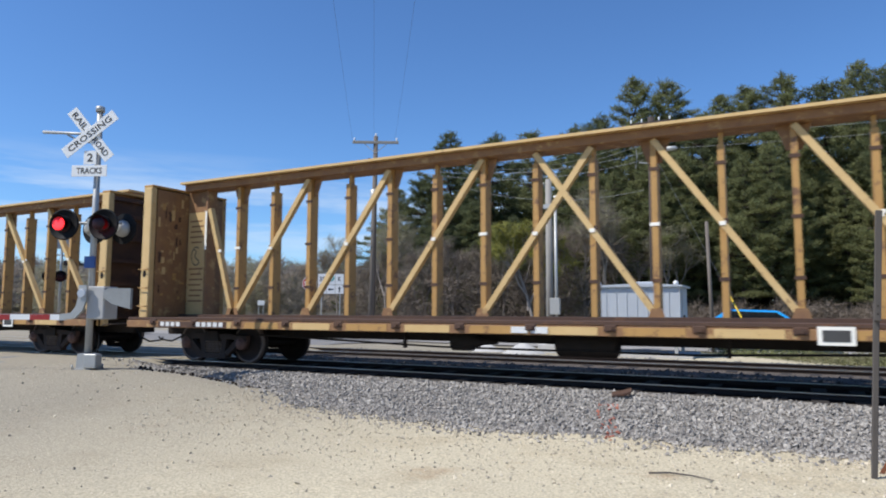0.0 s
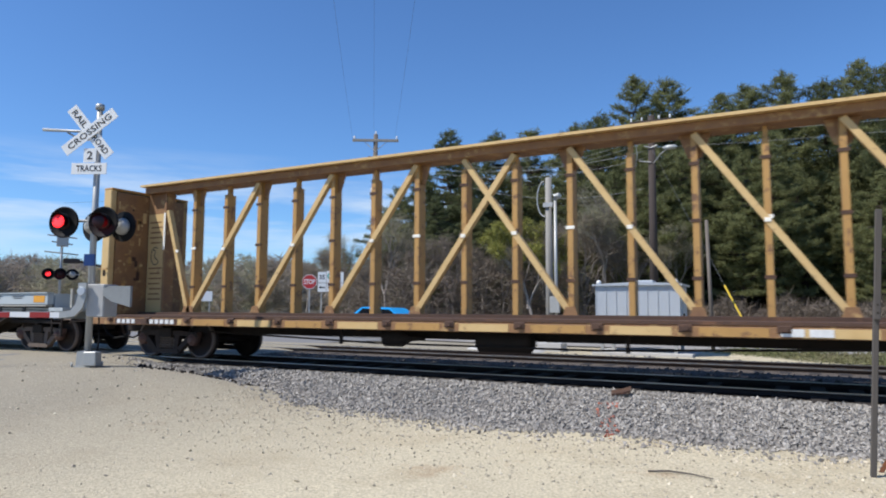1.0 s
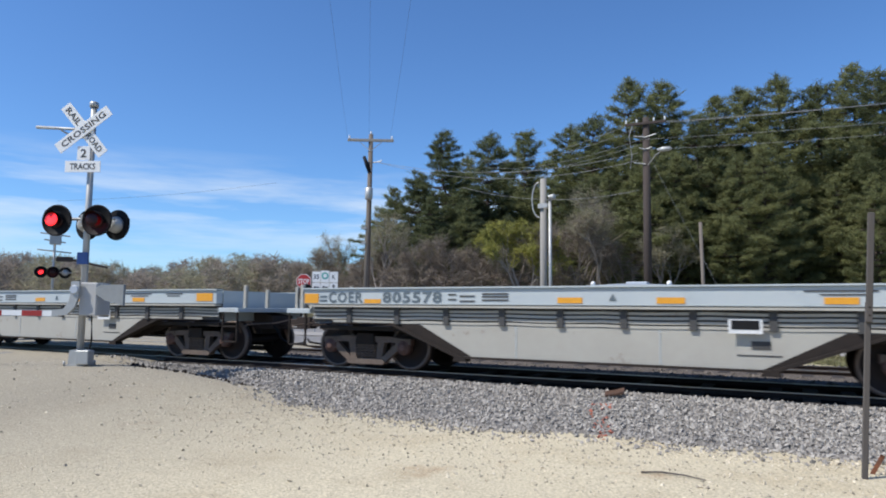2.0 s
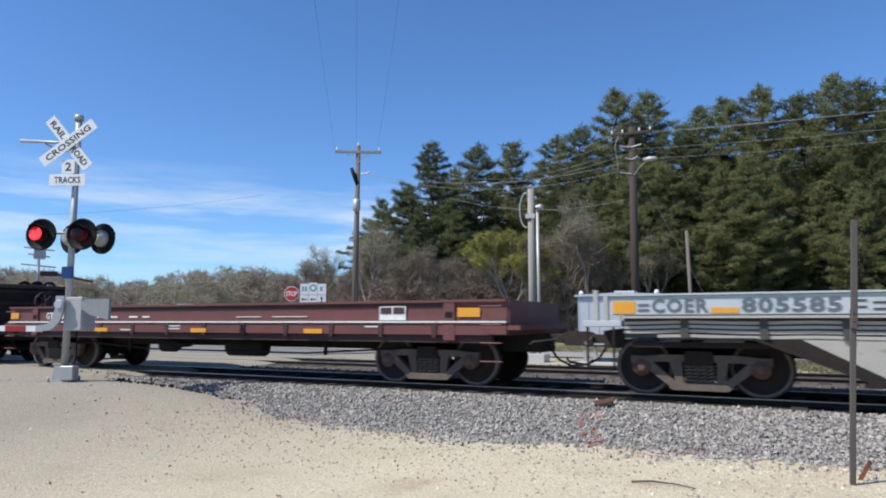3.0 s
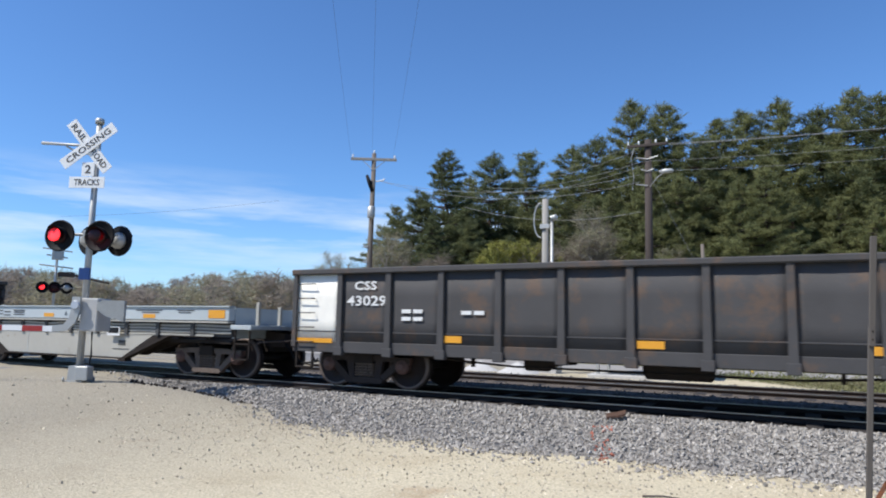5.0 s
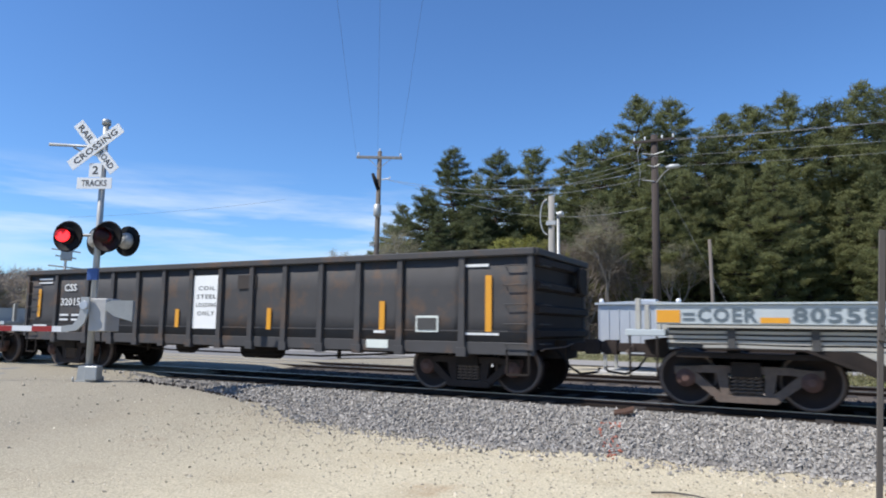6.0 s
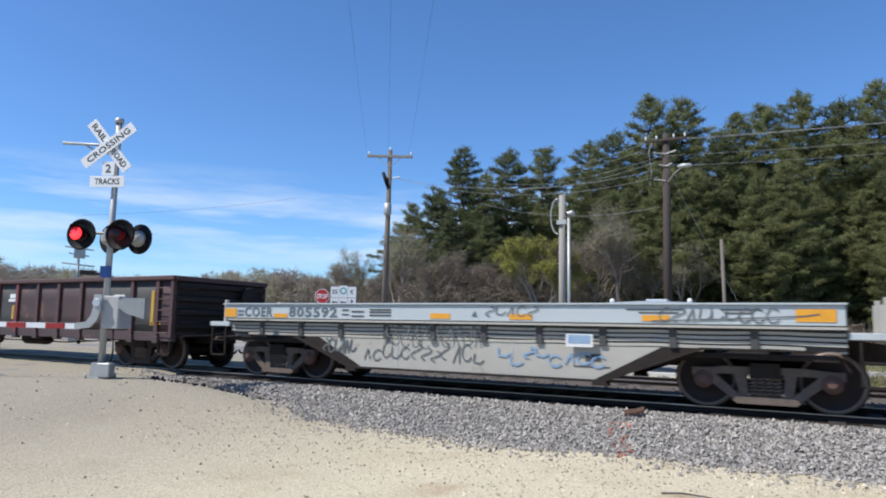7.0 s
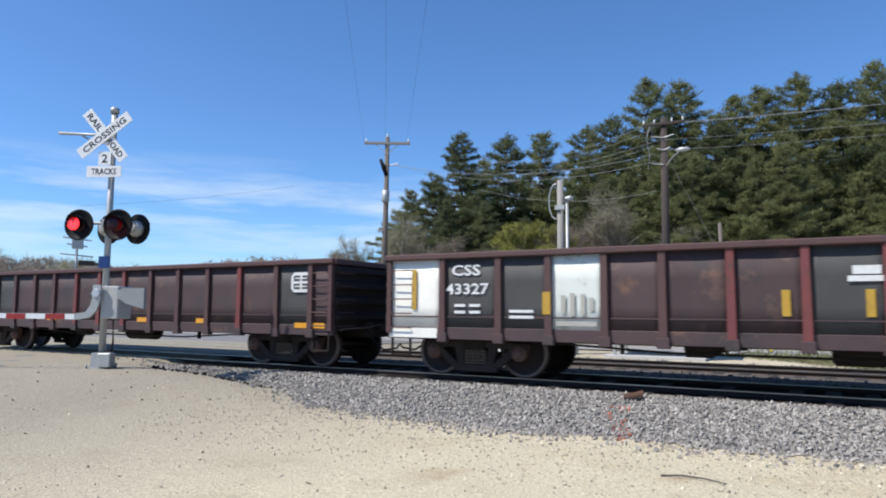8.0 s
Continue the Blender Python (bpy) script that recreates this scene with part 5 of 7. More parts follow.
def maroon_gondola(c, first):
    L = 14.75
    ribs = [x + 167.1 for x in (-173.26, -172.13, -171.2, -170.24, -169.32, -168.33, -167.34, -166.35, -165.34, -164.35, -163.35, -162.34, -161.25, -160.3)]
    pan = {0: M_WHITEPANEL, 1: M_GREYPANEL, 2: M_GREYPANEL, 3: M_WHITEWORN, 13: M_GREYPANEL, 12: M_GREYPANEL, 7: M_GREYPANEL, 5: M_BURNT, 6: M_BURNT, 8: M_BURNT, 9: M_BURNT, 10: M_BURNT} if first else {13: M_GREYPANEL, 2: M_GREYPANEL, 4: M_BURNT, 6: M_BURNT, 7: M_BURNT, 8: M_BURNT}
    car = gondola("gondola_car", "weathered maroon gondola with white corner panel and patched sides" if first else "weathered maroon gondola with pale emblem and rust stains", c, L, 2.28, M_MAROON, M_MAROON_RIB, ribs, pan, 5.7)
    if first:
        lettering("reporting_mark", "CSS", car, M_LETTER, -5.97, 1.86, 0.58, 0.20, YF - 0.006)
        lettering("car_number", "43327", car, M_LETTER, -6.10, 1.52, 0.88, 0.20, YF - 0.006)
        for z in (1.32, 1.2):
            for dx in (0, 0.3):
                tape(car, -5.80 + dx, z, 0.22, 0.05, M_LETTER, "small_print")
        for z in (1.22, 1.12):
            tape(car, -4.6, z, 0.45, 0.05, M_LETTER, "small_print")
        for x, z, w, h in ((-6.78, 1.62, 0.1, 0.75), (-4.12, 1.36, 0.14, 0.38), (-0.5, 1.36, 0.11, 0.38), (0.53, 1.36, 0.11, 0.38), (4.35, 1.38, 0.16, 0.17), (6.6, 1.5, 0.11, 0.85)):
            tape(car, x, z, w, h, M_STRIP).location.y -= 0.05 if x == -4.12 else 0.0
        tape(car, -6.80, 0.81, 1.05, 0.18, M_WHITEPANEL, "corner_patch")
        tape(car, 6.75, 1.12, 0.35, 0.05)
        for dx, hh in ((-0.22, 0.30), (-0.06, 0.38), (0.12, 0.34), (0.26, 0.22)):
            tape(car, -3.62 + dx, 1.34, 0.08, hh, M_COIL_LOW, "ghost_letter")
        tape(car, -3.62, 1.02, 0.7, 0.08, M_COIL_LOW, "overpainted_patch")
        tape(car, 0.50, 1.82, 0.34, 0.12, M_LETTER, "emblem_bar")
        tape(car, 0.50, 1.70, 0.46, 0.08, M_LETTER, "emblem_bar")
    else:
        for x in (-5.3, -2.3, 1.5, 3.6):
            tape(car, x, 0.96, 0.42, 0.11)
        tape(car, 6.78, 0.90, 0.8, 0.11)
    ex, ez = (5.3, 1.62) if first else (6.53, 1.80)
    em = part("emblem", prism(bmesh.new(), [(ex + px, ez + pz) for px, pz in ((-0.27, -0.13), (-0.19, -0.21), (0.19, -0.21), (0.27, -0.13), (0.27, 0.13), (0.19, 0.21), (-0.19, 0.21), (-0.27, 0.13))], YF - 0.012, YF - 0.004), M_LETTER, car, "white four-celled emblem")
    for dx in (-0.115, 0.115):
        for dz in (-0.085, 0.085):
            part("cell", plate(ex + dx - 0.085, ex + dx + 0.085, ez + dz - 0.06, ez + dz + 0.06, YF - 0.0125, 0.004), M_GREYPANEL, em)
    for dz in (-0.085, 0.085):
        part("bar", plate(ex - 0.16, ex + 0.16, ez + dz - 0.012, ez + dz + 0.012, YF - 0.017, 0.003), M_LETTER, em)


maroon_gondola(-167.1, True)
maroon_gondola(-183.2, False)


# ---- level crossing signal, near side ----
FLASHING = []       # (added flash disc, which of the two beats its lit face shows on)


def flash_disc_mesh():
    """A shallow two-faced disc, added to flash the lamp by turning: the face towards -y glows, hottest off its middle;
    the back is dark.
    """
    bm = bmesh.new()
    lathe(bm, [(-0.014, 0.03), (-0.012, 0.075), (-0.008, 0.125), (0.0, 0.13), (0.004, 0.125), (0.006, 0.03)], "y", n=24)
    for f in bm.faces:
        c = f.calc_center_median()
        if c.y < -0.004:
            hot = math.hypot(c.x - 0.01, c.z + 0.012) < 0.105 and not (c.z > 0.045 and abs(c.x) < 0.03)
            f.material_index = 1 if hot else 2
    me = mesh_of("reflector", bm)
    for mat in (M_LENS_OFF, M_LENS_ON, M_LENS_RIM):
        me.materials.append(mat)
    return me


def flasher(parent, m, phase=None, r=0.31):
    """Round black background with hooded lens, facing -y."""
    bm = bmesh.new()
    lathe(bm, [(0.012, r), (-0.004, r), (-0.02, r - 0.015), (-0.02, r - 0.03), (-0.004, r - 0.04), (-0.004, 0.02)], "y", n=32)
    bg = part("signal_background", bm, M_BLACK, parent, "round black signal background", m)
    ho = bmesh.new()
    n = 22
    for k in range(n):
        a0, a1 = radians(-20 + 220 * k / n), radians(-20 + 220 * (k + 1) / n)
        f = lambda a, rr, y: ho.verts.new((rr * math.cos(a), y, rr * math.sin(a)))
        d0, d1 = -0.06 - 0.20 * max(0, math.sin(a0)), -0.06 - 0.20 * max(0, math.sin(a1))
        q = [f(a0, 0.17, -0.01), f(a1, 0.17, -0.01), f(a1, 0.175, d1), f(a0, 0.175, d0)]
        ho.faces.new(q)
        q = [f(a0, 0.163, -0.01), f(a0, 0.168, d0), f(a1, 0.168, d1), f(a1, 0.163, -0.01)]
        ho.faces.new(q)
    part("hood", ho, M_BLACK, bg)
    le = bmesh.new()
    lathe(le, [(-0.006, 0.152), (-0.025, 0.14), (-0.03, 0.09), (-0.032, 0.02)], "y", n=24)
    part("lens", le, M_LENS_OFF, bg, "dark red lens")
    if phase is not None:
        # Added flash disc, no real reflector: its turning stands for the bulb switching.
        rf = part("reflector", cached(SHARED, "reflector", flash_disc_mesh), M_LENS_OFF, bg, "added disc that turns to flash the lamp, one face glowing red", pose(0, -0.16, 0))
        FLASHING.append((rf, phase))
    ho = bmesh.new()
    lathe(ho, [(0.012, 0.17), (0.05, 0.17), (0.17, 0.12), (0.19, 0.06)], "y", n=20)
    part("lamp_housing", ho, M_STEEL, bg)
    return bg


def board(L, h, t=0.012):
    return box(bmesh.new(), -L / 2, L / 2, -t, 0, -h / 2, h / 2, 0.003)


def crossing_signal():
    gx, gy = -12.35, 8.35
    gz = 0.06
    sig = thing("crossing_signal", "galvanised level crossing signal with crossbuck, red flashers and lowered gate", "crossing signal", pose(gx, gy, gz, 0, 0, 25))
    top = 5.20 - gz
    bm = bmesh.new()
    lathe(bm, [(0.0, 0.066), (top, 0.057)], "z", n=16)
    part("mast", bm, M_STEEL, sig, "galvanised steel mast")
    part("mast_cap", lathe(bmesh.new(), [(top - 0.02, 0.085), (top + 0.08, 0.085), (top + 0.10, 0.04)], "z", n=14), M_STEEL, sig)
    ba = bmesh.new()
    box(ba, -0.19, 0.19, -0.19, 0.19, -0.06, 0.02)
    prism(ba, [(-0.15, 0.02), (0.15, 0.02), (0.13, 0.30), (-0.13, 0.30)], -0.14, 0.14)
    part("mast_foot", ba, M_STEEL, sig, "cast junction box foot")
    part("junction_box", box(bmesh.new(), 0.05, 0.30, -0.24, -0.02, 0.03, 0.30, 0.015), M_STEEL, sig)
    for i in range(4):
        part("anchor_bolt", lathe(bmesh.new(), [(0.0, 0.02), (0.09, 0.02)], "z", (-0.19 + 0.38 * (i % 2), -0.19 + 0.38 * (i // 2), 0.0), 8), M_STEEL, sig)
    # crossbuck
    zc = 4.69 - gz
    for k, (text, ang, y) in enumerate((("CROSSING", -38.0, -0.145), ("RAIL ROAD", 50.0, -0.12))):
        m = pose(-0.10, y, zc, 0, ang, 0)
        b = part("crossbuck_board", board(1.28, 0.23), M_WHITE, sig, "white crossbuck board with black letters", m)
        if k == 0:
            lettering("letters", text, b, M_LETTER_BLACK, -0.53, -0.062, 1.06, 0.125, -0.015)
        else:
            lettering("letters", "RAIL", b, M_LETTER_BLACK, -0.56, -0.062, 0.42, 0.125, -0.015)
            lettering("letters", "ROAD", b, M_LETTER_BLACK, 0.12, -0.062, 0.44, 0.125, -0.015)
    two = part("count_plate", board(0.26, 0.28), M_WHITE, sig, "white plate with the count of tracks", pose(-0.09, -0.11, 4.22 - gz))
    lettering("letters", "2", two, M_LETTER_BLACK, -0.06, -0.085, 0.12, 0.17, -0.015)
    tr = part("count_plate", board(0.72, 0.225), M_WHITE, sig, "white plate below the crossbuck", pose(-0.09, -0.12, 3.95 - gz))
    lettering("letters", "TRACKS", tr, M_LETTER_BLACK, -0.26, -0.06, 0.52, 0.125, -0.015)
    # arm with a small horizontal bracket at the top
    br = bmesh.new()
    tube(br, [(-0.05, 0.06, 4.74 - gz), (-0.6, 0.12, 4.78 - gz), (-1.3, 0.2, 4.84 - gz)], [0.03, 0.028, 0.035], 8)
    tube(br, [(-0.05, 0.06, 4.58 - gz), (-0.45, 0.15, 4.60 - gz), (-0.75, 0.15, 4.76 - gz)], 0.02, 6)
    part("top_bracket", br, M_STEEL, sig, "pale steel bracket arm")
    # flashers
    cz = 2.87 - gz
    cr = bmesh.new()
    tube(cr, [(-0.55, 0, cz + 0.05), (0.55, 0, cz + 0.05)], 0.03, 8)
    box(cr, -0.1, 0.1, -0.1, 0.1, cz - 0.05, cz + 0.13)
    part("cross_arm", cr, M_STEEL, sig)
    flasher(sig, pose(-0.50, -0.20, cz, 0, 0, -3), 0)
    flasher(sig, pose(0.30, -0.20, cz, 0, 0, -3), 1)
    flasher(sig, pose(-0.16, 0.30, cz - 0.03, 0, 0, 165))
    flasher(sig, pose(0.44, 0.30, cz - 0.03, 0, 0, 165))
    part("notice_box", box(bmesh.new(), -0.10, 0.11, -0.13, -0.07, 2.02 - gz, 2.25 - gz, 0.006), M_BLUE, sig, "small blue notice plate")
    # gate mechanism, elbow and arm
    part("gate_mechanism", box(bmesh.new(), 0.05, 0.40, -0.22, 0.28, 1.02 - gz, 1.66 - gz, 0.02), M_CONCRETE, sig, "pale grey gate machine box")
    el = bmesh.new()
    pts = [(-0.07, 1.68), (0.09, 1.68), (0.09, 1.40), (0.02, 1.18), (-0.12, 1.04), (-0.42, 1.0), (-0.42, 1.12), (-0.20, 1.15), (-0.11, 1.27), (-0.07, 1.44)]
    prism(el, [(x, z - gz) for x, z in pts], -0.31, -0.25)
    part("gate_elbow", el, M_STEEL, sig, "curved cast aluminium arm support")
    part("pivot_cap", lathe(bmesh.new(), [(-0.34, 0.075), (-0.30, 0.09), (-0.24, 0.09)], "y", (0.0, 0, 1.52 - gz), 18), M_ALU, sig)
    cw = bmesh.new()
    prism(cw, [(x, z - gz) for x, z in ((0.42, 1.44), (0.60, 1.32), (0.96, 1.22), (0.96, 1.62), (0.52, 1.62), (0.42, 1.56))], -0.30, -0.22)
    part("counterweight", cw, M_CASTGREY, sig, "pale grey counterweight plates")
    arm = bmesh.new()
    prism(arm, [(-0.3, 1.005 - gz), (-0.3, 1.115 - gz), (-6.5, 1.13 - gz), (-6.5, 1.07 - gz)], -0.292, -0.268)
    ga = part("gate_arm", arm, M_WHITE, sig, "white gate arm with red stripes, lowered")
    for i in range(9):
        x = -0.62 - 0.80 * i
        if x > -6.3:
            z0, z1 = 1.008 - gz, 1.114 - gz
            part("stripe", box(bmesh.new(), x - 0.40, x, -0.2955, -0.293, z0 + 0.002, z1), M_REDSTRIPE, ga)
    part("conduit", tube(bmesh.new(), [(0.08, 0.10, 0.05), (0.12, 0.16, 0.5), (0.12, 0.12, 1.05 - gz)], 0.02, 6), M_BLACK, sig)
    return sig


crossing_signal()


def far_signal():
    x, y = place(58.0, 41.5)
    sig = thing("crossing_signal", "distant level crossing signal with flashers beyond the tracks", "crossing signal", pose(x, y, 0.0, 0, 0, 55))
    part("mast", lathe(bmesh.new(), [(0, 0.07), (5.6, 0.06)], "z", n=10), M_STEEL, sig)
    part("mast_foot", box(bmesh.new(), -0.2, 0.2, -0.2, 0.2, -0.1, 0.3), M_STEEL, sig)
    part("cross_arm", tube(bmesh.new(), [(-0.9, 0, 3.0), (0.9, 0, 3.0)], 0.03, 6), M_STEEL, sig)
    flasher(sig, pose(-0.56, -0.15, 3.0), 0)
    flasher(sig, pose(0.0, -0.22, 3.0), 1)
    flasher(sig, pose(0.56, 0.15, 3.0, 0, 0, 180))
    for z, w in ((5.1, 0.7), (4.75, 0.5), (4.2, 0.8)):
        part("bracket", tube(bmesh.new(), [(-w, 0, z), (w, 0.1, z - 0.12)], 0.04, 6), M_STEEL, sig)
    part("bell_box", box(bmesh.new(), -0.25, 0.3, -0.2, 0.2, 4.5, 5.3, 0.02), M_STEEL, sig)
    part("relay_box", box(bmesh.new(), 0.1, 0.9, -0.2, 0.2, 3.6, 3.85, 0.02), M_POLEDARK, sig)
    lb = bmesh.new()
    tube(lb, [(0.9, 0.0, 3.7), (2.6, 0.0, 3.35)], 0.07, 6)
    part("bracket", lb, M_POLEDARK, sig)


far_signal()


# ---- road signs ----
def stop_sign():
    x, y = place(39.5, 36.0)
    z = 2.62
    th = thing("stop_sign", "red octagonal stop sign with white rim on a steel post", "road sign", pose(x, y, 0, 0, 0, 30))
    part("post", box(bmesh.new(), -0.03, 0.03, 0.0, 0.05, ground_z(x, y) - 0.1, z + 0.3), M_STEEL, th)
    oc = lambda r: [(r * math.cos(radians(22.5 + 45 * k)), z + r * math.sin(radians(22.5 + 45 * k))) for k in range(8)]
    rim = part("panel", prism(bmesh.new(), oc(0.41), -0.015, 0.0), M_WHITE, th)
    part("face", prism(bmesh.new(), oc(0.38), -0.02, -0.016), M_STOP, rim)
    lettering("letters", "STOP", rim, M_WHITE, -0.29, z - 0.13, 0.58, 0.26, -0.024)


def route_signs():
    x, y = place(37.75, 37.0)
    th = thing("route_sign", "white route marker signs with arrows on two posts", "road sign", pose(x, y, 0, 0, 0, 30))
    for px in (-0.5, 0.5):
        part("post", box(bmesh.new(), px - 0.03, px + 0.03, 0.0, 0.05, ground_z(x, y) - 0.1, 3.2), M_STEEL, th)
    for i, px in enumerate((-0.47, 0.0, 0.47)):
        p = part("panel", box(bmesh.new(), px - 0.225, px + 0.225, -0.02, 0.0, 2.62, 3.2 + 0.06 * (i == 1), 0.004), M_WHITE, th)
        if i == 1:
            c = bmesh.new()
            lathe(c, [(-0.026, 0.19), (-0.021, 0.19)], "y", (px, 0, 2.98), 24)
            part("disc", c, M_GREEN, p, "green round emblem")
            part("disc_inner", lathe(bmesh.new(), [(-0.03, 0.11), (-0.027, 0.11)], "y", (px, 0, 2.98), 20), M_WHITE, p)
        else:
            lettering("letters", ("35", "", "K")[i], p, M_LETTER_BLACK, px - (0.15 if i == 0 else 0.08), 2.80, 0.30 if i == 0 else 0.16, 0.25, -0.024)
        q = part("arrow_panel", box(bmesh.new(), px - 0.225, px + 0.225, -0.02, 0.0, 2.12, 2.59, 0.004), M_WHITE, th)
        ar = bmesh.new()
        if i < 2:
            prism(ar, [(px - 0.16, 2.36), (px - 0.05, 2.45), (px - 0.05, 2.39), (px + 0.16, 2.39), (px + 0.16, 2.33), (px - 0.05, 2.33), (px - 0.05, 2.27)], -0.026, -0.0215)
        else:
            prism(ar, [(px, 2.52), (px + 0.1, 2.40), (px + 0.03, 2.40), (px + 0.03, 2.2), (px - 0.03, 2.2), (px - 0.03, 2.40), (px - 0.1, 2.40)], -0.026, -0.0215)
        part("arrow", ar, M_LETTER_BLACK, q)


stop_sign()
route_signs()


def plain_board(az, dist, w, h, top):
    x, y = place(az, dist)
    th = thing("roadside_board", "small plain white board on two thin posts", "road sign", pose(x, y, 0, 0, 0, 35), "roadside boards")
    for px in (-w * 0.32, w * 0.32):
        part("post", box(bmesh.new(), px - 0.025, px + 0.025, 0.0, 0.04, ground_z(x, y) - 0.1, top), M_STEEL, th)
    part("panel", box(bmesh.new(), -w / 2, w / 2, -0.02, 0.0, top - h, top, 0.004), M_WHITE, th)


plain_board(47.8, 40.0, 0.85, 0.55, 2.15)
plain_board(43.4, 52.0, 0.5, 0.35, 1.95)


def sand_mound(x, y, w, h, seed):
    bm = bmesh.new()
    n, k = 18, 6
    z0 = ground_z(x, y) - 0.05
    rows = []
    for j in range(k + 1):
        f = j / k
        row = []
        for i in range(n):
            a = 2 * math.pi * i / n
            r = w * (1 - f) * (1 + 0.25 * noise.noise((math.cos(a) * 1.5, math.sin(a) * 1.5, seed + f)))
            row.append(bm.verts.new((x + r * math.cos(a), y + 0.6 * r * math.sin(a), z0 + h * f ** 0.85 + 0.05 * noise.noise((a, f * 3, seed)))))
        rows.append(row)
    for r0, r1 in zip(rows, rows[1:]):
        for i in range(n):
            bm.faces.new((r0[i], r0[(i + 1) % n], r1[(i + 1) % n], r1[i])).smooth = True
    bm.faces.new(rows[-1])
    tagged(part("sand_mound", bm, M_CONCRETE, None), "low grey mound of sandy spoil by the road", "mound", "spoil mounds")


sand_mound(-8.35, 21.2, 0.85, 0.42, 3.0)
sand_mound(-9.9, 21.6, 0.8, 0.38, 7.0)


# ---- poles and wires ----
def wire(name, p, q, sag, r, mat, label, parent=None):
    p, q = Vector(p), Vector(q)
    pts = []
    for i in range(21):
        t = i / 20
        c = p.lerp(q, t)
        c.z -= sag * 4 * t * (1 - t)
        pts.append(c)
    ob = part(name, tube(bmesh.new(), pts, r, 5), mat, parent)
    return tagged(ob, label, "wire", "overhead wires") if parent is None else ob


def insulator(parent, x, y, z):
    return part("insulator", lathe(bmesh.new(), [(0, 0.02), (0.05, 0.05), (0.09, 0.03), (0.13, 0.055), (0.17, 0.03)], "z", (x, y, z), 10), M_WHITE, parent)


P1 = (*place(34.3, 35.2), 0)
P2 = (*place(10.75, 33.0), 0)
P3 = (*place(19.2, 23.4), 0)
P4 = (*place(6.4, 25.0), 0)


def pole_1():
    x, y, _ = P1
    th = thing("utility_pole", "weathered wooden utility pole with crossarm and transformer", "utility pole", pose(x, y, ground_z(x, y), 0, 0.6, 28))
    H = 10.55
    part("pole", tube(bmesh.new(), [(0, 0, -0.5), (0, 0, H)], [0.17, 0.115], 12), M_POLE, th)
    part("crossarm", box(bmesh.new(), -1.22, 1.22, -0.16, -0.05, H - 0.42, H - 0.28, 0.01), M_POLEPALE, th)
    for s in (-1, 1):
        part("brace", beam(bmesh.new(), (s * 0.62, -0.1, H - 0.4), (0, -0.13, H - 0.95), 0.03), M_STEEL, th)
        insulator(th, s * 1.12, -0.1, H - 0.28)
    insulator(th, 0, 0, H)
    part("fuse_arm", tube(bmesh.new(), [(0, -0.1, H - 2.1), (-0.14, -0.2, H - 1.7), (-0.32, -0.22, H - 1.25)], [0.10, 0.12, 0.08], 8), M_BLACK, th, "black cable termination")
    part("transformer", lathe(bmesh.new(), [(H - 3.55, 0.16), (H - 3.5, 0.2), (H - 2.95, 0.2), (H - 2.9, 0.1)], "z", (0, -0.26, 0), 16), M_STEEL, th, "pale grey transformer can")
    part("bracket", tube(bmesh.new(), [(0, 0, H - 1.55), (0.55, -0.12, H - 1.48), (0.62, -0.12, H - 1.4)], 0.03, 6), M_STEEL, th)
    for z in (H - 5.1, H - 5.9):
        part("clamp", box(bmesh.new(), -0.34, -0.1, -0.15, 0.0, z, z + 0.12), M_STEEL, th)
    part("conduit", tube(bmesh.new(), [(0.12, -0.14, 0), (0.10, -0.13, H - 3.6)], 0.035, 6), M_POLEDARK, th)


def pole_2():
    x, y, _ = P2
    th = thing("utility_pole", "dark creosoted utility pole with street light and many wires", "utility pole", pose(x, y, ground_z(x, y), 0, 0.3, 0))
    H = 10.7
    part("pole", tube(bmesh.new(), [(0, 0, -0.5), (0, 0, H)], [0.21, 0.16], 12), M_POLEDARK, th)
    part("crossarm", box(bmesh.new(), -0.95, 0.95, -0.25, -0.14, H - 0.38, H - 0.26, 0.01), M_POLEDARK, th)
    for xx in (-0.9, -0.4, 0.4, 0.9):
        insulator(th, xx, -0.2, H - 0.26)
    for xx, z in ((-0.55, H - 0.9), (-0.55, H - 2.2), (0.5, H - 0.9), (-0.3, H - 1.5), (0.3, H - 1.5)):
        part("bracket", tube(bmesh.new(), [(0, -0.18, z - 0.1), (xx, -0.22, z)], 0.03, 6), M_STEEL, th)
    la = part("lamp_arm", tube(bmesh.new(), [(0.1, -0.15, H - 2.35), (0.5, -0.6, H - 2.05), (0.9, -1.0, H - 1.9)], 0.03, 6), M_STEEL, th)
    part("lamp_head", lathe(bmesh.new(), [(-0.35, 0.05), (-0.1, 0.12), (0.2, 0.10), (0.3, 0.03)], "x", (1.05, -1.1, H - 1.88), 12), M_STEEL, la)
    part("jumper", tube(bmesh.new(), [(-0.6, -0.25, H - 0.4), (-0.75, -0.3, H - 0.9), (-0.62, -0.3, H - 1.9), (-0.7, -0.3, H - 2.5)], 0.02, 5), M_WIRE, th)


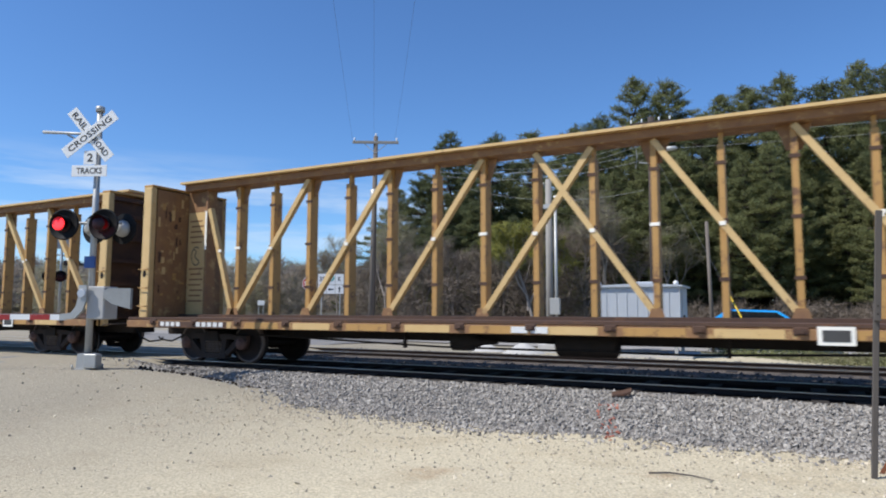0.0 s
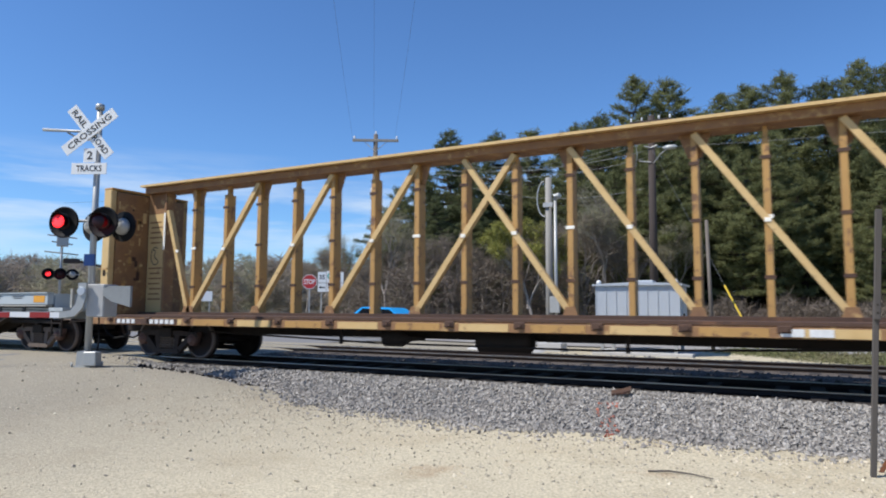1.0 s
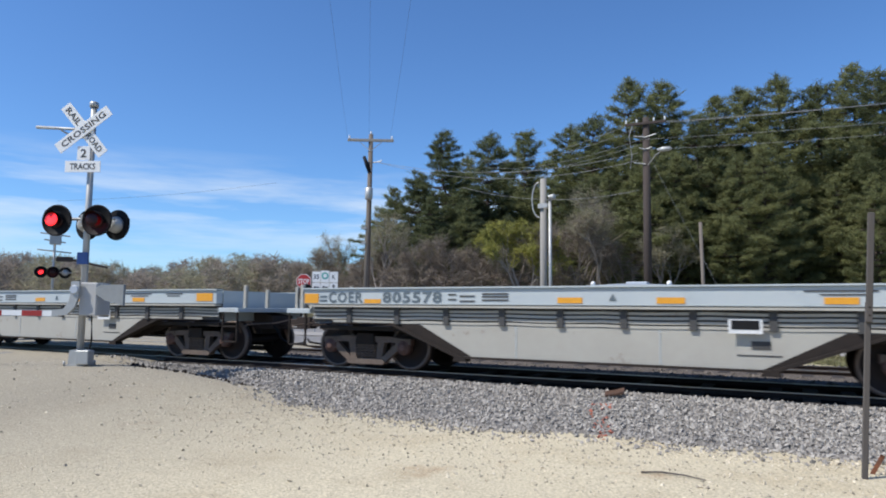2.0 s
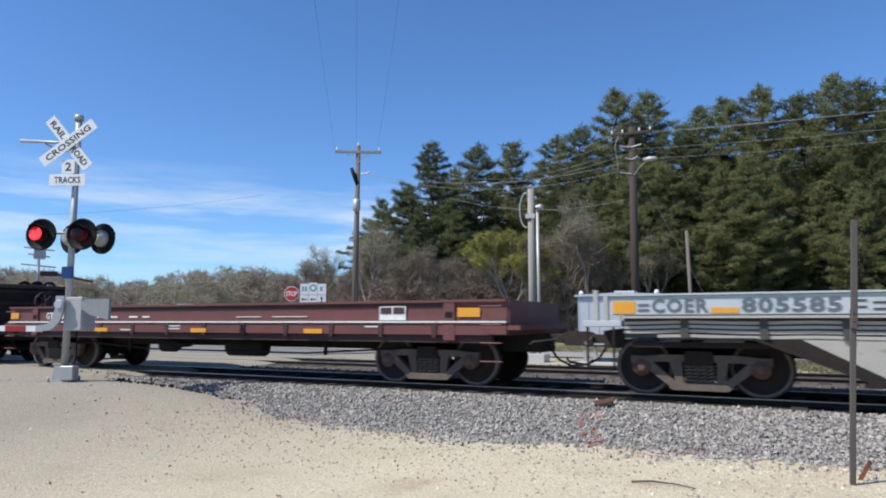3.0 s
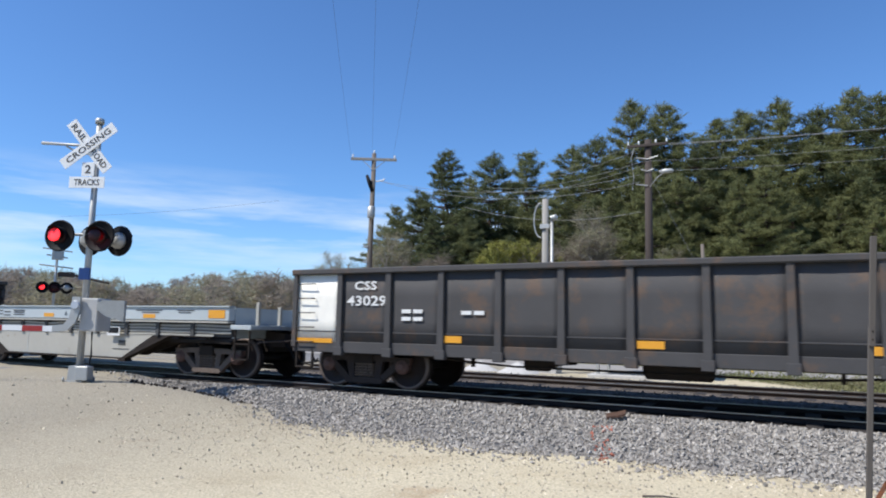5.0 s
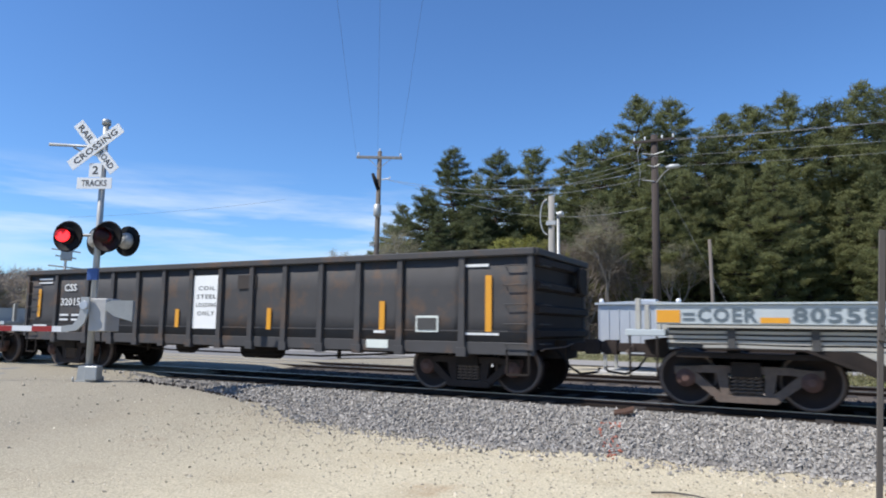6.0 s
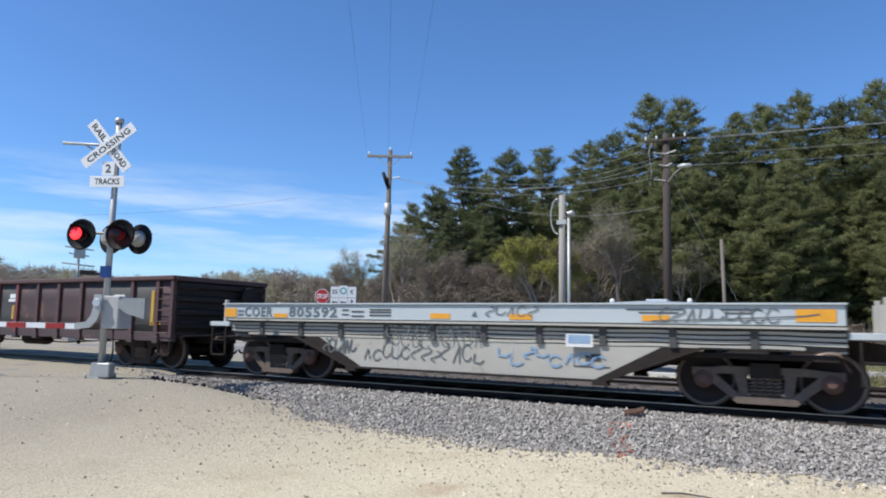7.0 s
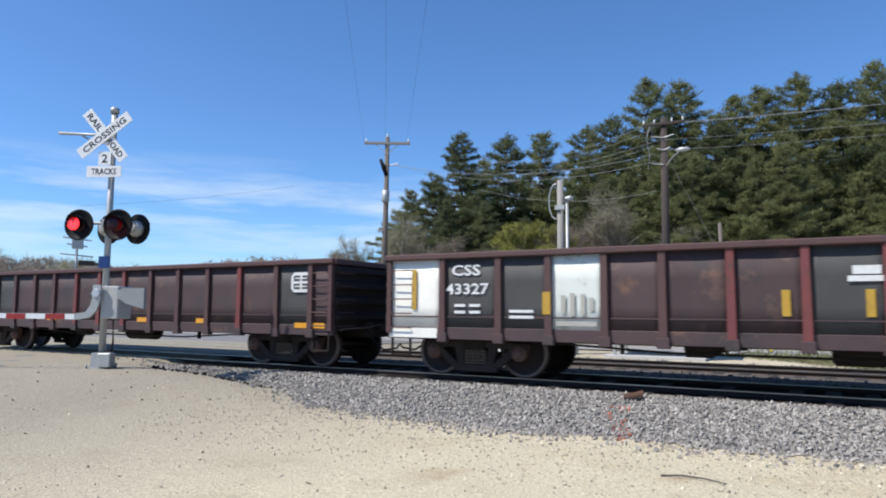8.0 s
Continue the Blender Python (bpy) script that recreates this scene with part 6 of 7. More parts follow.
def pole_3():
    x, y, _ = P3
    th = thing("service_pole", "pale grey wooden service pole with looped cable", "utility pole", pose(x, y, ground_z(x, y)))
    part("pole", tube(bmesh.new(), [(0, 0, -0.4), (0, 0, 6.0)], [0.135, 0.11], 12), M_POLEPALE, th)
    lp = [(-0.12 - 0.26 * math.sin(a), -0.1, 5.25 + 0.62 * math.cos(a)) for a in (math.pi * k / 10 for k in range(11))]
    part("cable_loop", tube(bmesh.new(), lp, 0.025, 6), M_STEEL, th)
    part("clamp", box(bmesh.new(), -0.14, 0.2, -0.18, 0.1, 4.95, 5.1), M_STEEL, th)
    part("footing", box(bmesh.new(), -0.35, 0.5, -0.3, 0.3, -0.02, 0.28, 0.02), M_CONCRETE, th)
    th2 = thing("service_mast", "pale galvanised conduit mast beside the wooden pole", "utility pole", pose(x + 0.28, y - 0.12, ground_z(x, y)))
    part("pipe", tube(bmesh.new(), [(0, 0, -0.3), (0, 0, 5.2)], 0.055, 10), M_STEEL, th2)
    part("weatherhead", tube(bmesh.new(), [(0, 0, 5.2), (0.0, 0, 5.32), (0.12, -0.05, 5.34), (0.14, -0.05, 5.22)], 0.09, 8), M_STEEL, th2)
    part("meter_box", box(bmesh.new(), -0.17, 0.17, -0.2, -0.07, 1.3, 1.85, 0.01), M_STEEL, th2)


def pole_4():
    x, y, _ = P4
    th = thing("stub_pole", "slender pale leaning stub pole", "utility pole", pose(x, y, ground_z(x, y), 0, -1.2, 0))
    part("pole", tube(bmesh.new(), [(0, 0, -0.4), (0, 0, 4.55)], [0.07, 0.058], 10), M_POLE, th)
    gx, gy = place(3.0, 24.2)
    gw = thing("guy_wire", "taut guy wire with bright yellow plastic guard", "guy wire", pose(gx, gy, 0))
    a, b = Vector((0, 0, ground_z(gx, gy))), Vector((P2[0] - gx, P2[1] - gy, 9.0))
    part("strand", tube(bmesh.new(), [a, b], 0.005, 4), M_WIREDARK, gw)
    part("guard", tube(bmesh.new(), [a.lerp(b, 0.02), a.lerp(b, 0.25)], 0.035, 6), M_GUARD, gw)


pole_1()
pole_2()
pole_3()
pole_4()


def build_wires():
    lab = "thin pale overhead wire between poles"
    ax = Vector((math.cos(radians(28)), math.sin(radians(28)), 0))
    a1 = Vector((P1[0], P1[1], ground_z(P1[0], P1[1])))
    a2 = Vector((P2[0], P2[1], ground_z(P2[0], P2[1])))
    # from the crossarm over the tracks to a pole behind the viewer
    back = Vector((9.0, -13.4, 10.4))
    for s in (-1, 0, 1):
        wire("overhead_wire", a1 + ax * s * 1.12 + Vector((0, 0, 10.3 + 0.35 * (s == 0))), back + ax * s * 1.1, 0.7, 0.0035, M_WIREDARK, "thin dark overhead wire crossing the tracks")
    for z1, z2, sag, r in ((9.0, 8.95, 0.75, 0.009), (9.0, 8.6, 0.9, 0.009), (7.6, 7.15, 0.55, 0.009)):
        p = a1 + Vector((0.5, -0.1, z1)) if z1 > 8 else Vector((P1[0] + 4.8, P1[1] + 1.5, 7.5))
        wire("overhead_wire", p, a2 + Vector((-0.3, -0.25, z2)), sag, r, M_WIRE, lab)
    # lines running on past both poles
    far_r = Vector((30, 32.5, 10.9))
    for dy, z in ((-0.9, 10.6), (-0.4, 10.6), (0.4, 10.6), (0.0, 9.8), (0.0, 9.3)):
        wire("overhead_wire", a2 + Vector((dy, -0.2, z - 0.2)), far_r + Vector((dy, 0, (z - 10.6) * 1.0)), 0.7, 0.0065, M_WIRE, lab)
    for dy, z in ((-0.9, 10.5), (-0.4, 10.3), (0.0, 9.8), (-0.3, 9.5)):
        wire("overhead_wire", a2 + Vector((dy, -0.2, z - 0.15)), Vector((-30, 60, z + 6.5)), 1.1, 0.008, M_WIRE, lab)
    # a service line far over the crossing
    wire("overhead_wire", (*place(58, 60), 9.4), (*place(42, 60), 12.2), 0.25, 0.009, M_WIREDARK, "thin dark wire far beyond the crossing")


build_wires()


# ---- signal bungalow beyond the tracks ----
def bungalow():
    th = thing("signal_bungalow", "silver aluminium signal equipment bungalow on a concrete pad", "equipment cabinet", pose(-4.58, 22.1, -0.2, 0, 0, 2))
    w, d, h = 2.52, 1.9, 2.22
    part("pad", box(bmesh.new(), -w / 2 - 0.12, w / 2 + 0.35, -d / 2 - 0.15, d / 2 + 0.15, -0.15, 0.10, 0.015), M_CONCRETE, th, "pale concrete pad")
    body = part("body", box(bmesh.new(), -w / 2, w / 2, -d / 2, d / 2, 0.62, h - 0.06, 0.01), M_ALU, th)
    for sx in (-1, 1):
        for sy in (-1, 1):
            part("leg", box(bmesh.new(), sx * (w / 2 - 0.15) - 0.05, sx * (w / 2 - 0.15) + 0.05, sy * (d / 2 - 0.15) - 0.05, sy * (d / 2 - 0.15) + 0.05, 0.10, 0.62), M_STEEL, th)
    for k in range(9):
        x = -w / 2 + w * k / 8
        part("seam", box(bmesh.new(), x - 0.014, x + 0.014, -d / 2 - 0.018, -d / 2 - 0.002, 0.64, h - 0.08), M_ALU, body)
    rf = bmesh.new()
    prism(rf, [(-w / 2 - 0.10, h - 0.06), (w / 2 + 0.10, h - 0.06), (w / 2 + 0.10, h - 0.01), (0, h + 0.05), (-w / 2 - 0.10, h - 0.01)], -d / 2 - 0.1, d / 2 + 0.1)
    roof = part("roof", rf, M_ALU, th, "low pitched aluminium roof")
    # White paint stands for the sun glint on each roof corner bracket.
    for x in (-w / 2 + 0.1, w / 2 - 0.1):
        part("lifting_eye", lathe(bmesh.new(), [(0, 0.07), (0.08, 0.08), (0.13, 0.03)], "z", (x, -d / 2, h - 0.01), 10), M_WHITE, roof, "roof corner bracket, white for its sun glint")
    part("vent", box(bmesh.new(), -0.25, 0.4, -0.3, 0.3, h + 0.03, h + 0.13, 0.02), M_ALU, roof)
    door = part("door", box(bmesh.new(), w / 2 + 0.002, w / 2 + 0.03, -0.45, 0.45, 0.70, h - 0.2, 0.005), M_ALU, th)
    part("handle", box(bmesh.new(), w / 2 + 0.03, w / 2 + 0.08, -0.38, -0.32, 1.1, 1.3, 0.005), M_BLACK, door)


bungalow()


def near_post():
    z = ground_z(0.54, 8.0)
    th = thing("wooden_post", "slender grey weathered wooden post, darker below", "post", pose(0.55, 7.95, z, 0.4, 3.3, 10))
    part("upper_board", box(bmesh.new(), -0.030, 0.030, -0.018, 0.018, 1.55, 2.66, 0.006), M_POST, th, "pale weathered board")
    part("lower_board", box(bmesh.new(), -0.027, 0.027, 0.019, 0.055, -0.4, 1.75, 0.006), M_POST, th)
    for zz in (1.62, 1.70):
        part("nail", lathe(bmesh.new(), [(-0.022, 0.008), (-0.018, 0.01)], "y", (0, 0, zz), 6), M_DARKSTEEL, th)


near_post()


def rail_scrap():
    """Rusty iron piece at the foot of the ballast top and a twig on the sand."""
    s = thing("rusty_plate", "rusty bent iron plate lying on the ballast", "scrap iron", pose(-2.55, 10.6, -0.085, 8, -6, 12))
    part("sheet", prism(bmesh.new(), [(-0.14, 0), (0.14, 0.02), (0.16, 0.07), (0.02, 0.04), (-0.14, 0.03)], -0.12, 0.12), M_BROWN, s)
    t = thing("twig", "thin dry curved twig on the sand", "twig", pose(-1.15, 7.1, ground_z(-1.15, 7.1) + 0.012))
    part("stem", tube(bmesh.new(), [(-0.3, 0, 0), (-0.1, 0.04, 0.015), (0.12, 0.03, 0.012), (0.32, -0.02, 0)], [0.009, 0.010, 0.008, 0.005], 6), M_POST, t)
    f = thing("marker_flag", "small rust-red marker lath leaning by the post", "marker", pose(0.63, 8.25, ground_z(0.63, 8.25), 18, 24, 0))
    part("lath", box(bmesh.new(), -0.02, 0.02, -0.006, 0.006, -0.05, 0.24), M_FLAME, f)


rail_scrap()


# ---- a blue car on the road behind ----
def blue_car():
    car = thing("passenger_car", "bright blue hatchback driving on the road beyond the tracks", "car")
    paint = material("bright_blue_car_paint", (0.02, 0.36, 0.75), 0.3, second=(0.02, 0.33, 0.70), scale=2, bump=0)
    glass = material("dark_car_glass", (0.01, 0.012, 0.015), 0.08, scale=2, bump=0)
    tyre = material("black_tyre_rubber", (0.02, 0.02, 0.02), 0.85, scale=9)
    b = bmesh.new()
    prism(b, [(-2.05, 0.32), (2.0, 0.28), (2.08, 0.55), (1.95, 0.86), (1.2, 0.93), (-1.05, 0.96), (-2.0, 0.90), (-2.1, 0.6)], -0.85, 0.85)
    bmesh.ops.bevel(b, geom=b.edges[:], offset=0.06, segments=2, affect="EDGES")
    part("body", b, paint, car)
    c = bmesh.new()
    prism(c, [(1.1, 0.92), (0.45, 1.38), (-1.1, 1.43), (-1.85, 0.92)], -0.72, 0.72)
    bmesh.ops.bevel(c, geom=c.edges[:], offset=0.05, segments=2, affect="EDGES")
    cab = part("cabin", c, paint, car)
    for s in (-1, 1):
        part("side_window", prism(bmesh.new(), [(0.92, 0.97), (0.42, 1.31), (-1.0, 1.36), (-1.5, 0.97)], s * 0.735 - 0.012, s * 0.735 + 0.012), glass, cab)
    for x in (-1.3, 1.28):
        for s in (-1, 1):
            w = part("wheel", lathe(bmesh.new(), [(-0.1, 0.2), (-0.1, 0.31), (0.1, 0.31), (0.1, 0.2)], "y", (x, s * 0.78, 0.31), 18), tyre, car)
            part("rim", lathe(bmesh.new(), [(-0.11, 0.05), (-0.105, 0.19), (0.105, 0.19), (0.11, 0.05)], "y", (x, s * 0.78, 0.31), 14), M_STEEL, w)
    for s in (-1, 1):
        part("tail_lamp", box(bmesh.new(), 2.0, 2.07, s * 0.65 - 0.13, s * 0.65 + 0.13, 0.62, 0.78, 0.01), M_STOP, car)
        part("headlight", box(bmesh.new(), -2.09, -2.0, s * 0.62 - 0.14, s * 0.62 + 0.14, 0.62, 0.76, 0.01), M_ALU, car)
    return car


BLUE_CAR = blue_car()


# ---- trees ----
def leaf_mesh(name, tufts, mat, seed, blades=9, length=0.34, width=0.05, droop=0.0):
    """Needle or leaf tufts: at each (x, y, z, size) a burst of narrow triangles."""
    rng = np.random.default_rng(seed)
    sp = np.array(tufts)
    n = len(sp) * blades
    c = np.repeat(sp[:, :3], blades, 0)
    s = np.repeat(sp[:, 3], blades)[:, None]
    d = rng.normal(0, 1, (n, 3))
    d[:, 2] = d[:, 2] * 0.7 + 0.35 - droop
    d /= np.linalg.norm(d, axis=1)[:, None]
    side = np.cross(d, rng.normal(0, 1, (n, 3)))
    side /= np.linalg.norm(side, axis=1)[:, None] + 1e-9
    ln = length * s * rng.uniform(0.6, 1.2, (n, 1))
    wd = width * s * rng.uniform(0.7, 1.3, (n, 1))
    root = c + rng.normal(0, 0.10, (n, 3)) * s
    tip = root + d * ln
    v = np.stack([root + side * wd, tip, root - side * wd], 1).reshape(-1, 3)
    f = np.arange(3 * n).reshape(-1, 3)
    me = bpy.data.meshes.new(name)
    me.from_pydata(v.tolist(), [], f.tolist())
    me.materials.append(mat)
    return me


def pine(seed, H, mat, low, wide):
    """A white pine: whorls of long level boughs with gaps between them, tufts spread flat along each bough."""
    rng = random.Random(seed)
    th = thing("pine_tree", "tall white pine with layered green boughs", "tree", group="pine wood")
    bm = bmesh.new()
    tr = [(rng.gauss(0, 0.05) * k, rng.gauss(0, 0.05) * k, H * k / 6) for k in range(7)]
    tr[0] = (0, 0, -0.5)
    tube(bm, tr, [0.24 - 0.036 * k for k in range(7)], 8)
    tufts = []
    z = low * H
    while z < H - 0.25:
        t = (z - low * H) / (H - low * H)
        reach = min(wide, 0.16 + 0.66 * (H - z) ** 0.82) * (0.72 + 0.28 * smooth(0.0, 0.25, t))
        nb = rng.randint(5, 6) if H - z > 1.5 else 4
        a0 = rng.uniform(0, 6.28)
        for k in range(nb):
            a = a0 + 6.28 * k / nb + rng.gauss(0, 0.28)
            R = reach * (rng.choice((0.6, 0.8, 0.95, 1.05, 1.2, 1.35)) if H - z > 2.5 else rng.uniform(0.75, 1.15))
            R *= 1 + 0.45 * noise.noise((math.cos(a) * 1.1, math.sin(a) * 1.1, z * 0.33 + seed))
            rise = R * rng.uniform(0.0, 0.26) + 0.5 * R * smooth(3.0, 0.5, H - z)
            p0 = Vector((0, 0, z + rng.gauss(0, 0.10)))
            p1 = Vector((R * 0.55 * math.cos(a), R * 0.55 * math.sin(a), z + rise * 0.25))
            p2 = Vector((R * math.cos(a), R * math.sin(a), z + rise))
            tube(bm, [p0, p1, p2], [0.045 + 0.012 * R, 0.032, 0.012], 4, False)
            m = max(2, int(R * 4.0))
            for i in range(m):
                f = 0.36 + 0.68 * (i + rng.random()) / m
                q = p0.lerp(p1, f / 0.55) if f < 0.55 else p1.lerp(p2, min(1.05, (f - 0.55) / 0.45))
                sp = 0.34 * R * (1.15 - f) + 0.08
                for _ in range(3):
                    o = rng.uniform(-1, 1) * sp
                    tufts.append((q.x - math.sin(a) * o + rng.gauss(0, 0.05), q.y + math.cos(a) * o + rng.gauss(0, 0.05), q.z + rng.gauss(0.05, 0.05), rng.uniform(0.6, 1.15)))
        z += rng.uniform(0.6, 1.0) * (0.5 + 0.45 * smooth(0.5, 4.0, H - z))
    for i in range(9):
        a, zz = rng.uniform(0, 6.28), rng.uniform(0.35, 1.0) * low * H
        R = rng.uniform(0.6, 1.9)
        tube(bm, [(0, 0, zz), (R * math.cos(a), R * math.sin(a), zz - 0.15 * R)], [0.03, 0.008], 4, False)
    for i in range(5):
        tufts.append((rng.gauss(0, 0.05), rng.gauss(0, 0.05), H * (0.96 + 0.012 * i), 0.8))
    part("trunk", bm, M_BARK, th)
    part("crown", leaf_mesh("crown", tufts, mat, seed, 16, 0.40, 0.026), mat, th)
    return th


def bare_tree(seed, H, spread, twig_mat, tuft_size=0.0, depth=5, label="leafless grey deciduous tree with fine twigs", name="bare_tree", group="bare trees"):
    rng = random.Random(seed)
    th = thing(name, label, "tree", group=group)
    bm = bmesh.new()
    ends = []

    def grow(p, d, ln, r, lev):
        q = p + d * ln
        mid = p.lerp(q, 0.5) + Vector((rng.gauss(0, 1), rng.gauss(0, 1), 0)) * ln * 0.05
        tube(bm, [p, mid, q], [r, r * 0.85, r * 0.66], 6 if lev < 2 else 3, False)
        if lev >= depth - 2:
            ends.append((q.x, q.y, q.z, rng.uniform(0.8, 1.3)))
        if lev == depth:
            return
        for _ in range(rng.randint(2, 3) if lev else rng.randint(3, 4)):
            ax = Vector((rng.gauss(0, 1), rng.gauss(0, 1), rng.gauss(0, 0.5))).normalized()
            nd = (d + ax * spread * rng.uniform(0.6, 1.1) + Vector((0, 0, 0.12))).normalized()
            grow(q if rng.random() < 0.7 else p.lerp(q, 0.65), nd, ln * rng.uniform(0.62, 0.82), r * 0.62, lev + 1)

    grow(Vector((0, 0, -0.3)), Vector((rng.gauss(0, 0.05), rng.gauss(0, 0.05), 1)).normalized(), H * 0.30, H * 0.014, 0)
    part("trunk", bm, M_BAREBARK, th)
    if ends:
        part("crown", leaf_mesh("crown", ends, twig_mat, seed, 26 if tuft_size > 0.2 else 12, 0.42 if tuft_size > 0.2 else 0.85, 0.022 if tuft_size > 0.2 else 0.011), twig_mat, th)
    return th


def settle(x, y):
    return ground_z(x, y)


def build_trees():
    rng = random.Random(11)
    kinds = [pine(21, 17.5, M_NEEDLE, 0.20, 3.5), pine(22, 18.5, M_NEEDLE, 0.28, 3.0), pine(23, 16.0, M_NEEDLE_DARK, 0.18, 3.5), pine(24, 18.0, M_NEEDLE_DARK, 0.24, 3.3), pine(25, 14.5, M_NEEDLE, 0.17, 3.5)]
    used = set()

    def put(k, x, y, h, ref):
        s = h / ref
        ob = kinds[k]
        m = pose(x, y, settle(x, y), rng.uniform(-2, 2), rng.uniform(-2, 2), rng.uniform(0, 360))
        if k not in used:
            used.add(k)
            ob.matrix_basis = m
            ob.scale = (s * rng.uniform(0.95, 1.1), s * rng.uniform(0.95, 1.1), s)
        else:
            c = copy_thing(ob, m)
            c.scale = (s * rng.uniform(0.95, 1.1), s * rng.uniform(0.95, 1.1), s)

    refs = (17.5, 18.5, 16.0, 18.0, 14.5)
    # the pines whose tops stand out against the sky: angle, distance, elevation of the top
    for az, d, el, k in ((27.9, 58, 15.1, 3), (24.1, 62, 14.9, 2), (20.4, 66, 15.0, 4), (17.6, 60, 15.4, 0), (15.4, 56, 16.0, 2), (12.4, 55, 18.5, 1), (9.2, 57, 18.4, 0), (7.2, 52, 15.6, 3),
                         (5.1, 54, 16.6, 4), (3.0, 56, 17.2, 1), (0.8, 55, 18.0, 0), (-1.6, 56, 17.0, 2), (-4.4, 55, 17.9, 1), (-6.5, 54, 17.2, 3), (-8.6, 56, 17.8, 0), (-11, 55, 17.6, 1),
                         (30.3, 57, 11.5, 2), (31.8, 58, 10.2, 4), (29.2, 50, 9.6, 3), (25.9, 51, 9.4, 2), (32.9, 60, 8.4, 2)):
        x, y = place(az, d)
        put(k, x, y, d * math.tan(radians(el)) + 1.2 - settle(x, y), refs[k])
    for az in (-12, -9.6, -7.4, -5.4, -3.1, -0.4, 1.9, 4.2, 6.6, 8.3, 10.6, 13.6, 16.4, 18.8, 22.2, 25.9, 28.9):
        d = rng.uniform(47.5, 51.5)
        x, y = place(az, d)
        put(rng.choice((0, 2, 3, 4)), x, y, d * math.tan(radians(rng.uniform(10.5, 13.8) if az < 16 else rng.uniform(8.0, 10.0))), 16.5)
    for az in (-10, -6, -2.2, 2.6, 6.0, 11.4, 14.5, 20.5, 26.2):
        d = rng.uniform(68, 80)
        x, y = place(az, d)
        put(rng.choice((0, 1, 2, 3)), x, y, d * math.tan(radians(13.5)), 17)

    # leafless trees in front of and beside the pines
    bares = [bare_tree(31, 9, 0.55, M_TWIGHAZE), bare_tree(32, 8, 0.6, M_TWIGHAZE), bare_tree(33, 10, 0.5, M_TWIGGREEN, 0.1)]
    bud = bare_tree(34, 8.6, 0.55, M_BUDS, 0.35, 5, "small tree in yellow-green spring bud", "budding_tree", "budding trees")
    x, y = place(20.9, 42.5)
    bud.matrix_basis = pose(x, y, settle(x, y), 0, 0, 40)
    first = set()
    spots = [(19.3, 44), (16.4, 45), (14.8, 44), (24.8, 46), (29.8, 47), (33.0, 50), (34.5, 53), (36.3, 62), (23.0, 46), (17.7, 47), (12.6, 46), (9.4, 46), (27.4, 46), (35.5, 57)]
    for i, (az, d) in enumerate(spots):
        k = i % 3
        x, y = place(az, d)
        m = pose(x, y, settle(x, y), 0, 0, rng.uniform(0, 360))
        s = rng.uniform(0.9, 1.1) if 13 < az < 20 else rng.uniform(0.65, 0.9) if az > 12 else rng.uniform(0.5, 0.7)
        if k not in first:
            first.add(k)
            bares[k].matrix_basis = m
            bares[k].scale = (s, s, s)
        else:
            c = copy_thing(bares[k], m)
            c.scale = (s, s, s)
    for i, (az, d, s) in enumerate(((38.6, 78, 1.12), (37.2, 80, 1.0), (39.6, 82, 0.95), (53.0, 120, 0.8), (54.5, 125, 0.75))):
        x, y = place(az, d)
        c = copy_thing(bares[(i + 1) % 3], pose(x, y, settle(x, y), 0, 0, 70 * i))
        c.scale = (s, s, s)
    x, y = place(36.6, 84)
    c = copy_thing(kinds[4], pose(x, y, settle(x, y)))
    c.scale = (0.42, 0.42, 0.56)


build_trees()


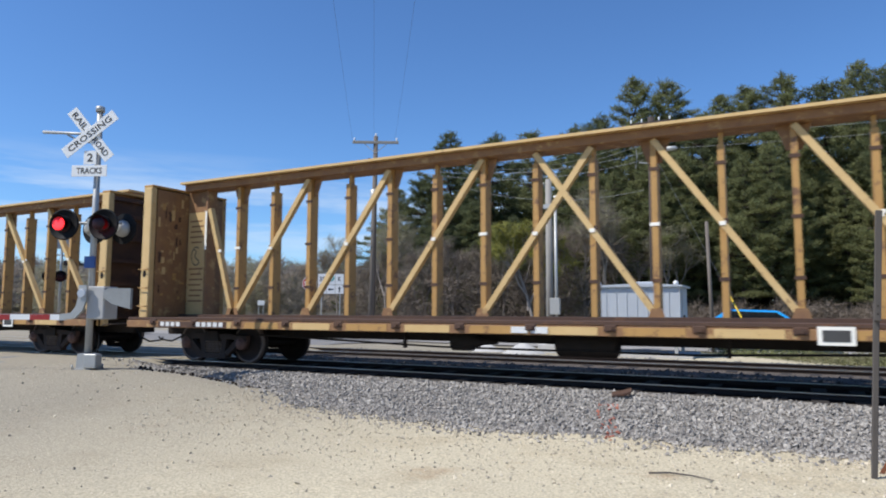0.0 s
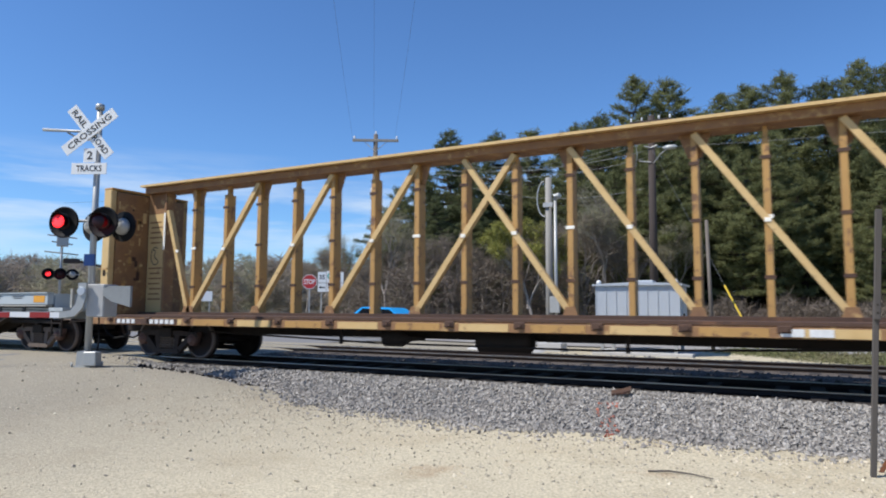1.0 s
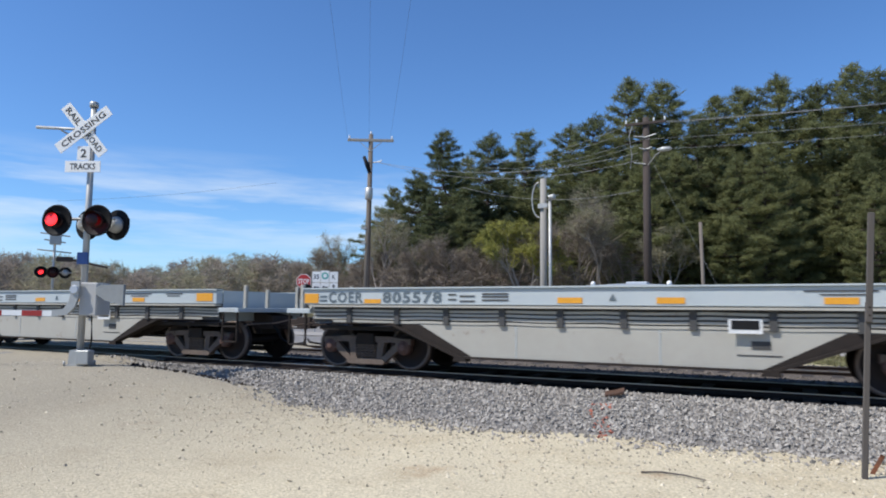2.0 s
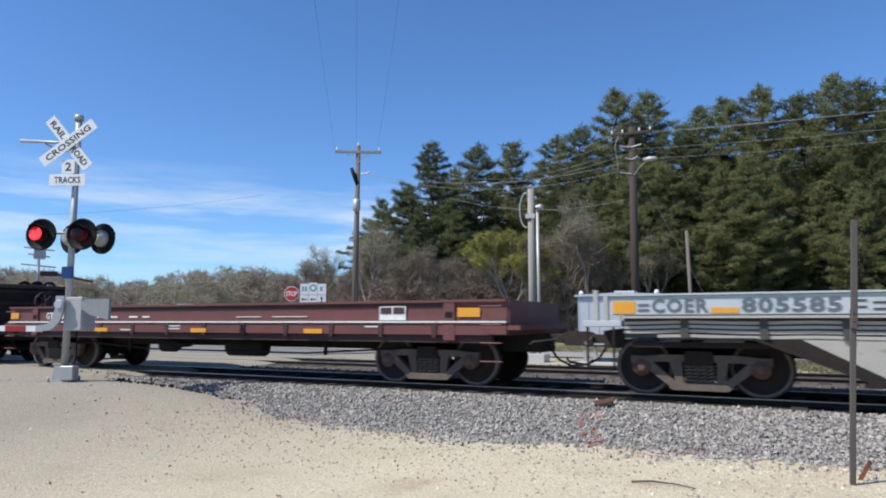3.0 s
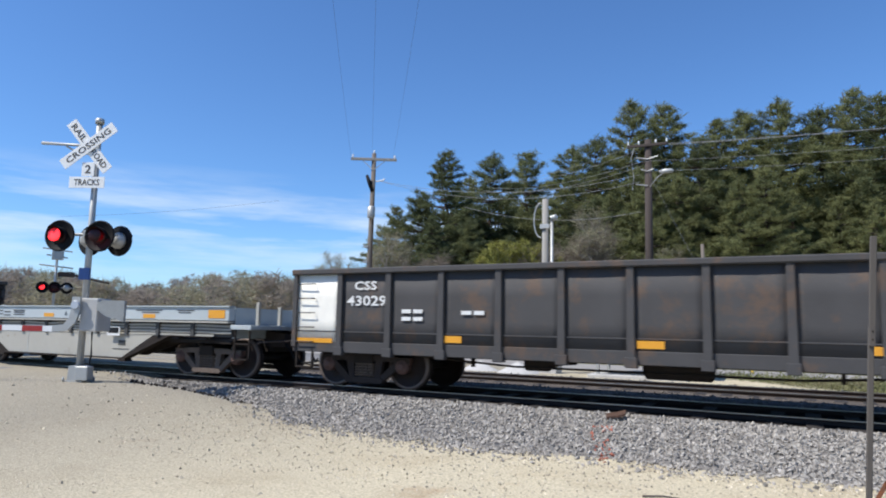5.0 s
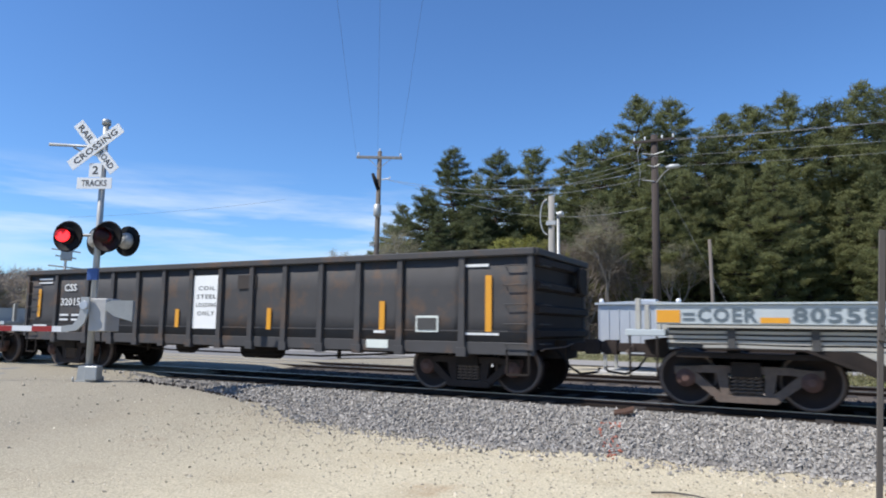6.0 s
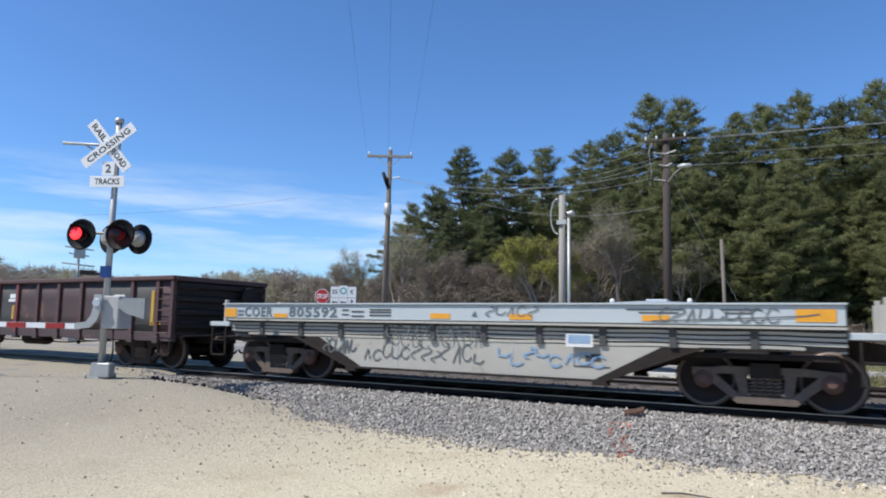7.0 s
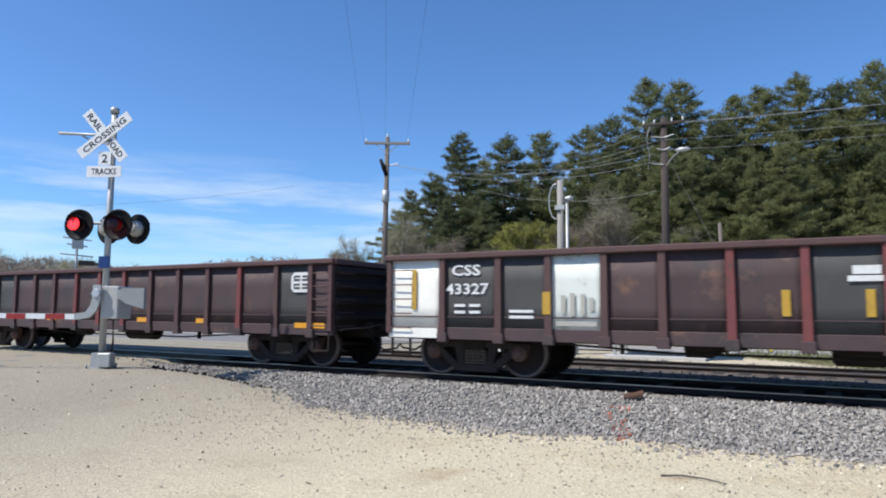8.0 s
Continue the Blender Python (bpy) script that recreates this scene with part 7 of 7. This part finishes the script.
def build_far_woods():
    """Leafless woods along the horizon and brush under the pines, each one mass."""
    rng = random.Random(17)
    tufts, green = [], []
    for _ in range(230):
        az = rng.uniform(33, 78)
        d = rng.uniform(100, 170)
        prof = 3.6 + 0.8 * math.exp(-((az - 45.0) / 3.5) ** 2) - 0.7 * math.exp(-((az - 52) / 2.5) ** 2) + 1.9 * smooth(61, 66, az) + 0.5 * smooth(41, 36, az)
        top = 1.2 + d * math.tan(radians(prof * rng.uniform(0.72, 1.06)))
        r = rng.uniform(2.2, 4.2)
        cx, cy = place(az, d)
        pick = green if rng.random() < 0.5 else tufts
        for _ in range(120):
            a, f, z = rng.uniform(0, 6.28), rng.random() ** 0.5, rng.random()
            rr = r * f * (0.35 + 0.65 * math.sin(math.pi * min(1.0, 0.15 + 0.8 * (1 - z))))
            pick.append((cx + rr * math.cos(a), cy + rr * math.sin(a), max(0.3, top * (1 - 0.85 * z) - 0.6 * f * f), rng.uniform(0.8, 1.5)))
    for nm, tf, mat, lab, sd in (("far_woods", tufts, M_FARHAZE, "distant grey-brown leafless woods along the horizon, paled for air haze", 41), ("far_budding_woods", green, M_FARGREEN, "distant woods with the first green, paled for air haze", 42)):
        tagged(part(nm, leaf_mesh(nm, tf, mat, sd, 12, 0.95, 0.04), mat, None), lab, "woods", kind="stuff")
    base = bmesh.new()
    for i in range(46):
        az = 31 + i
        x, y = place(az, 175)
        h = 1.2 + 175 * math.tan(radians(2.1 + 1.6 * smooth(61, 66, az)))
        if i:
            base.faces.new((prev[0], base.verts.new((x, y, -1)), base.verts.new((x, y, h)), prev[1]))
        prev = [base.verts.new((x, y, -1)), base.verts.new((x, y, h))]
    tagged(part("backdrop", base, M_FARHAZE, None), "wooded slope behind the far woods, haze put into its colour", "backdrop", kind="structure")
    brush = []
    for _ in range(5200):
        az = rng.uniform(-14, 37)
        d = rng.uniform(42.5, 50) + (8 if az > 33 else 0)
        x, y = place(az, d)
        hmax = (1.7 if az < 12 else 2.4) + 1.0 * noise.noise((az * 0.5, 1, 0)) + (1.5 if az > 14 else 0)
        brush.append((x, y, settle(x, y) + hmax * rng.random() ** 1.2, rng.uniform(0.7, 1.3)))
    tagged(part("undergrowth", leaf_mesh("undergrowth", brush, M_BRUSH, 43, 12, 0.7, 0.016), M_BRUSH, None), "tangled grey leafless brush at the wood's edge", "undergrowth", kind="stuff")
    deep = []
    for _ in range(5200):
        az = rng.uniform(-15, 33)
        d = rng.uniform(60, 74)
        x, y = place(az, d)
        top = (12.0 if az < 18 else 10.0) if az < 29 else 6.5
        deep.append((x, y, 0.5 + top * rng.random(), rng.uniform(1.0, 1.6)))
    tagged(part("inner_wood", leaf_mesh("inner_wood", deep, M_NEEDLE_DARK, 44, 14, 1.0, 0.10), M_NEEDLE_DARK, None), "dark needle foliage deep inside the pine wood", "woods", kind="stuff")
    grass = []
    for _ in range(9000):
        x, y = rng.uniform(-16, 9), rng.uniform(22.5, 34)
        if y + 0.28 * x + 2.0 < 27.4 or 24.6 < y < 28.8:
            continue
        grass.append((x, y, settle(x, y), rng.uniform(0.5, 1.1)))
    for _ in range(9000):
        x, y = rng.uniform(-4, 10), rng.uniform(18.9, 24.6)
        if y + 1.04 * x > 21.6 + rng.uniform(-0.8, 0.8):
            grass.append((x, y, settle(x, y), rng.uniform(0.5, 1.3)))
    tagged(part("grass", leaf_mesh("grass", grass, M_GRASSBLADE, 45, 6, 0.16, 0.014), M_GRASSBLADE, None), "short spring grass mixed with dry stalks beyond the gravel", "grass", kind="stuff")


build_far_woods()


# ---- what moves ----
def motions():
    for car, s0 in KEYED:
        walk(car, [(t, pose(s0 + SPEED * t, TRACK, 0)) for t in range(9)])
    turn = math.degrees(SPEED / WHEEL_R / FPS)
    for ws, x in ROLLING:
        walk(ws, [(i / FPS, pose(x, 0, WHEEL_R, 0, turn * i, 0)) for i in range(8 * FPS + 1)])
    # flash discs turn over at each beat to show the lit or dark face
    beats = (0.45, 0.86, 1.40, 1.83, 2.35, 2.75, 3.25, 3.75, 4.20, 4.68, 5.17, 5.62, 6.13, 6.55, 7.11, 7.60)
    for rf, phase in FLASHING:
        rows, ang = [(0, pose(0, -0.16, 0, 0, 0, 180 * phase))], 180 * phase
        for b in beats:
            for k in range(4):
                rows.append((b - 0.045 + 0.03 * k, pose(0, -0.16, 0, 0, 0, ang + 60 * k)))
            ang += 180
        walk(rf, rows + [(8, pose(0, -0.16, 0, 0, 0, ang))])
    walk(BLUE_CAR, [(t, pose(-1.25 - 15.6 * t, 26.2, -0.13)) for t in range(9)])


motions()
